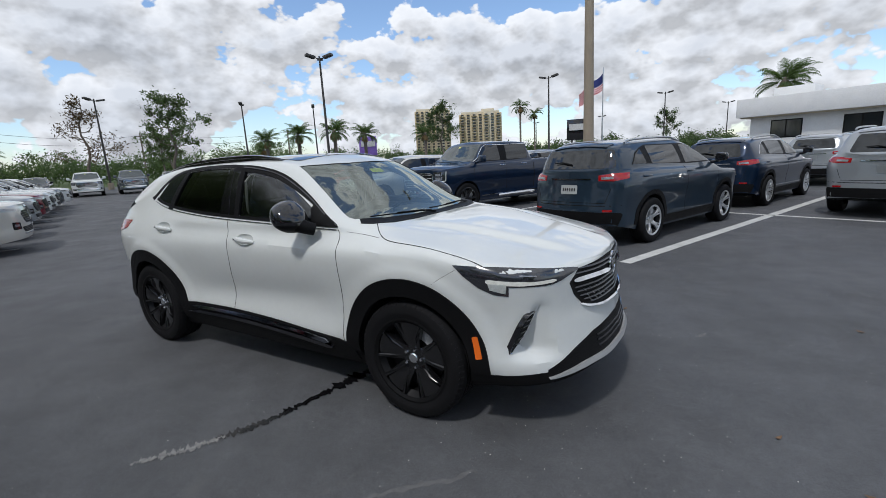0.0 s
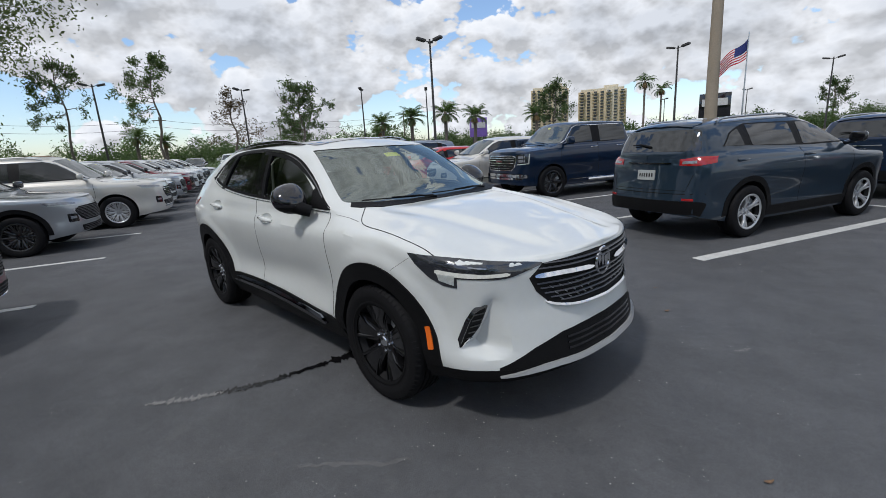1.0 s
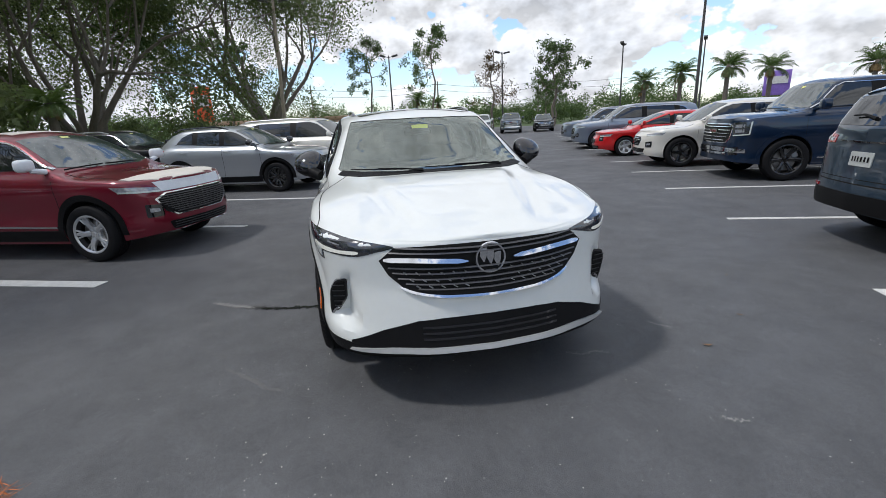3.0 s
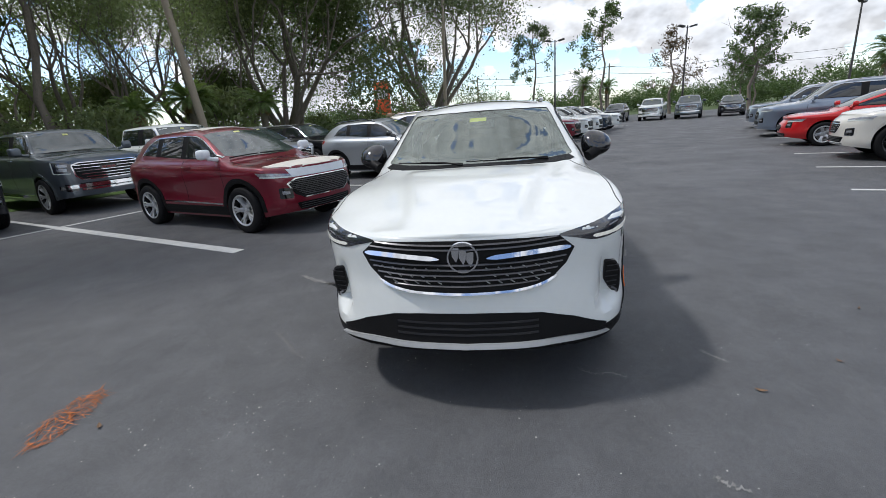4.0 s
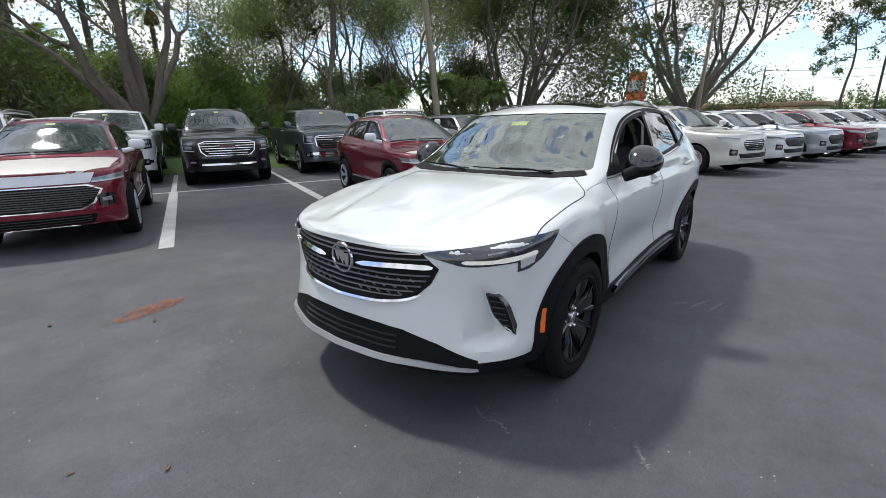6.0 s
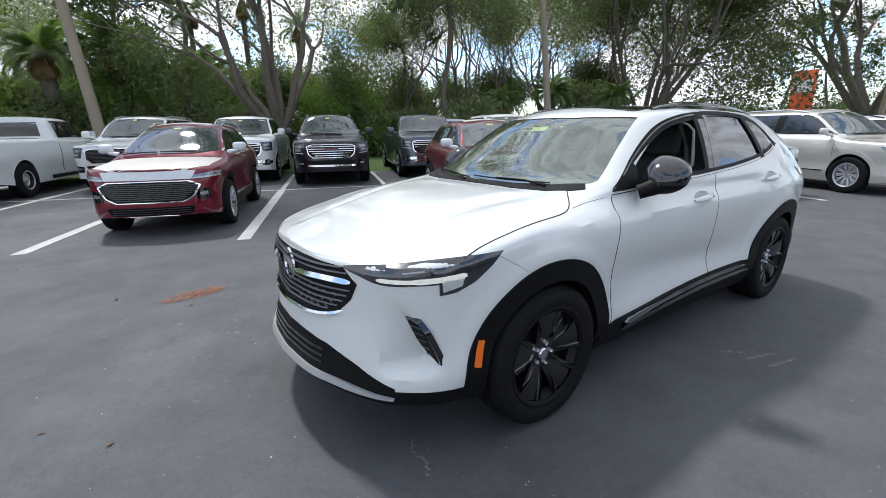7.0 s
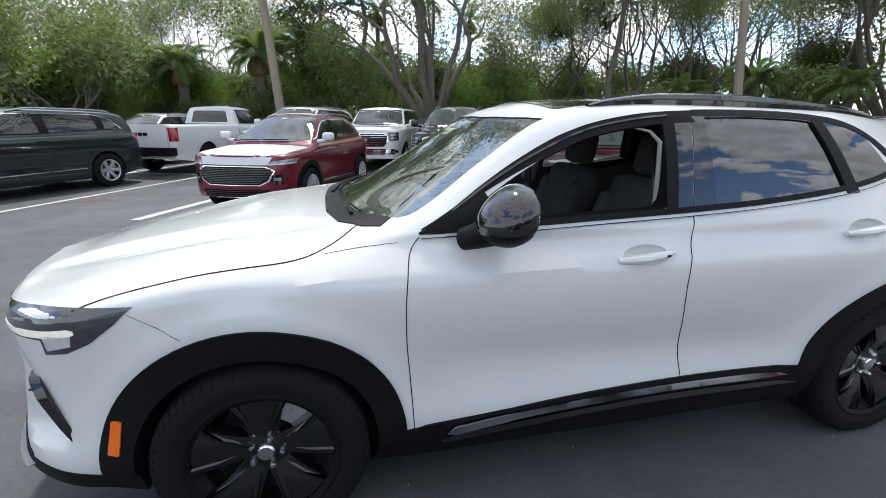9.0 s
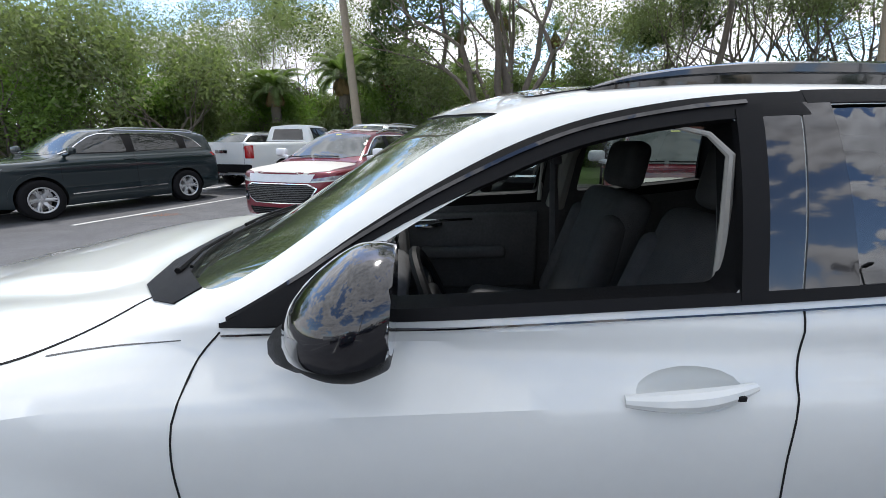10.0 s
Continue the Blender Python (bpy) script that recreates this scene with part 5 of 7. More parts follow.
        lay("headlamp", fl(hl), 40 * s, LENS_DARK if big else lamps, 0.006, 0.02, 0.05)
        lay("lamp_bar", ribbon(fl([hl[-1], hl[-2]]), 0.02), 40 * s, REFLECTOR, 0.009, 0.01, 0.05)
        if big:
            lay("lamp_bar", ribbon(fl([hl[1], hl[2]]), 0.022), 40 * s, REFLECTOR, 0.009, 0.01, 0.05)
            for f in (0.3, 0.68):
                a_, b_ = Vector(hl[0]).lerp(Vector(hl[3]), f), Vector(hl[1]).lerp(Vector(hl[2]), f)
                lay("lamp_cell", ribbon(fl([a_.lerp(b_, 0.18), a_.lerp(b_, 0.72)]), 0.06), 40 * s, LENS, 0.008, 0.01, 0.05)
        fg = [(xf - 0.06, w * 0.66, 0.66), (xf - 0.16, w * 0.84, 0.68), (xf - 0.16, w * 0.84, 0.52), (xf - 0.06, w * 0.66, 0.52)]
        lay("fog_lamp", rounded(fl(fg), 0.02, 2), 40 * s, GLOSS_BLACK, 0.006, 0.01, 0.05)
        lay("fog_lens", fl([(xf - 0.08, w * 0.70, 0.62), (xf - 0.14, w * 0.80, 0.63), (xf - 0.14, w * 0.80, 0.58), (xf - 0.08, w * 0.70, 0.58)]), 40 * s, LENS, 0.010, 0.01, 0.05)
        U2 = frame_of(142 * s)[0]
        f2 = lambda pts: [(Vector((x, s * y, 0)).dot(U2), z) for x, y, z in pts]
        if "bed" in sp:
            tl = [(xr + 0.02, w * 0.80, 1.27), (xr + 0.13, w * 0.99, 1.27), (xr + 0.13, w * 0.99, 0.92), (xr + 0.02, w * 0.80, 0.92)]
        else:
            tl = [(xr + 0.04, w * 0.58, belt - 0.05), (xr + 0.12, w * 0.80, belt - 0.02), (xr + 0.30, w * 0.96, belt - 0.02), (xr + 0.28, w * 0.96, belt - 0.10), (xr + 0.12, w * 0.80, belt - 0.135), (xr + 0.04, w * 0.58, belt - 0.13)]
        lay("tail_lamp", f2(tl), 142 * s, TAIL_RED, 0.008, 0.02, 0.05)
        if "bed" not in sp:
            lay("reverse_lamp", ribbon(f2([(xr + 0.05, w * 0.62, belt - 0.095), (xr + 0.12, w * 0.79, belt - 0.085)]), 0.035), 142 * s, LENS, 0.011, 0.01, 0.05)
        lay("rear_reflector", f2([(xr + 0.03, w * 0.66, 0.60), (xr + 0.08, w * 0.80, 0.60), (xr + 0.08, w * 0.80, 0.57), (xr + 0.03, w * 0.66, 0.57)]), 142 * s, TAIL_RED, 0.012, 0.02, 0.05)
        if rails:
            bm = bmesh.new()
            yy = s * (w * 0.63)
            pts = smooth_line([(top - 0.10, yy, H - 0.085), (top - 0.30, yy, H - 0.045), (-0.4, yy, H - 0.010), (xr + 0.85, yy, H - 0.035), (xr + 0.62, yy, H - 0.085)], 4)
            tube(bm, pts, 0.018, 6)
            part("roof_rail", bm, rail or (SATIN if chrome else GLOSS_BLACK), car)
    # front
    gz0, gz1 = grille_z
    gw = w * grille_w
    if big:
        go = [(0.0, hood - 0.15), (gw * 0.8, hood - 0.15), (gw, hood - 0.20), (gw * 0.95, gz0 + 0.10), (gw * 0.78, gz0), (0, gz0)]
    else:
        go = [(0.0, gz1), (gw * 0.8, gz1 - 0.005), (gw, gz1 - 0.07), (gw * 0.86, gz0 + 0.07), (gw * 0.66, gz0), (0, gz0)]
    full = go + [(-y, z) for y, z in go[-2:0:-1]]
    lay("grille_frame", full, "front", surround, 0.006, 0.02)
    cz_ = (max(z for _, z in full) + min(z for _, z in full)) / 2
    lay("grille", [(y * 0.955, cz_ + (z - cz_) * 0.91) for y, z in full], "front", SEAM, 0.010, 0.01)
    n = 5 if grille == "bars" else 9
    zt, zl = max(z for _, z in full) - 0.03, min(z for _, z in full) + 0.03
    for k in range(n):
        z = zl + (zt - zl) * (k + 0.5) / n
        ww = gw * (0.62 + 0.30 * min(1, (k + 0.6) / (n * 0.6)))
        lay("grille_bar", ribbon([(-ww, z), (0, z), (ww, z)], 0.015 if grille == "bars" and big else 0.012), "front", CHROME if grille == "bars" and (big or chrome) else SLAT, 0.022, 0.014)
    if big:
        lay("badge", [(-0.17, cz_ + 0.085), (0.17, cz_ + 0.085), (0.17, cz_ + 0.005), (-0.17, cz_ + 0.005)], "front", GLOSS_BLACK, 0.030, 0.014)
        for k in (-1, 0, 1):
            lay("badge_bar", [(k * 0.095 - 0.036, cz_ + 0.066), (k * 0.095 + 0.036, cz_ + 0.066), (k * 0.095 + 0.036, cz_ + 0.026), (k * 0.095 - 0.036, cz_ + 0.026)], "front", BADGE_RED, 0.036, 0.01)
    lay("lower_intake", rounded([(-w * 0.62, gz0 - 0.06), (w * 0.62, gz0 - 0.06), (w * 0.56, gz0 - 0.17), (-w * 0.56, gz0 - 0.17)], 0.03, 2), "front", TRIM_BLACK, 0.006, 0.02)
    lay("skid_strip", ribbon([(-w * 0.6, gz0 - 0.20), (0, gz0 - 0.205), (w * 0.6, gz0 - 0.20)], 0.045 if big else 0.03), "front", CHROME if chrome else SATIN, 0.012, 0.02)
    if not big:
        for k in range(3):
            z = gz0 - 0.085 - 0.030 * k
            lay("intake_slat", ribbon([(-w * 0.54, z), (0, z), (w * 0.54, z)], 0.008), "front", SLAT, 0.014, 0.01)
    # glass at both ends
    ry = curve(sp["ry"])
    scr = [(base + 0.14, 0.0), (base + 0.10, w * 0.45), (base - 0.03, float(ry(base)) - 0.03), (top + 0.08, float(ry(top)) - 0.03), (top + 0.16, w * 0.3), (top + 0.17, 0.0)]
    lay("windscreen", scr + [(x, -y) for x, y in scr[-2:0:-1]], "top", SCREEN_GLASS, 0.004, 0.01)
    lay("windscreen_tag", [(top + 0.245, -0.09), (top + 0.245, 0.02), (top + 0.205, 0.02), (top + 0.205, -0.09)], "top", PALE_TAG, 0.006, 0)
    for yy in (0.35, -0.2):
        bm = bmesh.new()
        pts = [tree.ray_cast(Vector((base + 0.11 - 0.06 * abs(yy - 0.5 * k / 4), yy - 0.5 * k / 4, 4)), Vector((0, 0, -1)))[0] + Vector((0.01, 0, 0.02)) for k in range(5)]
        tube(bm, pts, 0.01, 5)
        part("wiper", bm, TRIM_BLACK, car)
    rg = rounded([(w * rear_glass[0], belt + 0.055), (w * rear_glass[1], H - 0.17), (-w * rear_glass[1], H - 0.17), (-w * rear_glass[0], belt + 0.055)], 0.06, 3)
    if back is not None:
        bm = bmesh.new()
        part("rear_window", patch(tree, [(y, z) for y, z in ((w * 0.62, belt + 0.08), (w * 0.55, H - 0.16), (-w * 0.55, H - 0.16), (-w * 0.62, belt + 0.08))], "rear", 0.006, 0.01, 0.08), DARK_GLASS, car)
        lay("tailgate_gap", ribbon([(-w * 0.78, 1.30), (-w * 0.76, 0.72), (w * 0.76, 0.72), (w * 0.78, 1.30)], 0.01), "rear", SEAM, 0.002, 0.006)
        for k in (-1, 0, 1):
            lay("tailgate_badge", [(k * 0.15 - 0.06, 1.14), (k * 0.15 + 0.06, 1.14), (k * 0.15 + 0.06, 1.06), (k * 0.15 - 0.06, 1.06)], "rear", GLOSS_BLACK, 0.012, 0.01)
        for v in ("left", "right"):
            lay("bed_gap", ribbon([(back - 0.02, sp["bed"][3] - 0.03), (back - 0.02, 0.52)], 0.022), v, SEAM, 0.003, 0.006)
        lay("rear_bumper", rounded([(-w * 0.94, 0.76), (w * 0.94, 0.76), (w * 0.92, 0.54), (-w * 0.92, 0.54)], 0.04, 3), "rear", CHROME if chrome else TRIM_BLACK, 0.06, 0.07)
        lay("number_plate", [(-0.16, 0.66), (0.16, 0.66), (0.16, 0.52), (-0.16, 0.52)], "rear", TRIM_BLACK, 0.056, 0.01)
        if chrome:
            lay("front_bumper", ribbon([(-w * 0.9, gz0 - 0.14), (-w * 0.5, gz0 - 0.12), (w * 0.5, gz0 - 0.12), (w * 0.9, gz0 - 0.14)], 0.08), "front", CHROME, 0.02, 0.03)
        for s in (1, -1):
            bm = bmesh.new()
            tube(bm, [(0.75, s * (w - 0.02), 0.40), (-0.75, s * (w - 0.02), 0.40)], 0.045, 8)
            part("side_step", bm, CHROME if chrome else TRIM_BLACK, car)
    else:
        lay("rear_window", rg, "rear", DARK_GLASS, 0.005, 0.01)
        lay("rear_bumper", rounded([(-w * 0.90, 0.56), (w * 0.90, 0.56), (w * 0.84, 0.34), (-w * 0.84, 0.34)], 0.06, 3), "rear", TRIM_BLACK, 0.008, 0.02)
        lay("bumper_ledge", ribbon([(-w * 0.88, 0.665), (-w * 0.5, 0.655), (w * 0.5, 0.655), (w * 0.88, 0.665)], 0.012), "rear", SEAM, 0.003, 0.006)
        lay("tailgate_gap", ribbon([(-w * 0.74, belt - 0.25), (-w * 0.66, 0.70), (w * 0.66, 0.70), (w * 0.74, belt - 0.25)], 0.008), "rear", SEAM, 0.002, 0.006)
        lay("number_plate", rounded([(-0.15, 0.97), (0.15, 0.97), (0.15, 0.83), (-0.15, 0.83)], 0.012, 2), "rear", PLATE if plate else SATIN, 0.010, 0.01)
        if plate:
            for k in range(6):
                lay("plate_bar", [(-0.115 + k * 0.042, 0.925), (-0.093 + k * 0.042, 0.925), (-0.093 + k * 0.042, 0.875), (-0.115 + k * 0.042, 0.875)], "rear", TRIM_BLACK, 0.013, 0)
        lay("tailgate_strip", ribbon([(-w * 0.40, belt - 0.10), (w * 0.40, belt - 0.10)], 0.018), "rear", CHROME if chrome else GLOSS_BLACK, 0.012, 0.012)
        bm = bmesh.new()
        p = tree.ray_cast(Vector((xr - 3, 0.0, belt + 0.12)), Vector((1, 0, 0)))[0]
        tube(bm, [p + Vector((-0.02, 0, 0)), p + Vector((-0.01, 0.18, 0.04)), p + Vector((0, 0.34, 0.03))], [0.018, 0.012, 0.008], 6)
        part("rear_wiper", bm, TRIM_BLACK, car)
        lay("roof_spoiler", [(xr + 0.45, w * 0.55), (xr + 0.30, w * 0.52), (xr + 0.27, 0), (xr + 0.30, -w * 0.52), (xr + 0.45, -w * 0.55)], "top", skin, 0.02, 0.03)
    if film:
        fo = [(xf - 0.07, 0.0), (xf - 0.10, w * 0.5), (xf - 0.30, w * 0.82), (xf - 0.20 - film, w * 0.86), (xf - 0.16 - film, 0.0)]
        lay("protective_film", fo + [(x, -y) for x, y in fo[-2:0:-1]], "top", CREAM_FILM, 0.005, 0.006, 0.06, "cream protective film on the bonnet")
        rf = [(top - 0.06, 0.0), (top - 0.10, w * 0.48), (xr + 0.75, w * 0.46), (xr + 0.62, 0.0)]
        lay("roof_film", rf + [(x, -y) for x, y in rf[-2:0:-1]], "top", CREAM_FILM, 0.004, 0.006, 0.12, "cream protective film on the roof")
        lay("nose_film", [(-w * 0.6, gz1 + 0.015), (-w * 0.66, hood - 0.10), (w * 0.66, hood - 0.10), (w * 0.6, gz1 + 0.015)], "front", FILM, 0.007, 0.006, 0.06)
    hd = [(xf - 0.45, w * 0.80), (base + 0.45, w * 0.83), (base + 0.12, w * 0.80)]
    for s in (1, -1):
        lay("bonnet_gap", ribbon([(x, s * y) for x, y in hd], 0.009), "top", SEAM, 0.002, 0.006)
    for ax in sp["axles"]:
        for s in (1, -1):
            make_wheel(car, ax, s * (w - 0.125), tyre, tyre, rim_r, 0.24, wheel, rim, face)
    return car


A = radians(-21.7)
LOT = Matrix.Rotation(A, 4, "Z")


def lot(s, w, turn=0.0, z=0.0):
    """A pose in the lot's own axes: s along the aisle, w across it, turn 0 heading across towards the office side."""
    return LOT @ Matrix.Translation((s, w, z)) @ Matrix.Rotation(radians(90 + turn), 4, "Z")


def park(car, places):
    """Puts a car at the first place and copies of it at the rest."""
    for m in places[1:]:
        copy_thing(car, m)
    car.matrix_world = places[0]
    return car


ENCORE = dict(L=4.28, W=1.81, H=1.62, wb=2.595, fo=0.88, hood=1.03, belt=1.11, tyre=0.355, box=0.6, nose=0.2, rear_drop=0.95)
car = build_car("suv", "dark red small crossover with white film on its bonnet", "car", spec_suv(**ENCORE), "red", "five", rim_r=0.235, chrome=True, grille="mesh", film=0.22, grille_w=0.72, grille_z=(0.50, 0.80), rails=False)
park(car, [lot(-1.08, -5.43)])
car = build_car("suv", "dark red crossover with its whole bonnet under white film", "car", spec_suv(**ENCORE), "red", "ten", rim_r=0.245, chrome=True, grille="mesh", film=0.85, grille_w=0.72, grille_z=(0.50, 0.80), rails=True)
park(car, [lot(4.42, -5.98)])
car = build_car("suv", "silver small crossover with black wheels and black trim", "car", spec_suv(**ENCORE), "silver", "ten", RIM_BLACK, RIM_BLACK, 0.245, chrome=False, grille="mesh", grille_w=0.72, grille_z=(0.50, 0.80), surround=SATIN)
park(car, [lot(-6.65, -6.07)])
BIG = dict(L=5.10, W=2.00, H=1.78, wb=3.02, fo=0.98, hood=1.10, belt=1.18, tyre=0.38, box=0.6, nose=0.2)
car = build_car("suv", "champagne large crossover with silver wheels and upright grille", "car", spec_suv(**BIG), "pearl", "ten", rim_r=0.25, clad=None, grille="bars", grille_w=0.5, grille_z=(0.62, 0.90))
park(car, [lot(-9.65, -5.5)])
MID = dict(L=4.64, W=1.88, H=1.64, wb=2.78, fo=0.93, hood=1.02, belt=1.12, tyre=0.36, box=0.6, nose=0.15)
car = build_car("suv", "white crossover with black cladding", "car", spec_suv(**MID), "white", "five", RIM_BLACK, ALLOY, 0.25, grille="mesh", grille_z=(0.60, 0.86), chrome=False, lamps=LENS_DARK)
park(car, [lot(-12.4, -5.6), lot(-28.6, -5.4)])
TERR = dict(L=4.65, W=1.84, H=1.66, wb=2.725, fo=0.93, hood=1.06, belt=1.14, tyre=0.36, box=0.6, nose=0.2)
for k, (c, s_, lb) in enumerate((("silver", -15.1, "silver"), ("red", -17.8, "dark red"), ("white", -20.5, "white"), ("slate", -25.9, "dark blue"))):
    car = build_car("suv", lb + " crossover with chrome grille frame, nose to the aisle", "car", spec_suv(**TERR), c, "five", rim_r=0.24, grille="mesh", grille_w=0.6, grille_z=(0.56, 0.86))
    park(car, [lot(s_, -5.6)] + ([lot(-23.2, -5.6)] if c == "white" else []))
# second row under the trees
car = build_car("suv", "black full-size SUV with chrome grille under the trees", "car", spec_suv(5.33, 2.06, 1.93, 3.07, 1.0, 1.24, 1.32, 0.41, 1.0, 0.1, 0.15, 0.28, 0.66), "black", "six", rim_r=0.28, grille_w=0.62, grille_z=(0.74, 1.08), big=True)
park(car, [lot(1.9, -11.75)])
PICK = spec_pickup(5.89, 2.06, 1.93, 3.745, 0.98)
car = build_car("pickup_truck", "dark grey crew-cab pickup with broad chrome grille", "truck", PICK, "grey", "six", rim_r=0.27, grille_w=0.68, grille_z=(0.74, 1.10), big=True, rails=False, clad=None)
park(car, [lot(-1.15, -12.95), lot(-43.0, 0.4, -90)])
car = build_car("pickup_truck", "white crew-cab pickup with broad chrome grille", "truck", PICK, "white", "six", rim_r=0.27, grille_w=0.68, grille_z=(0.74, 1.10), big=True, rails=False, clad=None)
park(car, [lot(4.5, -13.3), lot(-4.1, -13.0), lot(-43.6, -2.6, -90), lot(-3.7, -18.6, 180)])
car = build_car("suv", "white full-size SUV with large mesh grille", "car", spec_suv(5.33, 2.06, 1.93, 3.07, 1.0, 1.24, 1.32, 0.41, 1.0, 0.1, 0.15, 0.28, 0.66), "white", "six", rim_r=0.28, grille="mesh", grille_w=0.62, grille_z=(0.74, 1.08), big=True)
park(car, [lot(7.15, -12.2)])
car = build_car("pickup_truck", "white work pickup with black bumper, tailgate to the aisle", "truck", spec_pickup(5.83, 2.06, 1.92, 3.55, 0.98, cab_back=-0.15), "white", "steel", ALLOY, ALLOY, 0.22, chrome=False, doors=2, grille_w=0.66, grille_z=(0.74, 1.10), big=True, rails=False, clad=None, surround=TRIM_BLACK)
park(car, [lot(9.95, -11.3, 180)])
ACAD = dict(L=4.92, W=1.92, H=1.70, wb=2.857, fo=0.95, hood=1.08, belt=1.15, tyre=0.37, box=0.6, nose=0.2)
car = build_car("suv", "dark green-grey three-row SUV with silver wheels", "car", spec_suv(**ACAD), "teal", "six", rim_r=0.235, clad=None, grille_z=(0.58, 0.90))
park(car, [lot(10.25, -5.05, -6)])
car = build_car("suv", "silver three-row SUV with its tailgate to the aisle", "car", spec_suv(**ACAD), "silver", "six", rim_r=0.235, grille_z=(0.58, 0.90))
park(car, [lot(2.15, 11.95), lot(12.7, -12.0), lot(-6.9, -12.4)])
car = build_car("suv", "black three-row SUV with its nose to the aisle", "car", spec_suv(**ACAD), "black", "six", rim_r=0.235, grille_z=(0.58, 0.90))
park(car, [lot(-9.6, -12.6), lot(-43.2, -5.8, -90), lot(-43.4, 3.6, -90)])
# office side
JEEP = dict(L=4.62, W=1.86, H=1.67, wb=2.70, fo=0.95, hood=1.06, belt=1.165, tyre=0.36, box=0.4, nose=0.5, rear_drop=0.35)
car = build_car("suv", "blue-grey crossover with silver wheels, tailgate to the aisle", "car", spec_suv(**JEEP), "slate", "five", rim_r=0.225, plate=True, chrome=False, rails=True, rear_glass=(0.76, 0.66), rail=SATIN)
park(car, [lot(-0.80, 6.66)])
car = build_car("suv", "navy crossover with bright wheels behind the blue-grey one", "car", spec_suv(**MID), "navy", "ten", rim_r=0.25, grille_z=(0.60, 0.86))
park(car, [lot(-0.92, 12.2)])
car = build_car("suv", "grey crossover with its tailgate to the aisle", "car", spec_suv(**MID), "silver", "five", rim_r=0.24)
park(car, [lot(-0.6, 18.6), lot(-6.2, 12.6, 180), lot(-9.2, 12.4, 180)])
car = build_car("pickup_truck", "navy crew-cab pickup with chrome grille and black wheels", "truck", PICK, "navy", "six", RIM_BLACK, RIM_BLACK, 0.29, grille_w=0.68, grille_z=(0.74, 1.10), big=True, rails=False, clad=None)
park(car, [lot(-6.45, 8.05, 180)])
car = build_car("suv", "silver-white sporty crossover with large black wheels", "car", spec_suv(4.86, 1.93, 1.66, 2.885, 0.90, 1.02, 1.12, 0.38, 0.0, 0.8, 0.6), "pearl", "five", RIM_BLACK, RIM_BLACK, 0.27, clad=None, rails=False, grille_w=0.42, grille_z=(0.55, 0.80))
park(car, [lot(-9.25, 6.65, 180)])
car = build_car("sedan", "bright red low sedan with its nose to the aisle", "car", spec_suv(4.6, 1.80, 1.45, 2.70, 0.92, 0.88, 0.98, 0.32, 0.0, 0.9, 1.4, 0.17, 0.95), "brightred", "five", rim_r=0.22, clad=None, rails=False, chrome=False, grille_w=0.4, grille_z=(0.42, 0.60))
park(car, [lot(-12.9, 6.0, 180)])
car = build_car("suv", "blue-grey large crossover with bright wheels, nose to the aisle", "car", spec_suv(**BIG), "bluesilver", "ten", rim_r=0.25, clad=None, grille_w=0.5, grille_z=(0.62, 0.90))
park(car, [lot(-16.7, 5.9, 180), lot(-22.6, 6.0, 180)])
car = build_car("suv", "bronze crossover beyond the red sedan", "car", spec_suv(**MID), "bronze", "five", rim_r=0.24)
park(car, [lot(-12.6, 12.2, 180), lot(-19.7, 6.2, 180)])


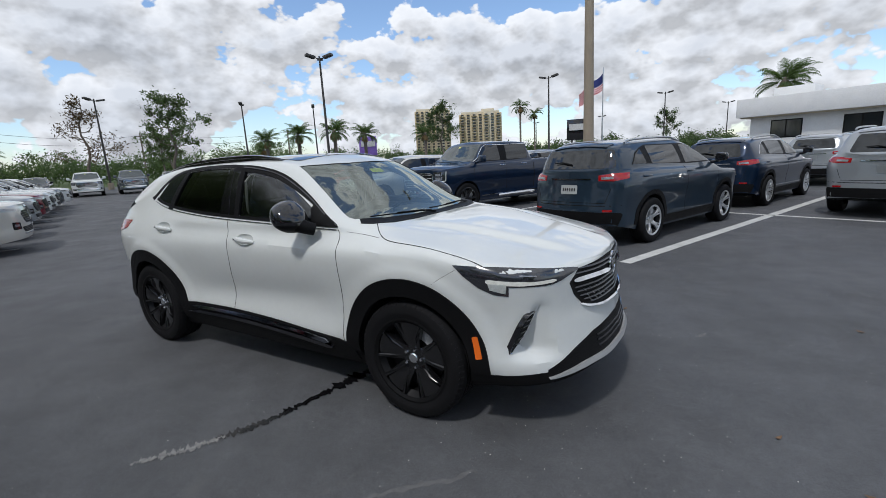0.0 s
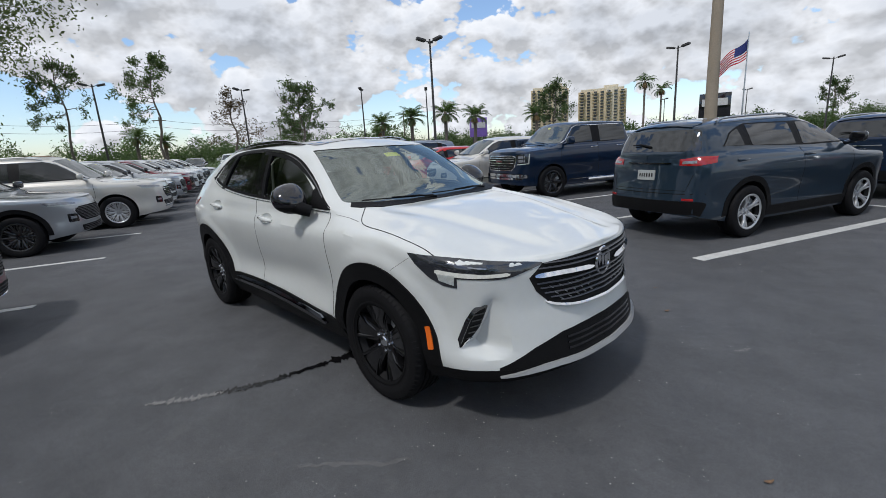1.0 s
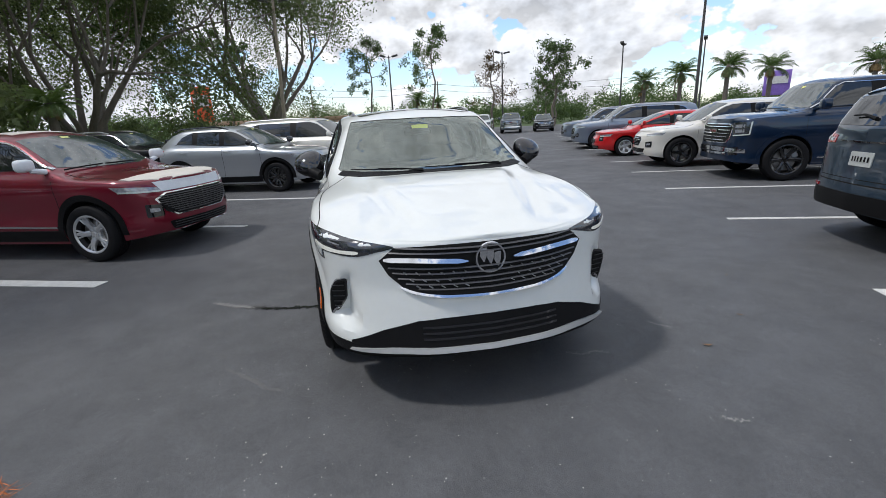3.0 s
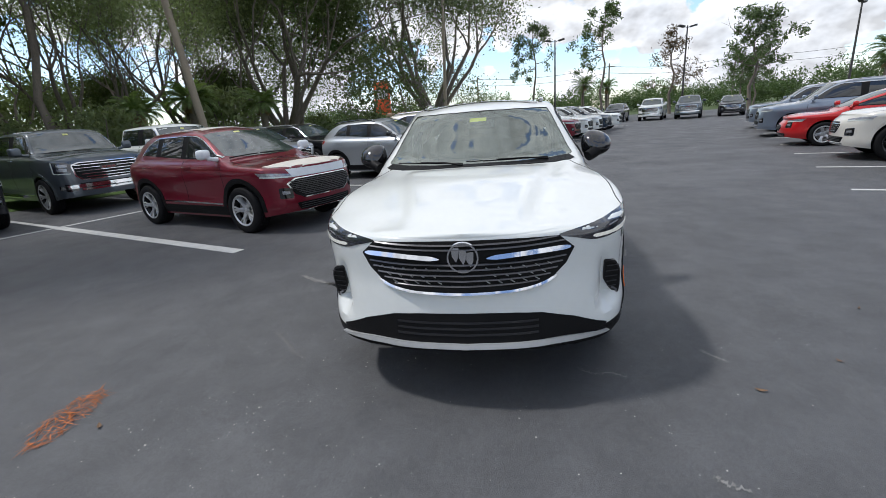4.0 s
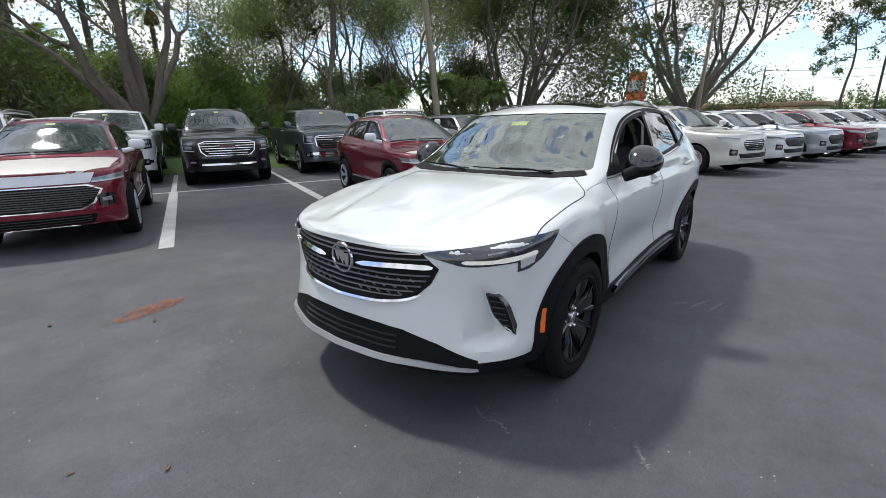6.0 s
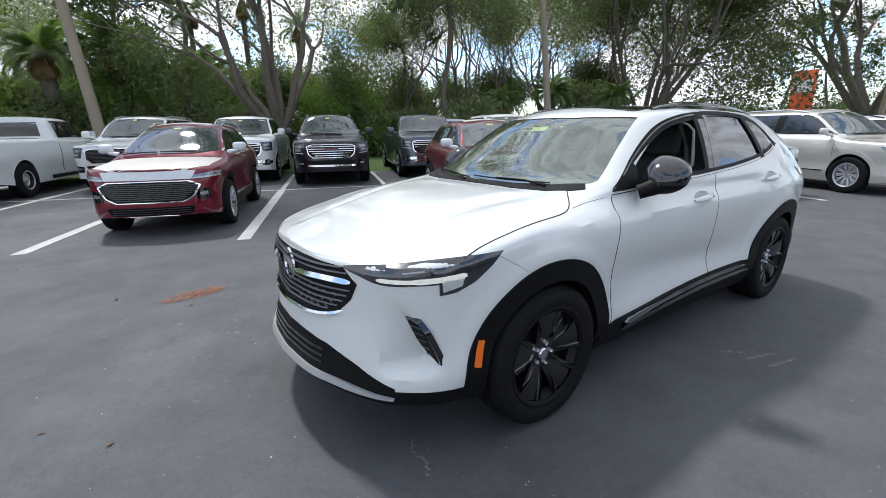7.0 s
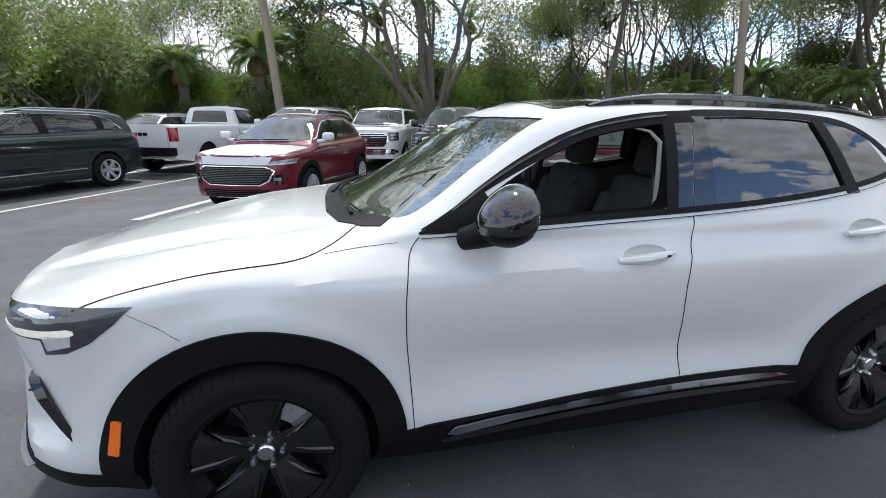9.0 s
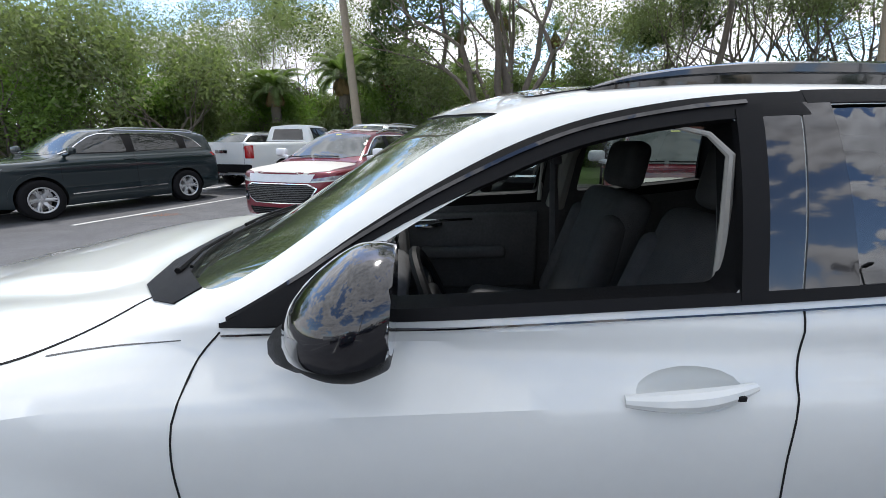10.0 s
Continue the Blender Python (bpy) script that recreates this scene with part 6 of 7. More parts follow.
# ---- the lot ----
def asphalt_mat():
    ma = bpy.data.materials.new("sealed_asphalt")
    ma.use_nodes = True
    nt = ma.node_tree
    N, L = nt.nodes.new, nt.links.new
    b = nt.nodes["Principled BSDF"]
    co = N("ShaderNodeTexCoord")

    def tex(scale, detail, rough=0.55):
        t = N("ShaderNodeTexNoise")
        t.inputs["Scale"].default_value, t.inputs["Detail"].default_value, t.inputs["Roughness"].default_value = scale, detail, rough
        L(co.outputs["Object"], t.inputs["Vector"])
        return t.outputs["Fac"]

    def rng(v, a, b_, c, d):
        r = N("ShaderNodeMapRange")
        for k, x in enumerate((a, b_, c, d)):
            r.inputs[k + 1].default_value = x
        L(v, r.inputs[0])
        return r.outputs[0]

    def mul(a, b_):
        m_ = N("ShaderNodeMath")
        m_.operation = "MULTIPLY"
        L(a, m_.inputs[0]), L(b_, m_.inputs[1])
        return m_.outputs[0]

    stain = rng(tex(0.45, 5), 0.3, 0.7, 0.84, 1.16)
    wear = rng(tex(3.2, 6, 0.65), 0.35, 0.72, 0.86, 1.20)
    grain = mul(rng(tex(380, 3, 0.7), 0.3, 0.7, 0.50, 1.50), rng(tex(95, 4, 0.8), 0.3, 0.7, 0.68, 1.32))
    val = mul(mul(mul(stain, wear), grain), rng(tex(24, 6, 0.75), 0.3, 0.7, 0.84, 1.16))
    scuff = rng(tex(1.4, 9, 0.75), 0.60, 0.72, 0.0, 0.45)
    sc = N("ShaderNodeVectorMath")
    sc.operation = "SCALE"
    sc.inputs[0].default_value = (0.077, 0.079, 0.084)
    L(val, sc.inputs["Scale"])
    mx = N("ShaderNodeMix")
    mx.data_type = "RGBA"
    mx.inputs[7].default_value = (0.13, 0.125, 0.12, 1)
    L(scuff, mx.inputs[0]), L(sc.outputs[0], mx.inputs[6])
    # sparse pale grit
    vo = N("ShaderNodeTexVoronoi")
    vo.inputs["Scale"].default_value = 16
    L(co.outputs["Object"], vo.inputs["Vector"])
    dots = mul(rng(vo.outputs["Distance"], 0.05, 0.085, 1.0, 0.0), rng(tex(2.1, 3), 0.52, 0.6, 0.0, 1.0))
    m2 = N("ShaderNodeMix")
    m2.data_type = "RGBA"
    m2.inputs[7].default_value = (0.40, 0.39, 0.37, 1)
    L(dots, m2.inputs[0]), L(mx.outputs[2], m2.inputs[6])
    L(m2.outputs[2], b.inputs["Base Color"])
    L(rng(tex(1.1, 5), 0.3, 0.7, 0.55, 0.80), b.inputs["Roughness"])
    bp = N("ShaderNodeBump")
    bp.inputs["Strength"].default_value, bp.inputs["Distance"].default_value = 0.7, 0.005
    L(tex(230, 4, 0.7), bp.inputs["Height"])
    L(bp.outputs[0], b.inputs["Normal"])
    return ma


ASPHALT = asphalt_mat()
GRASS = mat("grass_soil", (0.055, 0.085, 0.022), rough=0.95, vary=0.35, scale=0.8, bump=0.6, bump_scale=30)
LINE = mat("worn_white_line", (0.52, 0.52, 0.50), rough=0.75, vary=0.22, scale=5.0, bump=0.3, bump_scale=200)
CONCRETE = mat("lamp_pole_concrete", (0.31, 0.26, 0.195), rough=0.85, vary=0.12, scale=2.0, bump=0.2, bump_scale=60)
STEEL = mat("painted_pole_steel", (0.055, 0.052, 0.048), rough=0.5, vary=0.1, scale=4)
BARK = mat("grey_bark", (0.16, 0.135, 0.11), rough=0.95, vary=0.3, scale=5, bump=0.8, bump_scale=25, stretch=(1, 1, 0.25))
DRY = mat("dry_frond", (0.22, 0.15, 0.07), rough=0.95, vary=0.3, scale=4)


def leaf_mat(name, color, vary=0.35):
    ma = mat(name, color, rough=0.6, vary=0.15, scale=0.6, island=vary, spec=0.3)
    nt = ma.node_tree
    N, L = nt.nodes.new, nt.links.new
    b = nt.nodes["Principled BSDF"]
    tr, mx = N("ShaderNodeBsdfTranslucent"), N("ShaderNodeMixShader")
    tr.inputs[0].default_value = (color[0] * 1.6, color[1] * 1.9, color[2] * 0.9, 1)
    mx.inputs[0].default_value = 0.4
    out = [n for n in nt.nodes if n.type == "OUTPUT_MATERIAL"][0]
    L(b.outputs[0], mx.inputs[1]), L(tr.outputs[0], mx.inputs[2]), L(mx.outputs[0], out.inputs[0])
    return ma


OAK_LEAF = leaf_mat("oak_leaf", (0.090, 0.112, 0.052))
DARK_LEAF = leaf_mat("dark_oak_leaf", (0.085, 0.100, 0.052))
GREY_LEAF = leaf_mat("grey_green_leaf", (0.170, 0.195, 0.105))
BRIGHT_LEAF = leaf_mat("shrub_leaf", (0.140, 0.210, 0.055))
PALM_LEAF = leaf_mat("palm_leaf", (0.080, 0.112, 0.052))
PINE_LEAF = leaf_mat("pine_needle", (0.072, 0.100, 0.048))
RUST_LEAF = leaf_mat("rusty_leaf", (0.085, 0.055, 0.04))

# ground to the horizon, and the paved lot on it
bm = bmesh.new()
bmesh.ops.create_grid(bm, x_segments=2, y_segments=2, size=2400)
for v in bm.verts:
    v.co.z = -0.05
tagged(part("ground", bm, GRASS), "rough green ground reaching to the horizon", "ground", kind="structure")
bm = bmesh.new()
box(bm, (135, 88.2, 0.3), LOT @ Matrix.Translation((-6, 30.9, -0.15)))
tagged(part("pavement", bm, ASPHALT, smooth=0), "dark sealed asphalt parking lot with worn patches", "pavement", kind="structure")
bm = bmesh.new()
bmesh.ops.create_grid(bm, x_segments=90, y_segments=20, size=0.5)
for v in bm.verts:
    p = Vector((v.co.x * 90 - 8, v.co.y * 22 - 24.25, 0))
    p.z = 0.03 + 0.10 * noise.noise(p * 0.25) + 0.04 * min(1.0, max(0.0, -13.4 - p.y))
    v.co = LOT @ p
tagged(part("verge", bm, mat("lawn", (0.075, 0.13, 0.030), rough=0.95, vary=0.35, scale=1.5, bump=0.8, bump_scale=60)), "mown grass verge under the trees", "grass", kind="structure")


def stripe(s0, w0, s1, w1, width):
    a, b = Vector((s0, w0, 0)), Vector((s1, w1, 0))
    d = (b - a).normalized()
    nrm = Vector((-d.y, d.x, 0)) * width / 2
    n = max(2, int((b - a).length / 0.12))
    bm = bmesh.new()
    L, R = [], []
    for k in range(n + 1):
        p = a + (b - a) * k / n
        j = [0.006 * noise.noise(Vector((p.x * 9, p.y * 9, q))) for q in (1.0, 5.0)]
        e = 0.02 * noise.noise(p * 7) if k in (0, n) else 0
        L.append(p + nrm * (1 + j[0] / width * 2) + d * e), R.append(p - nrm * (1 + j[1] / width * 2) + d * e)
    lo = [bm.verts.new(LOT @ (p + Vector((0, 0, 0.0005)))) for p in L + R[::-1]]
    hi = [bm.verts.new(LOT @ (p + Vector((0, 0, 0.005)))) for p in L + R[::-1]]
    m_ = len(lo)
    for k in range(n):
        bm.faces.new((hi[k], hi[k + 1], hi[m_ - 2 - k], hi[m_ - 1 - k]))
    for k in range(m_):
        bm.faces.new((lo[k], lo[(k + 1) % m_], hi[(k + 1) % m_], hi[k]))
    ob = part("parking_line", bm, LINE, smooth=0)
    return tagged(ob, "worn white painted parking bay line on asphalt", "line", "parking bay lines", "structure")


for k in range(-3, 14):
    s = 0.53 - 2.68 * k
    stripe(s, 3.82, s + 0.05, 9.15 if k != 0 else 14.5, 0.16 if k == 0 else 0.10)
    if k and k > -3:
        stripe(s, 9.25, s + 0.04, 14.6, 0.10)
for k in range(-13, 5):
    s = 0.56 + 2.63 * k
    wide = 0.17 if k in (0, 1, 2) else 0.11
    stripe(s, -3.33, s, -8.72, wide)
    stripe(s, -8.86, s, -13.0, 0.11)
stripe(-33, -8.79, 13.5, -8.79, 0.10)
stripe(-34, 9.2, 8.0, 9.2, 0.10)


def lamp_post(x, y, h, heads=2, r=0.075, material=None, lean=(0, 0), turn=0.0):
    """A parking lot light: base, tapered pole, arms and shoebox heads."""
    post = thing("street_lamp", "tall parking lot lamp post with box heads", "lamp", Matrix.Translation((x, y, 0)), "lot lamps")
    material = material or STEEL
    tip = Vector((lean[0], lean[1], h))
    bm = bmesh.new()
    tube(bm, [tip * (k / 6) for k in range(7)], [r * (1 - 0.45 * k / 6) for k in range(7)], 12)
    part("pole", bm, material, post)
    bm = bmesh.new()
    revolve(bm, [(0, 0.75), (0.28, 0.75), (0.30, 0.70), (0.30, 0.0)], 20, "z")
    part("base", bm, CONCRETE, post)
    for k in range(heads):
        a = turn + 2 * math.pi * k / max(heads, 2)
        d = Vector((math.cos(a), math.sin(a), 0))
        bm = bmesh.new()
        tube(bm, [tip - Vector((0, 0, 0.25)), tip + d * 0.45 - Vector((0, 0, 0.1))], 0.035, 8)
        arm = part("arm", bm, material, post)
        bm = bmesh.new()
        box(bm, (0.75, 0.42, 0.20), Matrix.Translation(tip + d * 0.78 - Vector((0, 0, 0.06))) @ Matrix.Rotation(a, 4, "Z") @ Matrix.Rotation(radians(-12), 4, "Y"), 0.03)
        part("head", bm, STEEL, post)
    return post


for x, y, h, n, a in ((-24.4, 24.4, 9.9, 3, 2.3), (-55.3, 21.0, 9.8, 2, 1.9), (-50.2, 35.4, 9.8, 2, 2.4), (-46.9, 44.6, 9.8, 2, 2.4), (-13.4, 48.0, 9.8, 2, 2.9), (-4.2, 77.6, 9.8, 2, 3.0), (4.8, 109, 9.8, 2, 3.1), (-56.5, 6.2, 9.8, 2, 1.4), (-22, 118, 9.8, 2, 2.6), (-40, 120, 9.8, 2, 2.6)):
    lamp_post(x, y, h, n, 0.13, None, (0, 0), a)
lamp_post(-36.2, -5.3, 11.2, 2, 0.17, CONCRETE, (0.3, 0.5), 1.4)
lamp_post(-1.9, 17.6, 14.0, 2, 0.24, CONCRETE, (-0.1, 0.05), 0.3)
lamp_post(-15.1, -13.5, 13.0, 2, 0.19, CONCRETE, (0.7, -0.9), 0.5)
lamp_post(3.25, -18.3, 13.0, 2, 0.20, CONCRETE, (0.95, -0.1), 0.5)


# ---- trees ----
def leaves(points, size, per, spread, rng, flat=0.0, long=1.0):
    """Small leaf blades scattered round points: two triangles each. Returns a mesh."""
    P = np.repeat(np.asarray(points), per, 0)
    n = len(P)
    P = P + rng.normal(0, 1, (n, 3)) * spread
    d = rng.normal(0, 1, (n, 3))
    d[:, 2] *= 1 - flat
    d /= np.linalg.norm(d, axis=1)[:, None] + 1e-9
    u = np.cross(d, rng.normal(0, 1, (n, 3)))
    u /= np.linalg.norm(u, axis=1)[:, None] + 1e-9
    s = size * rng.uniform(0.6, 1.35, (n, 1))
    V = np.stack([P - d * s * long, P + u * s * 0.42, P + d * s * long, P - u * s * 0.42], 1).reshape(-1, 3)
    me = bpy.data.meshes.new("crown")
    me.vertices.add(4 * n), me.loops.add(4 * n), me.polygons.add(n)
    me.vertices.foreach_set("co", V.ravel().astype(np.float32))
    me.loops.foreach_set("vertex_index", np.arange(4 * n, dtype=np.int32))
    me.polygons.foreach_set("loop_start", np.arange(0, 4 * n, 4, dtype=np.int32))
    me.update(calc_edges=True)
    return me


def grow(bm, p, d, length, r, depth, rng, tips, wide=0.55, up=0.15, keep=0.72, sides=6):
    """A limb that bends, tapers and forks; the ends of its twigs are gathered in tips."""
    pts, rad = [p.copy()], [r]
    q, dd = p.copy(), d.copy()
    n = 4
    for k in range(n):
        dd = (dd + Vector(rng.normal(0, 0.16, 3)) + Vector((0, 0, up * 0.25))).normalized()
        q = q + dd * length / n
        pts.append(q.copy()), rad.append(r * (1 - 0.40 * (k + 1) / n))
        if depth <= 2 and k >= 1:
            tips.append(tuple(q))
    tube(bm, pts, rad, max(3, sides), cap=False)
    if depth == 0:
        tips.append(tuple(q))
        return
    for k in range(3 if depth > 2 and rng.random() < 0.5 else 2):
        ax = Vector(rng.normal(0, 1, 3))
        ax = (ax - dd * ax.dot(dd)).normalized()
        nd = (dd + ax * wide * rng.uniform(0.7, 1.3) + Vector((0, 0, up * rng.uniform(0, 1)))).normalized()
        grow(bm, q - dd * length * 0.04, nd, length * keep * rng.uniform(0.8, 1.15), rad[-1] * rng.uniform(0.62, 0.85), depth - 1, rng, tips, wide, up, keep, sides - 1)


def oak(seed, label, stems=4, trunk_h=2.0, trunk_r=0.45, limb=4.2, depth=5, wide=0.6, up=0.1, leaf=0.11, per=6, spread=0.42, material=None, lean=0.75, keep=0.74, limb_r=0.52):
    """A broad tree: short bole, spreading limbs, and a crown of many small leaves."""
    rng = np.random.default_rng(seed)
    tree = thing("tree", label, "tree")
    bm, tips = bmesh.new(), []
    tube(bm, [(0, 0, -0.3), (0.03, 0, 0.3), (0, 0.02, trunk_h * 0.6), (0.0, 0.0, trunk_h)], [trunk_r * 1.5, trunk_r * 1.1, trunk_r * 0.95, trunk_r], 12)
    for k in range(stems):
        a = 2 * math.pi * (k + rng.uniform(-0.25, 0.25)) / stems
        d = Vector((math.cos(a) * lean, math.sin(a) * lean, 1.0)).normalized()
        grow(bm, Vector((0.3 * trunk_r * math.cos(a), 0.3 * trunk_r * math.sin(a), trunk_h * 0.82)), d, limb * rng.uniform(0.85, 1.2), trunk_r * limb_r * rng.uniform(0.8, 1.2), depth, rng, tips, wide, up, keep)
    part("trunk", bm, BARK, tree, smooth=60)
    link_mesh("crown", leaves(tips, leaf, per, spread, rng), material or OAK_LEAF, tree, smooth=0)
    return tree


def pine(seed, label, h=13.0, r=0.19, first=0.55, n=15, leaf=0.13, per=9, reach=2.6, material=None, bare=0.0):
    """A tall slash pine: bare bole, a few crooked branches, tufts at their ends."""
    rng = np.random.default_rng(seed)
    tree = thing("pine_tree", label, "tree")
    bm, tips = bmesh.new(), []
    line = [Vector((0.25 * math.sin(1.3 * k + seed), 0.25 * math.cos(1.7 * k), h * k / 8)) * (1 if k else 0) + Vector((0, 0, 0.0)) for k in range(9)]
    line[0] = Vector((0, 0, -0.3))
    tube(bm, line, [r * (1 - 0.8 * k / 8) for k in range(9)], 9)
    for k in range(n):
        f = first + (1 - first) * (k + rng.random()) / n
        i = min(7, int(f * 8))
        p = line[i].lerp(line[i + 1], f * 8 - i)
        a = rng.uniform(0, 2 * math.pi)
        out = reach * (1.15 - 0.75 * (f - first) / (1 - first)) * rng.uniform(0.5, 1.2)
        d = Vector((math.cos(a), math.sin(a), rng.uniform(-0.05, 0.55))).normalized()
        grow(bm, p, d, out * 0.6, r * 0.28, 2, rng, tips, 0.7, 0.12, 0.62, 5)
    part("trunk", bm, BARK, tree, smooth=60)
    T = np.array(tips)
    T = T[rng.random(len(T)) > bare]
    link_mesh("crown", leaves(T, leaf, per, 0.26, rng, 0.0, 1.5), material or PINE_LEAF, tree, smooth=0)
    return tree


def palm(seed, label, h=6.0, r=0.20, fronds=34, length=2.4, droop=0.9, skirt=0.25, leaf=None):
    """A feather palm: ringed trunk and arching fronds made of leaflets."""
    rng = np.random.default_rng(seed)
    tree = thing("palm_tree", label, "palm")
    bm = bmesh.new()
    prof = [(r * 1.25, -0.2)] + [(r * (1 + (0.08 if k % 2 else -0.03)), h * k / 26) for k in range(27)] + [(r * 1.5, h + 0.2), (0.02, h + 0.7)]
    revolve(bm, prof, 12, "z")
    part("trunk", bm, BARK, tree, smooth=60)
    for dead in (False, True):
        V, F = [], []
        for k in range(fronds if not dead else int(fronds * skirt)):
            a = 2 * math.pi * rng.random()
            e = rng.uniform(-0.25, 1.25) if not dead else rng.uniform(-1.1, -0.6)
            ln = length * rng.uniform(0.8, 1.1) * (0.5 if dead else 1.0)
            p = Vector((0.08 * math.cos(a), 0.08 * math.sin(a), h + 0.35))
            side = Vector((-math.sin(a), math.cos(a), 0))
            segs = 16
            for j in range(segs):
                t = j / segs
                ee = e - droop * t * t * 1.6
                d = Vector((math.cos(a) * math.cos(ee), math.sin(a) * math.cos(ee), math.sin(ee)))
                q = p + d * ln / segs
                b0 = len(V)
                V += [tuple(p + side * 0.02), tuple(q), tuple(p - side * 0.02)]
                F.append((b0, b0 + 1, b0 + 2))
                if t > 0.12:
                    lw = 0.62 * length / 2.4 * math.sin(math.pi * min(1, 0.12 + 0.88 * t)) ** 0.6 * rng.uniform(0.85, 1.1)
                    nrm = side.cross(d)
                    for s in (1, -1):
                        for half in (0.0, 0.5):
                            pp = p.lerp(q, half)
                            tipp = pp + (side * s * 0.85 + d * 0.55 + nrm * 0.22 - Vector((0, 0, 0.18 + (0.5 if dead else 0)))).normalized() * lw
                            b0 = len(V)
                            V += [tuple(pp), tuple(pp + d * 0.055), tuple(tipp)]
                            F.append((b0, b0 + 1, b0 + 2))
                p = q
        if F:
            me = bpy.data.meshes.new("crown")
            me.from_pydata(V, [], F)
            link_mesh("dead_fronds" if dead else "crown", me, DRY if dead else leaf or PALM_LEAF, tree, smooth=0)
    return tree


def bush(seed, label, r=1.6, h=1.8, n=260, leaf=0.082, per=22, material=None):
    """A shrub: thin stems and an uneven mass of leaves with gaps."""
    rng = np.random.default_rng(seed)
    tree = thing("shrub", label, "shrub")
    bm = bmesh.new()
    for k in range(7):
        a, q = rng.uniform(0, 2 * math.pi), rng.uniform(0.3, 0.8)
        tube(bm, [(0.1 * math.cos(a), 0.1 * math.sin(a), -0.1), (q * r * 0.5 * math.cos(a), q * r * 0.5 * math.sin(a), h * 0.5), (q * r * math.cos(a), q * r * math.sin(a), h * 0.9)], [0.05, 0.035, 0.015], 5)
    part("stem", bm, BARK, tree, smooth=60)
    T = []
    for k in range(n):
        a, f, z = rng.uniform(0, 2 * math.pi), rng.random() ** 0.5, rng.random() ** 0.8
        lump = 1 + 0.25 * math.sin(3 * a + seed) + 0.2 * math.sin(5 * a + 2 * z * 3)
        rr = r * f * lump * (1 - 0.55 * z * z)
        T.append((rr * math.cos(a), rr * math.sin(a), h * z * (0.8 + 0.2 * lump)))
    link_mesh("crown", leaves(T, leaf, per, 0.16, rng), material or BRIGHT_LEAF, tree, smooth=0)
    return tree


def plant(tree, places):
    """Stands a tree at (x, y, turn, scale) places; the first is the tree itself."""
    for k, (x, y, a, sc) in enumerate(places):
        o = tree if k == 0 else copy_thing(tree, Matrix())
        o.matrix_world = Matrix.Translation((x, y, 0)) @ Matrix.Rotation(a, 4, "Z") @ Matrix.Diagonal((sc, sc, sc, 1))


plant(oak(11, "large spreading live oak with many grey limbs", 9, 1.6, 0.50, 4.4, 5, 0.55, 0.10, 0.10, 8, 0.50, DARK_LEAF, limb_r=0.36), [(-3.1, -19.2, 0.4, 1.0)])
plant(oak(12, "tall many-stemmed oak with a dense rounded crown", 9, 1.2, 0.5, 4.5, 5, 0.60, 0.09, 0.10, 26, 0.78, DARK_LEAF, lean=0.64, limb_r=0.34), [(-26.9, -15.6, 0.0, 1.15), (-47.2, -8.0, 2.0, 1.7)])
plant(oak(13, "broadleaf tree in the woods behind the lot", 5, 2.2, 0.24, 3.2, 5, 0.55, 0.25, 0.08, 6, 0.5, GREY_LEAF, lean=0.5, limb_r=0.40), [(*(LOT @ Vector(p)).xy, a, sc) for p, a, sc in (((-6, -24, 0), 0.3, 1.0), ((-2.5, -25.5, 0), 1.2, 1.0), ((-13, -27, 0), 4.0, 1.1), ((21, -23, 0), 0.9, 0.85), ((27, -18, 0), 4.4, 0.78), ((-9, -33, 0), 0.1, 1.25), ((-8.6, -23.8, 0), 2.2, 0.95), ((-12.4, -25.0, 0), 5.2, 1.05), ((-24, -34, 0), 1.7, 1.25), ((24, -31, 0), 3.6, 1.0), ((24.5, -15.5, 0), 0.4, 0.7), ((30, -11, 0), 1.4, 0.75), ((32, -4, 0), 2.6, 0.9), ((36, -14, 0), 3.7, 0.9))])
plant(oak(14, "slim grey-green tree in the woods", 4, 2.2, 0.16, 2.8, 5, 0.45, 0.35, 0.07, 9, 0.45, GREY_LEAF, 0.4, limb_r=0.45), [(*(LOT @ Vector(p)).xy, a, sc) for p, a, sc in (((-1.5, -26, 0), 0.5, 1.0), ((-4.2, -24, 0), 1.9, 0.9), ((18, -26, 0), 0.2, 1.0), ((-9.5, -25, 0), 3.1, 1.0), ((-16, -30, 0), 4.1, 1.1), ((24, -26, 0), 1.1, 1.1), ((27, -13, 0), 0.3, 0.7), ((31, -7.5, 0), 1.9, 0.75), ((21.5, -17.5, 0), 2.8, 0.7))])
plant(pine(21, "tall thin pine with sparse crown", 13.5, reach=3.4, per=16, leaf=0.15, bare=0.60), [(-64.0, 13.4, 0, 1.05), (-62.0, 4.0, 1.7, 0.92), (*(LOT @ Vector((8.5, -22.5, 0))).xy, 2.4, 0.95), (*(LOT @ Vector((-4.5, -21.5, 0))).xy, 0.9, 1.0), (*(LOT @ Vector((14, -30, 0))).xy, 3.9, 1.15), (*(LOT @ Vector((-22, -26, 0))).xy, 5.1, 1.1), (-58.0, -14.0, 4.0, 0.95), (-66, -20, 1.0, 1.0)])
plant(pine(22, "spreading pine with open crown", 10.0, 0.22, 0.42, 22, 0.15, 16, 4.2, None, 0.60), [(-54.5, 28.2, 0, 1.02), (-60.0, 29.5, 2.0, 0.62), (-8.0, 128, 1.0, 1.0), (-36, 62, 2.2, 0.95), (-70, 36, 3.0, 0.7)])
plant(pine(23, "half-bare tree with rust-brown leaves", 9.5, 0.20, 0.3, 20, 0.12, 5, 3.6, RUST_LEAF, 0.4), [(-60.0, 21.2, 0, 1.05)])
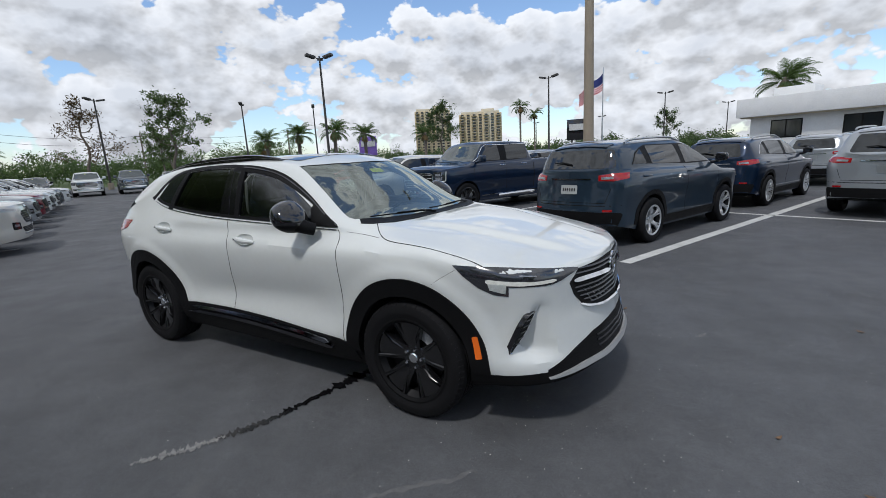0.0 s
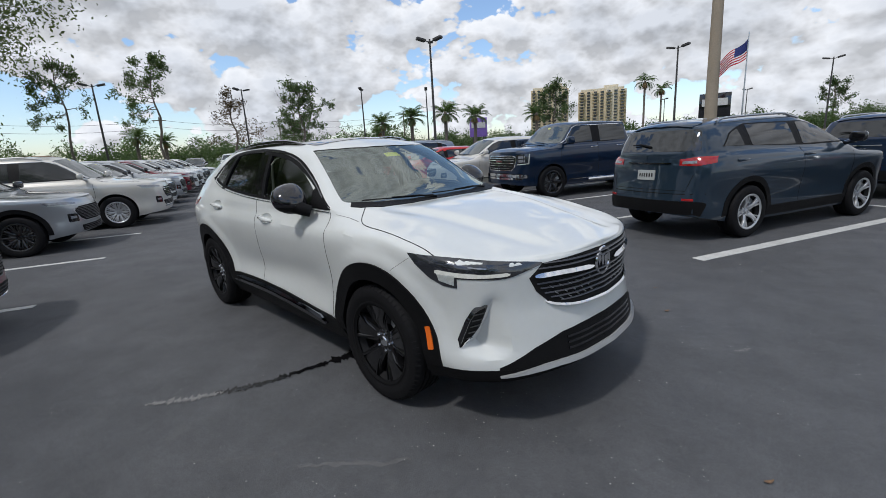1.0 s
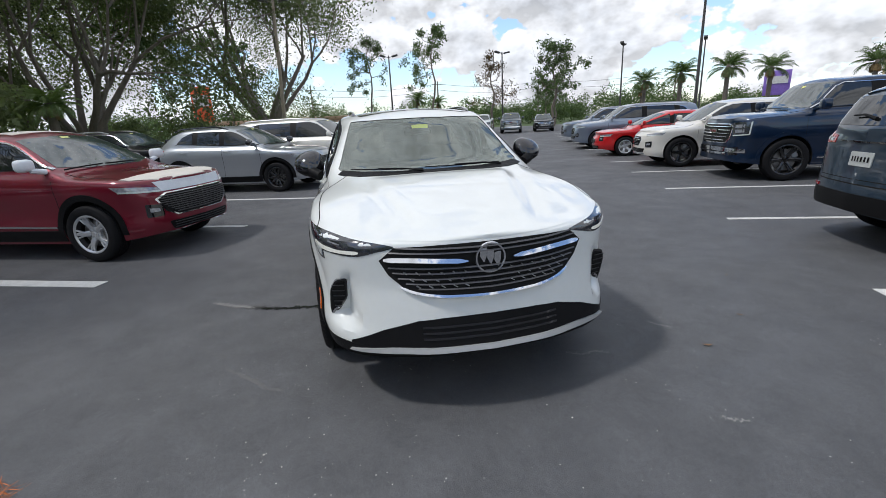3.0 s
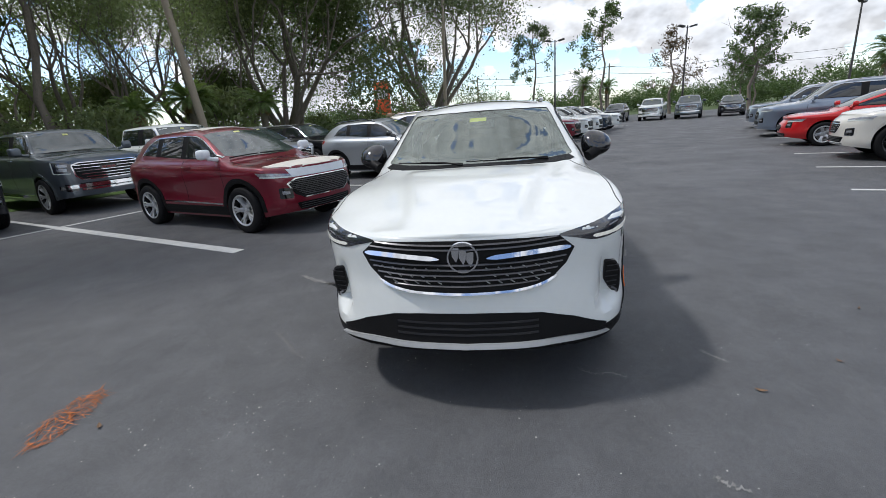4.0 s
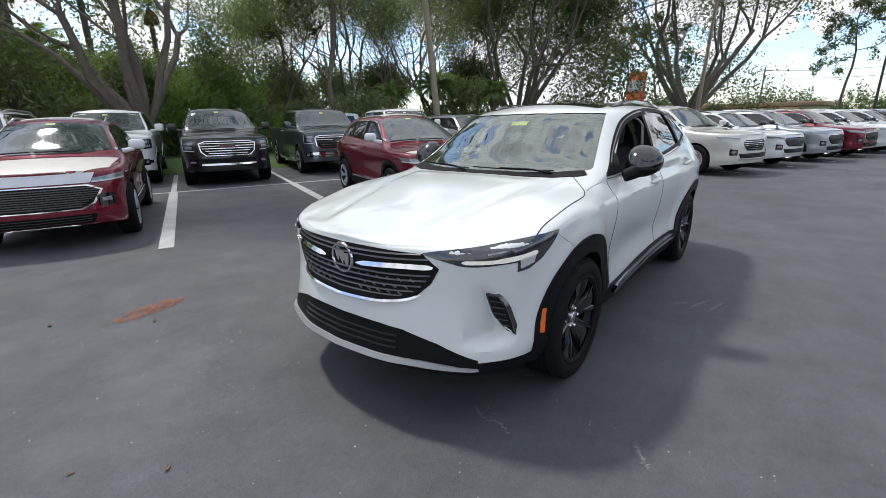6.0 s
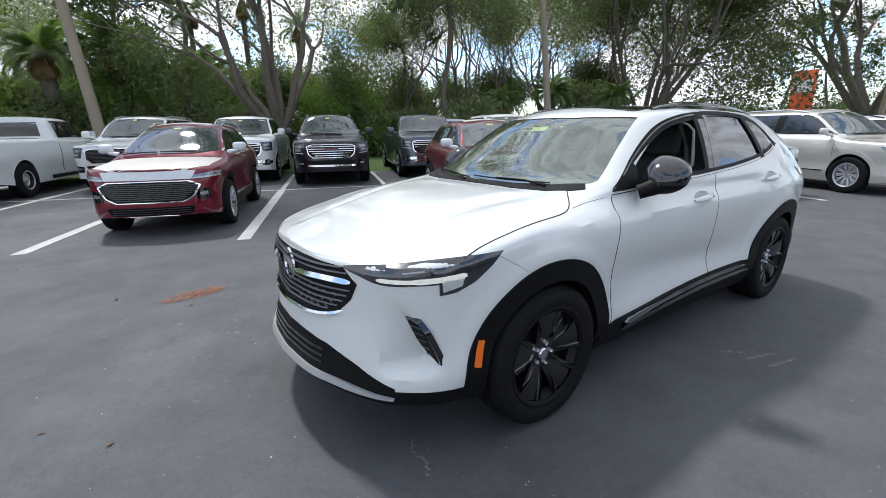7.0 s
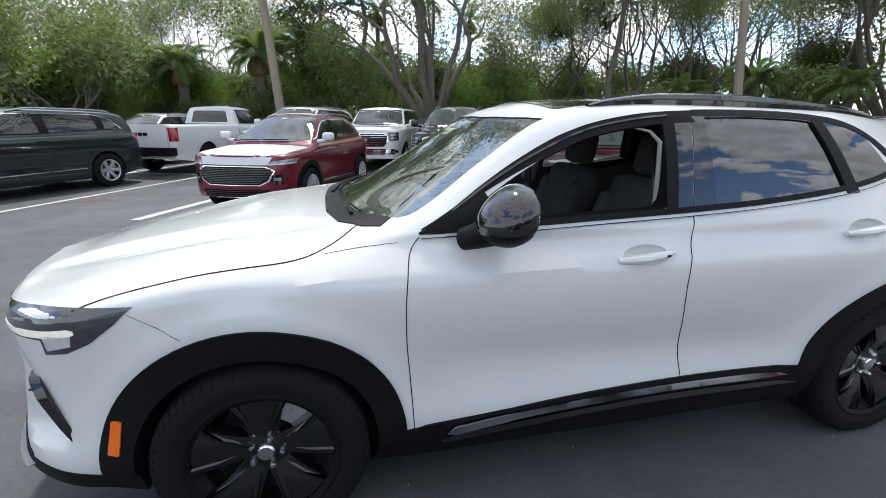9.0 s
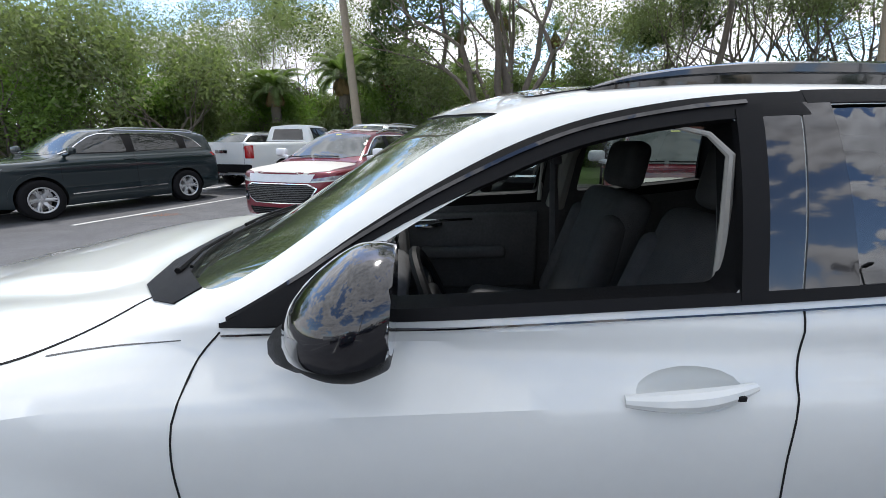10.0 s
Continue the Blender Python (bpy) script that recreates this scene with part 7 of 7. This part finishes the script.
plant(palm(31, "date palm with a full feathery crown", 5.2, 0.24, 44, 2.5), [(-55.5, 42.7, 0, 1.0), (-50.5, 44.5, 1, 1.08), (-47.5, 49.0, 2, 1.15), (-44.0, 52.0, 3, 1.05), (-38, 60, 4, 1.0), (-62, 47, 5, 0.8), (9.6, 66, 1.1, 1.5), (-72, 12, 2.1, 0.9), (-74, 16, 0.7, 0.8)])
plant(palm(32, "tall slender palm with drooping fronds", 9.2, 0.16, 22, 2.2, 1.2, 0.5), [(-28.4, 78.0, 0, 1.05), (-26.0, 79.0, 1, 0.9), (*(LOT @ Vector((6.5, -29, 0))).xy, 2, 0.95), (*(LOT @ Vector((3.5, -31, 0))).xy, 3, 0.85), (*(LOT @ Vector((9.8, -30, 0))).xy, 4, 0.9)])
plant(palm(33, "cabbage palm with a dense round head", 3.2, 0.22, 46, 1.7, 1.0, 0.4, leaf_mat("fan_palm_leaf", (0.155, 0.200, 0.085))), [(*(LOT @ Vector(p)).xy, a, sc) for p, a, sc in (((11.3, -22, 0), 0, 1.45), ((13.4, -20.5, 0), 1, 1.35), ((16.8, -19, 0), 2, 1.15), ((4.8, -23, 0), 3, 1.0), ((1.2, -22.5, 0), 4, 0.8), ((-11.5, -23, 0), 5, 1.0), ((8.2, -24.5, 0), 0.6, 1.3), ((19, -20.5, 0), 1.6, 1.2), ((-7.8, -21.5, 0), 2.6, 0.8), ((-15, -21.5, 0), 3.6, 0.9), ((23, -20, 0), 4.6, 1.1), ((21, -15.5, 0), 0.4, 1.0), ((25, -11, 0), 1.4, 1.1), ((27.5, -7, 0), 2.4, 0.9))])
rb = random.Random(5)
low = [((-5 + 37 * k / 17 + rb.uniform(-0.7, 0.7), -20.8 - rb.uniform(0, 9.0), 0), rb.uniform(0, 6.28), rb.uniform(0.6, 1.0)) for k in range(18)]
low += [((19 + 2.2 * k, -15 + 2.4 * k + rb.uniform(-1, 1), 0), k, rb.uniform(0.8, 1.2)) for k in range(6)]
back = [((-18 + 52 * k / 12 + rb.uniform(-1, 1), -27.5 - rb.uniform(0, 8.0), 0), rb.uniform(0, 6.28), rb.uniform(0.9, 1.15)) for k in range(13)]
plant(oak(15, "low bushy grey-green tree at the edge of the woods", 6, 0.6, 0.14, 1.75, 4, 0.6, 0.22, 0.092, 14, 0.42, GREY_LEAF, 0.6, limb_r=0.5), [(*(LOT @ Vector(p)).xy, a, sc) for p, a, sc in low[::2]])
plant(oak(17, "open-crowned grey-green tree deep in the woods", 5, 1.0, 0.13, 1.8, 4, 0.6, 0.25, 0.095, 12, 0.45, DARK_LEAF, 0.55, limb_r=0.5), [(*(LOT @ Vector(p)).xy, a, sc) for p, a, sc in back])
plant(oak(16, "low bushy bright green tree at the edge of the woods", 6, 0.5, 0.12, 1.6, 4, 0.6, 0.25, 0.092, 14, 0.42, BRIGHT_LEAF, 0.55, limb_r=0.5), [(*(LOT @ Vector(p)).xy, a, sc) for p, a, sc in low[1::2]])
under = [((-6 + 36 * k / 44 + rb.uniform(-0.6, 0.6), -19.2 - rb.uniform(0, 4.5), 0), rb.uniform(0, 6.28), rb.uniform(0.5, 1.1)) for k in range(45)]
plant(bush(41, "bright green shrub along the edge of the woods"), [(*(LOT @ Vector(p)).xy, a, sc) for p, a, sc in under[::2]])
plant(bush(42, "dark green undergrowth shrub", 1.7, 2.4, 280, 0.092, 18, GREY_LEAF), [(*(LOT @ Vector(p)).xy, a, sc * 1.1) for p, a, sc in under[1::2]] + [(*(LOT @ Vector((-44 + 5 * k, -24 - (k % 3) * 2, 0))).xy, k, 1.0 if k < 6 else 1.6) for k in range(0, 18, 2)] + [(*(LOT @ Vector((20 + 1.6 * k, -16.5 + 2.2 * k, 0))).xy, k, 1.3) for k in range(7)])


def far_woods():
    """Low woodland round the lot, too far to tell its trees apart."""
    rng = np.random.default_rng(7)
    T = []
    for k in range(1100):
        a, d = radians(rng.uniform(60, 318)), rng.uniform(95, 150)
        tall = (2.6 + 1.8 * noise.noise(Vector((math.cos(a) * 9, math.sin(a) * 9, 0))) + 2.6 * rng.random() ** 3) * d / 110
        if radians(140) < a < radians(205):
            tall *= 1.5
        r = tall * rng.uniform(0.35, 0.6)
        for j in range(24):
            v = rng.normal(0, 1, 3)
            v *= rng.random() ** 0.4 / np.linalg.norm(v)
            T.append((d * math.cos(a) + r * v[0], d * math.sin(a) + r * v[1], max(0.2, tall * (0.55 + 0.48 * v[2]))))
    me = leaves(T, 0.25, 14, 0.42, rng)
    tagged(link_mesh("far_woods", me, PINE_LEAF, smooth=0), "low green woodland beyond the lot", "woods", kind="stuff")


far_woods()


# ---- buildings, signs and flag ----
STUCCO = mat("white_stucco", (0.74, 0.74, 0.73), rough=0.85, vary=0.06, scale=1.2, bump=0.2, bump_scale=40)
TAN = mat("tan_tower_wall", (0.57, 0.47, 0.31), rough=0.85, vary=0.08, scale=0.1)
CREAMW = mat("cream_tower_wall", (0.60, 0.53, 0.40), rough=0.85, vary=0.05, scale=0.1)
TERRA = mat("orange_wall", (0.36, 0.25, 0.17), rough=0.85, vary=0.1, scale=0.5)
GLASSD = mat("dark_window", (0.02, 0.024, 0.028), rough=0.06, spec=0.8)


def office():
    b = thing("office_building", "white flat-roofed office with deep parapet and dark windows", "building", Matrix.Translation((5.4, 52.1, 0)) @ LOT)
    for nm, size, at, mt in (("wall", (46, 16, 4.0), (23.2, 8.6, 2.0), STUCCO), ("parapet", (48, 18, 1.75), (23.2, 8.6, 4.72), STUCCO), ("roof_unit", (3.2, 3, 1.0), (3.0, 4.0, 6.05), STUCCO), ("soffit", (47.4, 17.4, 0.14), (23.2, 8.6, 3.80), CREAMW)):
        bm = bmesh.new()
        box(bm, size, Matrix.Translation(at), 0.04)
        part(nm, bm, mt, b)
    for x in (2.0, 7.4, 12.8, 18.2, 23.6):
        bm = bmesh.new()
        box(bm, (2.5, 0.12, 1.7), Matrix.Translation((x + 1.2, 0.62, 2.55)), 0.02)
        win = part("window", bm, TRIM_BLACK, b)
        for k in (-0.6, 0.6):
            bm = bmesh.new()
            box(bm, (1.1, 0.06, 1.5), Matrix.Translation((x + 1.2 + k, 0.56, 2.55)))
            part("pane", bm, GLASSD, win)


def tower(name, label, bearing0, bearing1, dist, top_el, floors, walls):
    a0, a1 = radians(bearing0), radians(bearing1)
    p, q = Vector((2.84 + dist * math.cos(a0), -2.82 + dist * math.sin(a0), 0)), Vector((2.84 + dist * math.cos(a1), -2.82 + dist * math.sin(a1), 0))
    width, h = (q - p).length, dist * math.tan(radians(top_el))
    ang = math.atan2((q - p).y, (q - p).x)
    b = thing(name, label, "building", Matrix.Translation(p) @ Matrix.Rotation(ang, 4, "Z"))
    wall, trim = walls
    fh = h * 0.90 / floors
    for nm, size, at, mt in (("wall", (width, 22, h * 0.90), (width / 2, 11, h * 0.45), wall), ("corner", (width * 0.24, 23, h * 0.96), (width * 0.70, 10.5, h * 0.48), trim), ("roof", (width * 0.9, 20, h * 0.05), (width / 2, 11, h * 0.92), trim), ("roof_house", (width * 0.3, 10, h * 0.10), (width * 0.68, 10, h * 0.95), trim)):
        bm = bmesh.new()
        box(bm, size, Matrix.Translation(at), 0.3)
        part(nm, bm, mt, b)
    bmw, bms = bmesh.new(), bmesh.new()
    box(bmw, (width * 0.065, 1.2, fh * 0.52))
    box(bms, (width * 0.13, 2.6, fh * 0.12))
    mw, ms = bpy.data.meshes.new("window"), bpy.data.meshes.new("balcony")
    bmw.to_mesh(mw), bms.to_mesh(ms)
    mw.materials.append(GLASSD), ms.materials.append(CREAMW)
    for f in range(floors):
        for k, x in enumerate((0.08, 0.22, 0.36, 0.50, 0.64, 0.78, 0.92)):
            yy = -1.2 if 0.58 < x < 0.82 else -0.4
            o = new("window", mw)
            o.parent, o.location = b, (width * x, yy, fh * (f + 0.55))
            if k % 2 == 0:
                o = new("balcony", ms)
                o.parent, o.location = b, (width * x, yy - 0.9, fh * (f + 0.18))


office()
tower("apartment_building", "tan high-rise apartment tower with balconies", 124.2, 119.8, 520, 6.6, 17, (TAN, CREAMW))
tower("apartment_building", "tan stepped high-rise apartment tower", 118.7, 113.4, 540, 5.9, 16, (TAN, CREAMW))


def flagpole():
    f = thing("flagpole", "white flagpole with a striped flag at half mast", "flagpole", Matrix.Translation((-9.2, 56.0, 0)))
    bm = bmesh.new()
    tube(bm, [(0, 0, 0), (0, 0, 6), (0, 0, 11.2)], [0.09, 0.075, 0.05], 10)
    part("pole", bm, SATIN, f)
    red, white, blue = mat("flag_red", (0.45, 0.02, 0.03), rough=0.8, vary=0.1), mat("flag_white", (0.7, 0.7, 0.7), rough=0.8, vary=0.05), mat("flag_blue", (0.02, 0.03, 0.14), rough=0.8, vary=0.1)

    def cloth(u0, u1, v0, v1, off=0.0, n=14):
        bm = bmesh.new()
        rows = []
        for i in range(n + 1):
            u = u0 + (u1 - u0) * i / n
            row = []
            for v in (v0, v1):
                x = -3.3 * u * 0.88
                z = 10.6 - 1.9 * v * (1 - 0.25 * u) - 2.2 * u - 0.12 * math.sin(9 * u)
                row.append(bm.verts.new((x, 0.22 * math.sin(7 * u + 2 * v) - off, z)))
            rows.append(row)
        for a, b in zip(rows, rows[1:]):
            bm.faces.new((a[0], b[0], b[1], a[1]))
        return bm

    for k in range(13):
        part("stripe", cloth(0.0, 1.0, k / 13, (k + 1) / 13), red if k % 2 == 0 else white, f)
    part("canton", cloth(0.0, 0.4, 0.0, 7 / 13, 0.03), blue, f)


flagpole()


def far_sign(x, y, size, z, color, turn, label):
    s = thing("sign", label, "sign", Matrix.Translation((x, y, 0)) @ Matrix.Rotation(turn, 4, "Z"))
    bm = bmesh.new()
    box(bm, (size[0], 0.4, size[1]), Matrix.Translation((0, 0, z)), 0.05)
    part("panel", bm, color, s)
    bm = bmesh.new()
    box(bm, (size[0] * 0.8, 0.1, size[1] * 0.3), Matrix.Translation((0, -0.25, z + size[1] * 0.12)))
    part("band", bm, LINE, s)
    for k in (-0.3, 0.3):
        bm = bmesh.new()
        tube(bm, [(k * size[0], 0, 0), (k * size[0], 0, z)], 0.15, 8)
        part("post", bm, STEEL, s)


far_sign(-14.5, 66.0, (3.6, 3.0), 4.6, GLOSS_BLACK, 0.2, "dark dealer sign on posts beyond the cars")
far_sign(-52, 62, (3.2, 3.4), 4.4, mat("purple_panel", (0.20, 0.12, 0.42), rough=0.4, vary=0.3, scale=0.8), 0.8, "purple panel sign beyond the palms")
far_sign(-88, -25, (3.4, 6.4), 6.4, mat("orange_banner", (0.62, 0.10, 0.03), rough=0.7, vary=0.35, scale=0.7), 1.4, "orange banner sign in front of the trees")
b = thing("shop_building", "low orange and cream shop building behind the trees", "building", Matrix.Translation((-82, -9, 0)) @ Matrix.Rotation(radians(82), 4, "Z"))
for nm, size, at, mt in (("wall", (24, 9, 2.6), (0, 0, 1.3), CREAMW), ("roof", (25, 10, 0.6), (0, 0, 2.9), TERRA), ("awning", (20, 1.6, 0.4), (0, -5.2, 2.2), TERRA)):
    bm = bmesh.new()
    box(bm, size, Matrix.Translation(at), 0.1)
    part(nm, bm, mt, b)


def utility_line():
    pts = [(-95, 44), (-92, 20), (-96, -6), (-78, 66)]
    tops = []
    for x, y in pts:
        u = thing("utility_pole", "wooden utility pole with a crossarm", "pole", Matrix.Translation((x, y, 0)), "utility poles")
        bm = bmesh.new()
        tube(bm, [(0, 0, 0), (0, 0, 9.5)], [0.18, 0.12], 8)
        part("pole", bm, BARK, u)
        bm = bmesh.new()
        box(bm, (0.12, 2.2, 0.14), Matrix.Translation((0, 0, 8.9)))
        part("crossarm", bm, BARK, u)
        tops.append(Vector((x, y, 9.0)))
    for a, b in ((tops[3], tops[0]), (tops[0], tops[1]), (tops[1], tops[2])):
        for dz in (0.0, -1.2):
            bm = bmesh.new()
            tube(bm, [a.lerp(b, t) + Vector((0, 0, dz - 3.2 * t * (1 - t))) for t in np.linspace(0, 1, 9)], 0.025, 4)
            tagged(part("cable", bm, STEEL), "black overhead cable between utility poles", "cable", "overhead cables")


utility_line()


# ---- small things on the asphalt ----
TAR = mat("wet_tar", (0.006, 0.006, 0.007), rough=0.22, spec=0.7, vary=0.3, scale=20)
# real scuffs, and the painted sky sheen at the crack's end
PALE = mat("pale_scuff_and_sheen", (0.21, 0.207, 0.20), rough=0.9, vary=0.45, scale=30)
FAINT = mat("faint_smear_line", (0.115, 0.115, 0.118), rough=0.9, vary=0.3, scale=20)
NEEDLE = mat("fallen_pine_needles", (0.42, 0.13, 0.035), rough=0.9, island=0.5, vary=0.2, scale=20)


def streak(name, label, pts, width, material, seed, ragged=0.6, z=0.004, fine=14, swell=0.0):
    line = smooth_line(pts, fine)
    bm = bmesh.new()
    L, R = [], []
    for k, p in enumerate(line):
        q = Vector(line[min(k + 1, len(line) - 1)]) - Vector(line[max(k - 1, 0)])
        nr = Vector((-q.y, q.x)).normalized()
        f = math.sin(math.pi * min(1, max(0.02, k / (len(line) - 1)))) ** 0.35
        wob = 0.03 * noise.noise(Vector((k * 0.22, seed, 0)))
        f *= 1 + swell * math.exp(-(((k / len(line) - 0.34) / 0.12) ** 2))
        q_ = 14.0 / fine
        wl, wr = (width * f * max(0.02, 0.5 + ragged * (noise.noise(Vector((k * 0.45 * q_, seed, c_))) + 0.7 * noise.noise(Vector((k * 1.9 * q_, seed, c_ + 1))))) for c_ in (3, 9))
        c = Vector((p[0], p[1])) + nr * wob
        L.append(bm.verts.new((*(c + nr * wl), z))), R.append(bm.verts.new((*(c - nr * wr), z)))
    for k in range(len(L) - 1):
        bm.faces.new((L[k], L[k + 1], R[k + 1], R[k]))
    return tagged(part(name, bm, material, smooth=0), label, "mark", kind="structure")


streak("crack", "wet black crack in the asphalt under the car", [(0.86, -0.30), (0.76, -0.60), (0.70, -0.88), (0.63, -1.28), (0.56, -1.50)], 0.05, TAR, 1.0, 0.8, fine=60, swell=1.1)
# these two paint the sky's grazing reflection on the glossy tar
streak("crack", "grey stretch of the asphalt crack with sky sheen painted in", [(0.62, -1.30), (0.56, -1.46), (0.49, -1.60)], 0.05, mat("crack_sheen_grey", (0.035, 0.034, 0.033), rough=0.9, vary=0.3, scale=20), 7.0, 0.7, z=0.003, fine=50)
streak("crack", "pale end of the asphalt crack with sky sheen painted in", [(0.52, -1.55), (0.45, -1.70), (0.38, -1.80), (0.28, -1.94)], 0.045, PALE, 2.0, 1.5, fine=60)
streak("scuff", "pale scratch on the asphalt", [(2.80, 1.02), (2.84, 1.06), (2.87, 1.13)], 0.016, PALE, 3.0, 1.2, fine=50)
streak("scuff", "pale scratch on the asphalt", [(1.78, 1.36), (1.84, 1.39), (1.92, 1.45)], 0.014, PALE, 4.0, 1.2, fine=50)
streak("scuff", "pale scratch on the asphalt", [(2.00, 0.60), (2.06, 0.68), (2.05, 0.78), (2.10, 0.86)], 0.010, PALE, 5.0, 1.7, fine=60)
streak("scuff", "faint grey smear on the asphalt", [(1.55, -1.55), (1.75, -1.35), (1.95, -1.15)], 0.03, mat("faint_smear", (0.11, 0.11, 0.112), rough=0.9, vary=0.3, scale=20), 6.0, 1.0, z=0.0012)


for k, line in enumerate((((-0.08, 1.11), (-0.19, 1.21)), ((-0.09, 1.37), (-0.22, 1.40), (-0.36, 1.44)), ((-0.10, 1.25), (-0.22, 1.29), (-0.34, 1.34)), ((1.05, -1.95), (1.25, -1.75), (1.36, -1.62), (1.42, -1.42)))):
    streak("scuff", "faint broken scratch on the asphalt", line, 0.013, PALE if k < 3 else FAINT, 20.0 + k, 1.7, z=0.0015, fine=70)


def litter():
    """A few dry leaves and twigs lying on the asphalt."""
    rng = random.Random(8)
    leaf_brown = mat("dry_brown_leaf", (0.16, 0.10, 0.06), rough=0.9, vary=0.3, scale=60)
    for x, y in ((3.18, -2.57), (2.65, -2.00), (4.07, -4.39), (3.49, -0.54), (3.21, -0.23), (-0.86, 1.43), (2.20, 1.49), (1.90, 2.04), (4.6, -2.0), (3.9, 1.6), (1.2, 2.6), (4.9, -3.4)):
        a, r = rng.uniform(0, 6.28), rng.uniform(0.016, 0.032)
        bm = bmesh.new()
        rows = []
        for i in range(7):
            t = i / 6
            w_ = r * 0.42 * math.sin(math.pi * min(0.97, max(0.03, t))) ** 0.8
            c = Vector((x + (t - 0.5) * 2 * r * math.cos(a), y + (t - 0.5) * 2 * r * math.sin(a), 0.004 + 0.010 * (2 * t - 1) ** 2))
            n_ = Vector((-math.sin(a), math.cos(a), 0.35))
            rows.append([bm.verts.new(c + n_ * w_), bm.verts.new(c), bm.verts.new(c + Vector((-n_.x, -n_.y, n_.z)) * w_)])
        for p_, q_ in zip(rows, rows[1:]):
            for i in (0, 1):
                bm.faces.new((p_[i], q_[i], q_[i + 1], p_[i + 1]))
        tagged(part("dry_leaf", bm, leaf_brown), "small curled brown leaf fallen on the asphalt", "leaf", "fallen leaves")


litter()


def needle_pile(x, y, r, n, seed):
    rng = np.random.default_rng(seed)
    V, F = [], []
    for k in range(n):
        a, f = rng.uniform(0, 2 * math.pi), rng.random() ** 0.6
        px, py = x + 1.6 * r * f * math.cos(a) * 0.9, y + 0.55 * r * f * math.sin(a) + 0.25 * (f * r) * math.cos(a)
        d, ln, z = rng.uniform(0, math.pi), rng.uniform(0.06, 0.16), 0.006 + 0.025 * (1 - f) * rng.random()
        dx, dy = math.cos(d) * ln / 2, math.sin(d) * ln / 2
        nx, ny = -math.sin(d) * 0.0022, math.cos(d) * 0.0022
        b0, dz = len(V), rng.normal(0, 0.004)
        V += [(px - dx, py - dy, z), (px + nx, py + ny, z + 0.004), (px + dx, py + dy, z + dz), (px - nx, py - ny, z + 0.004)]
        F.append((b0, b0 + 1, b0 + 2, b0 + 3))
    me = bpy.data.meshes.new("pine_needles")
    me.from_pydata(V, [], F)
    tagged(link_mesh("pine_needles", me, NEEDLE, smooth=0), "small heap of orange fallen pine needles", "pine needles", kind="stuff")


needle_pile(2.58, -2.27, 0.19, 150, 1)
p = LOT @ Vector((7.9, -4.6, 0))
needle_pile(p.x, p.y, 0.25, 120, 2)


def grit():
    rng = np.random.default_rng(3)
    V, F = [], []
    spots = [(rng.uniform(1.5, 5.0), rng.uniform(-3.0, 3.0)) for _ in range(17)]
    for k in range(420):
        x, y = rng.uniform(-1.0, 6.5), rng.uniform(-4.5, 4.5)
        if rng.random() < 0.5:
            x, y = 2.3 + rng.normal(0, 0.5), -0.9 + rng.normal(0, 0.5)
        if k % 3 == 0:
            c_ = spots[k % len(spots)]
            x, y = c_[0] + rng.normal(0, 0.10), c_[1] + rng.normal(0, 0.10)
        r = rng.uniform(0.0012, 0.004) * (2.2 if rng.random() < 0.04 else 1)
        b0 = len(V)
        V += [(x - r, y, 0.001), (x, y - r, 0.001), (x + r, y, 0.001), (x, y + r, 0.001), (x + 0.2 * r, y, 0.002 + r * 0.7)]
        F += [(b0, b0 + 1, b0 + 4), (b0 + 1, b0 + 2, b0 + 4), (b0 + 2, b0 + 3, b0 + 4), (b0 + 3, b0, b0 + 4)]
    me = bpy.data.meshes.new("grit")
    me.from_pydata(V, [], F)
    tagged(link_mesh("grit", me, mat("pale_grit", (0.5, 0.48, 0.44), rough=0.9, island=0.4, vary=0.1), smooth=0), "pale grit scattered on the asphalt", "grit", kind="stuff")


grit()
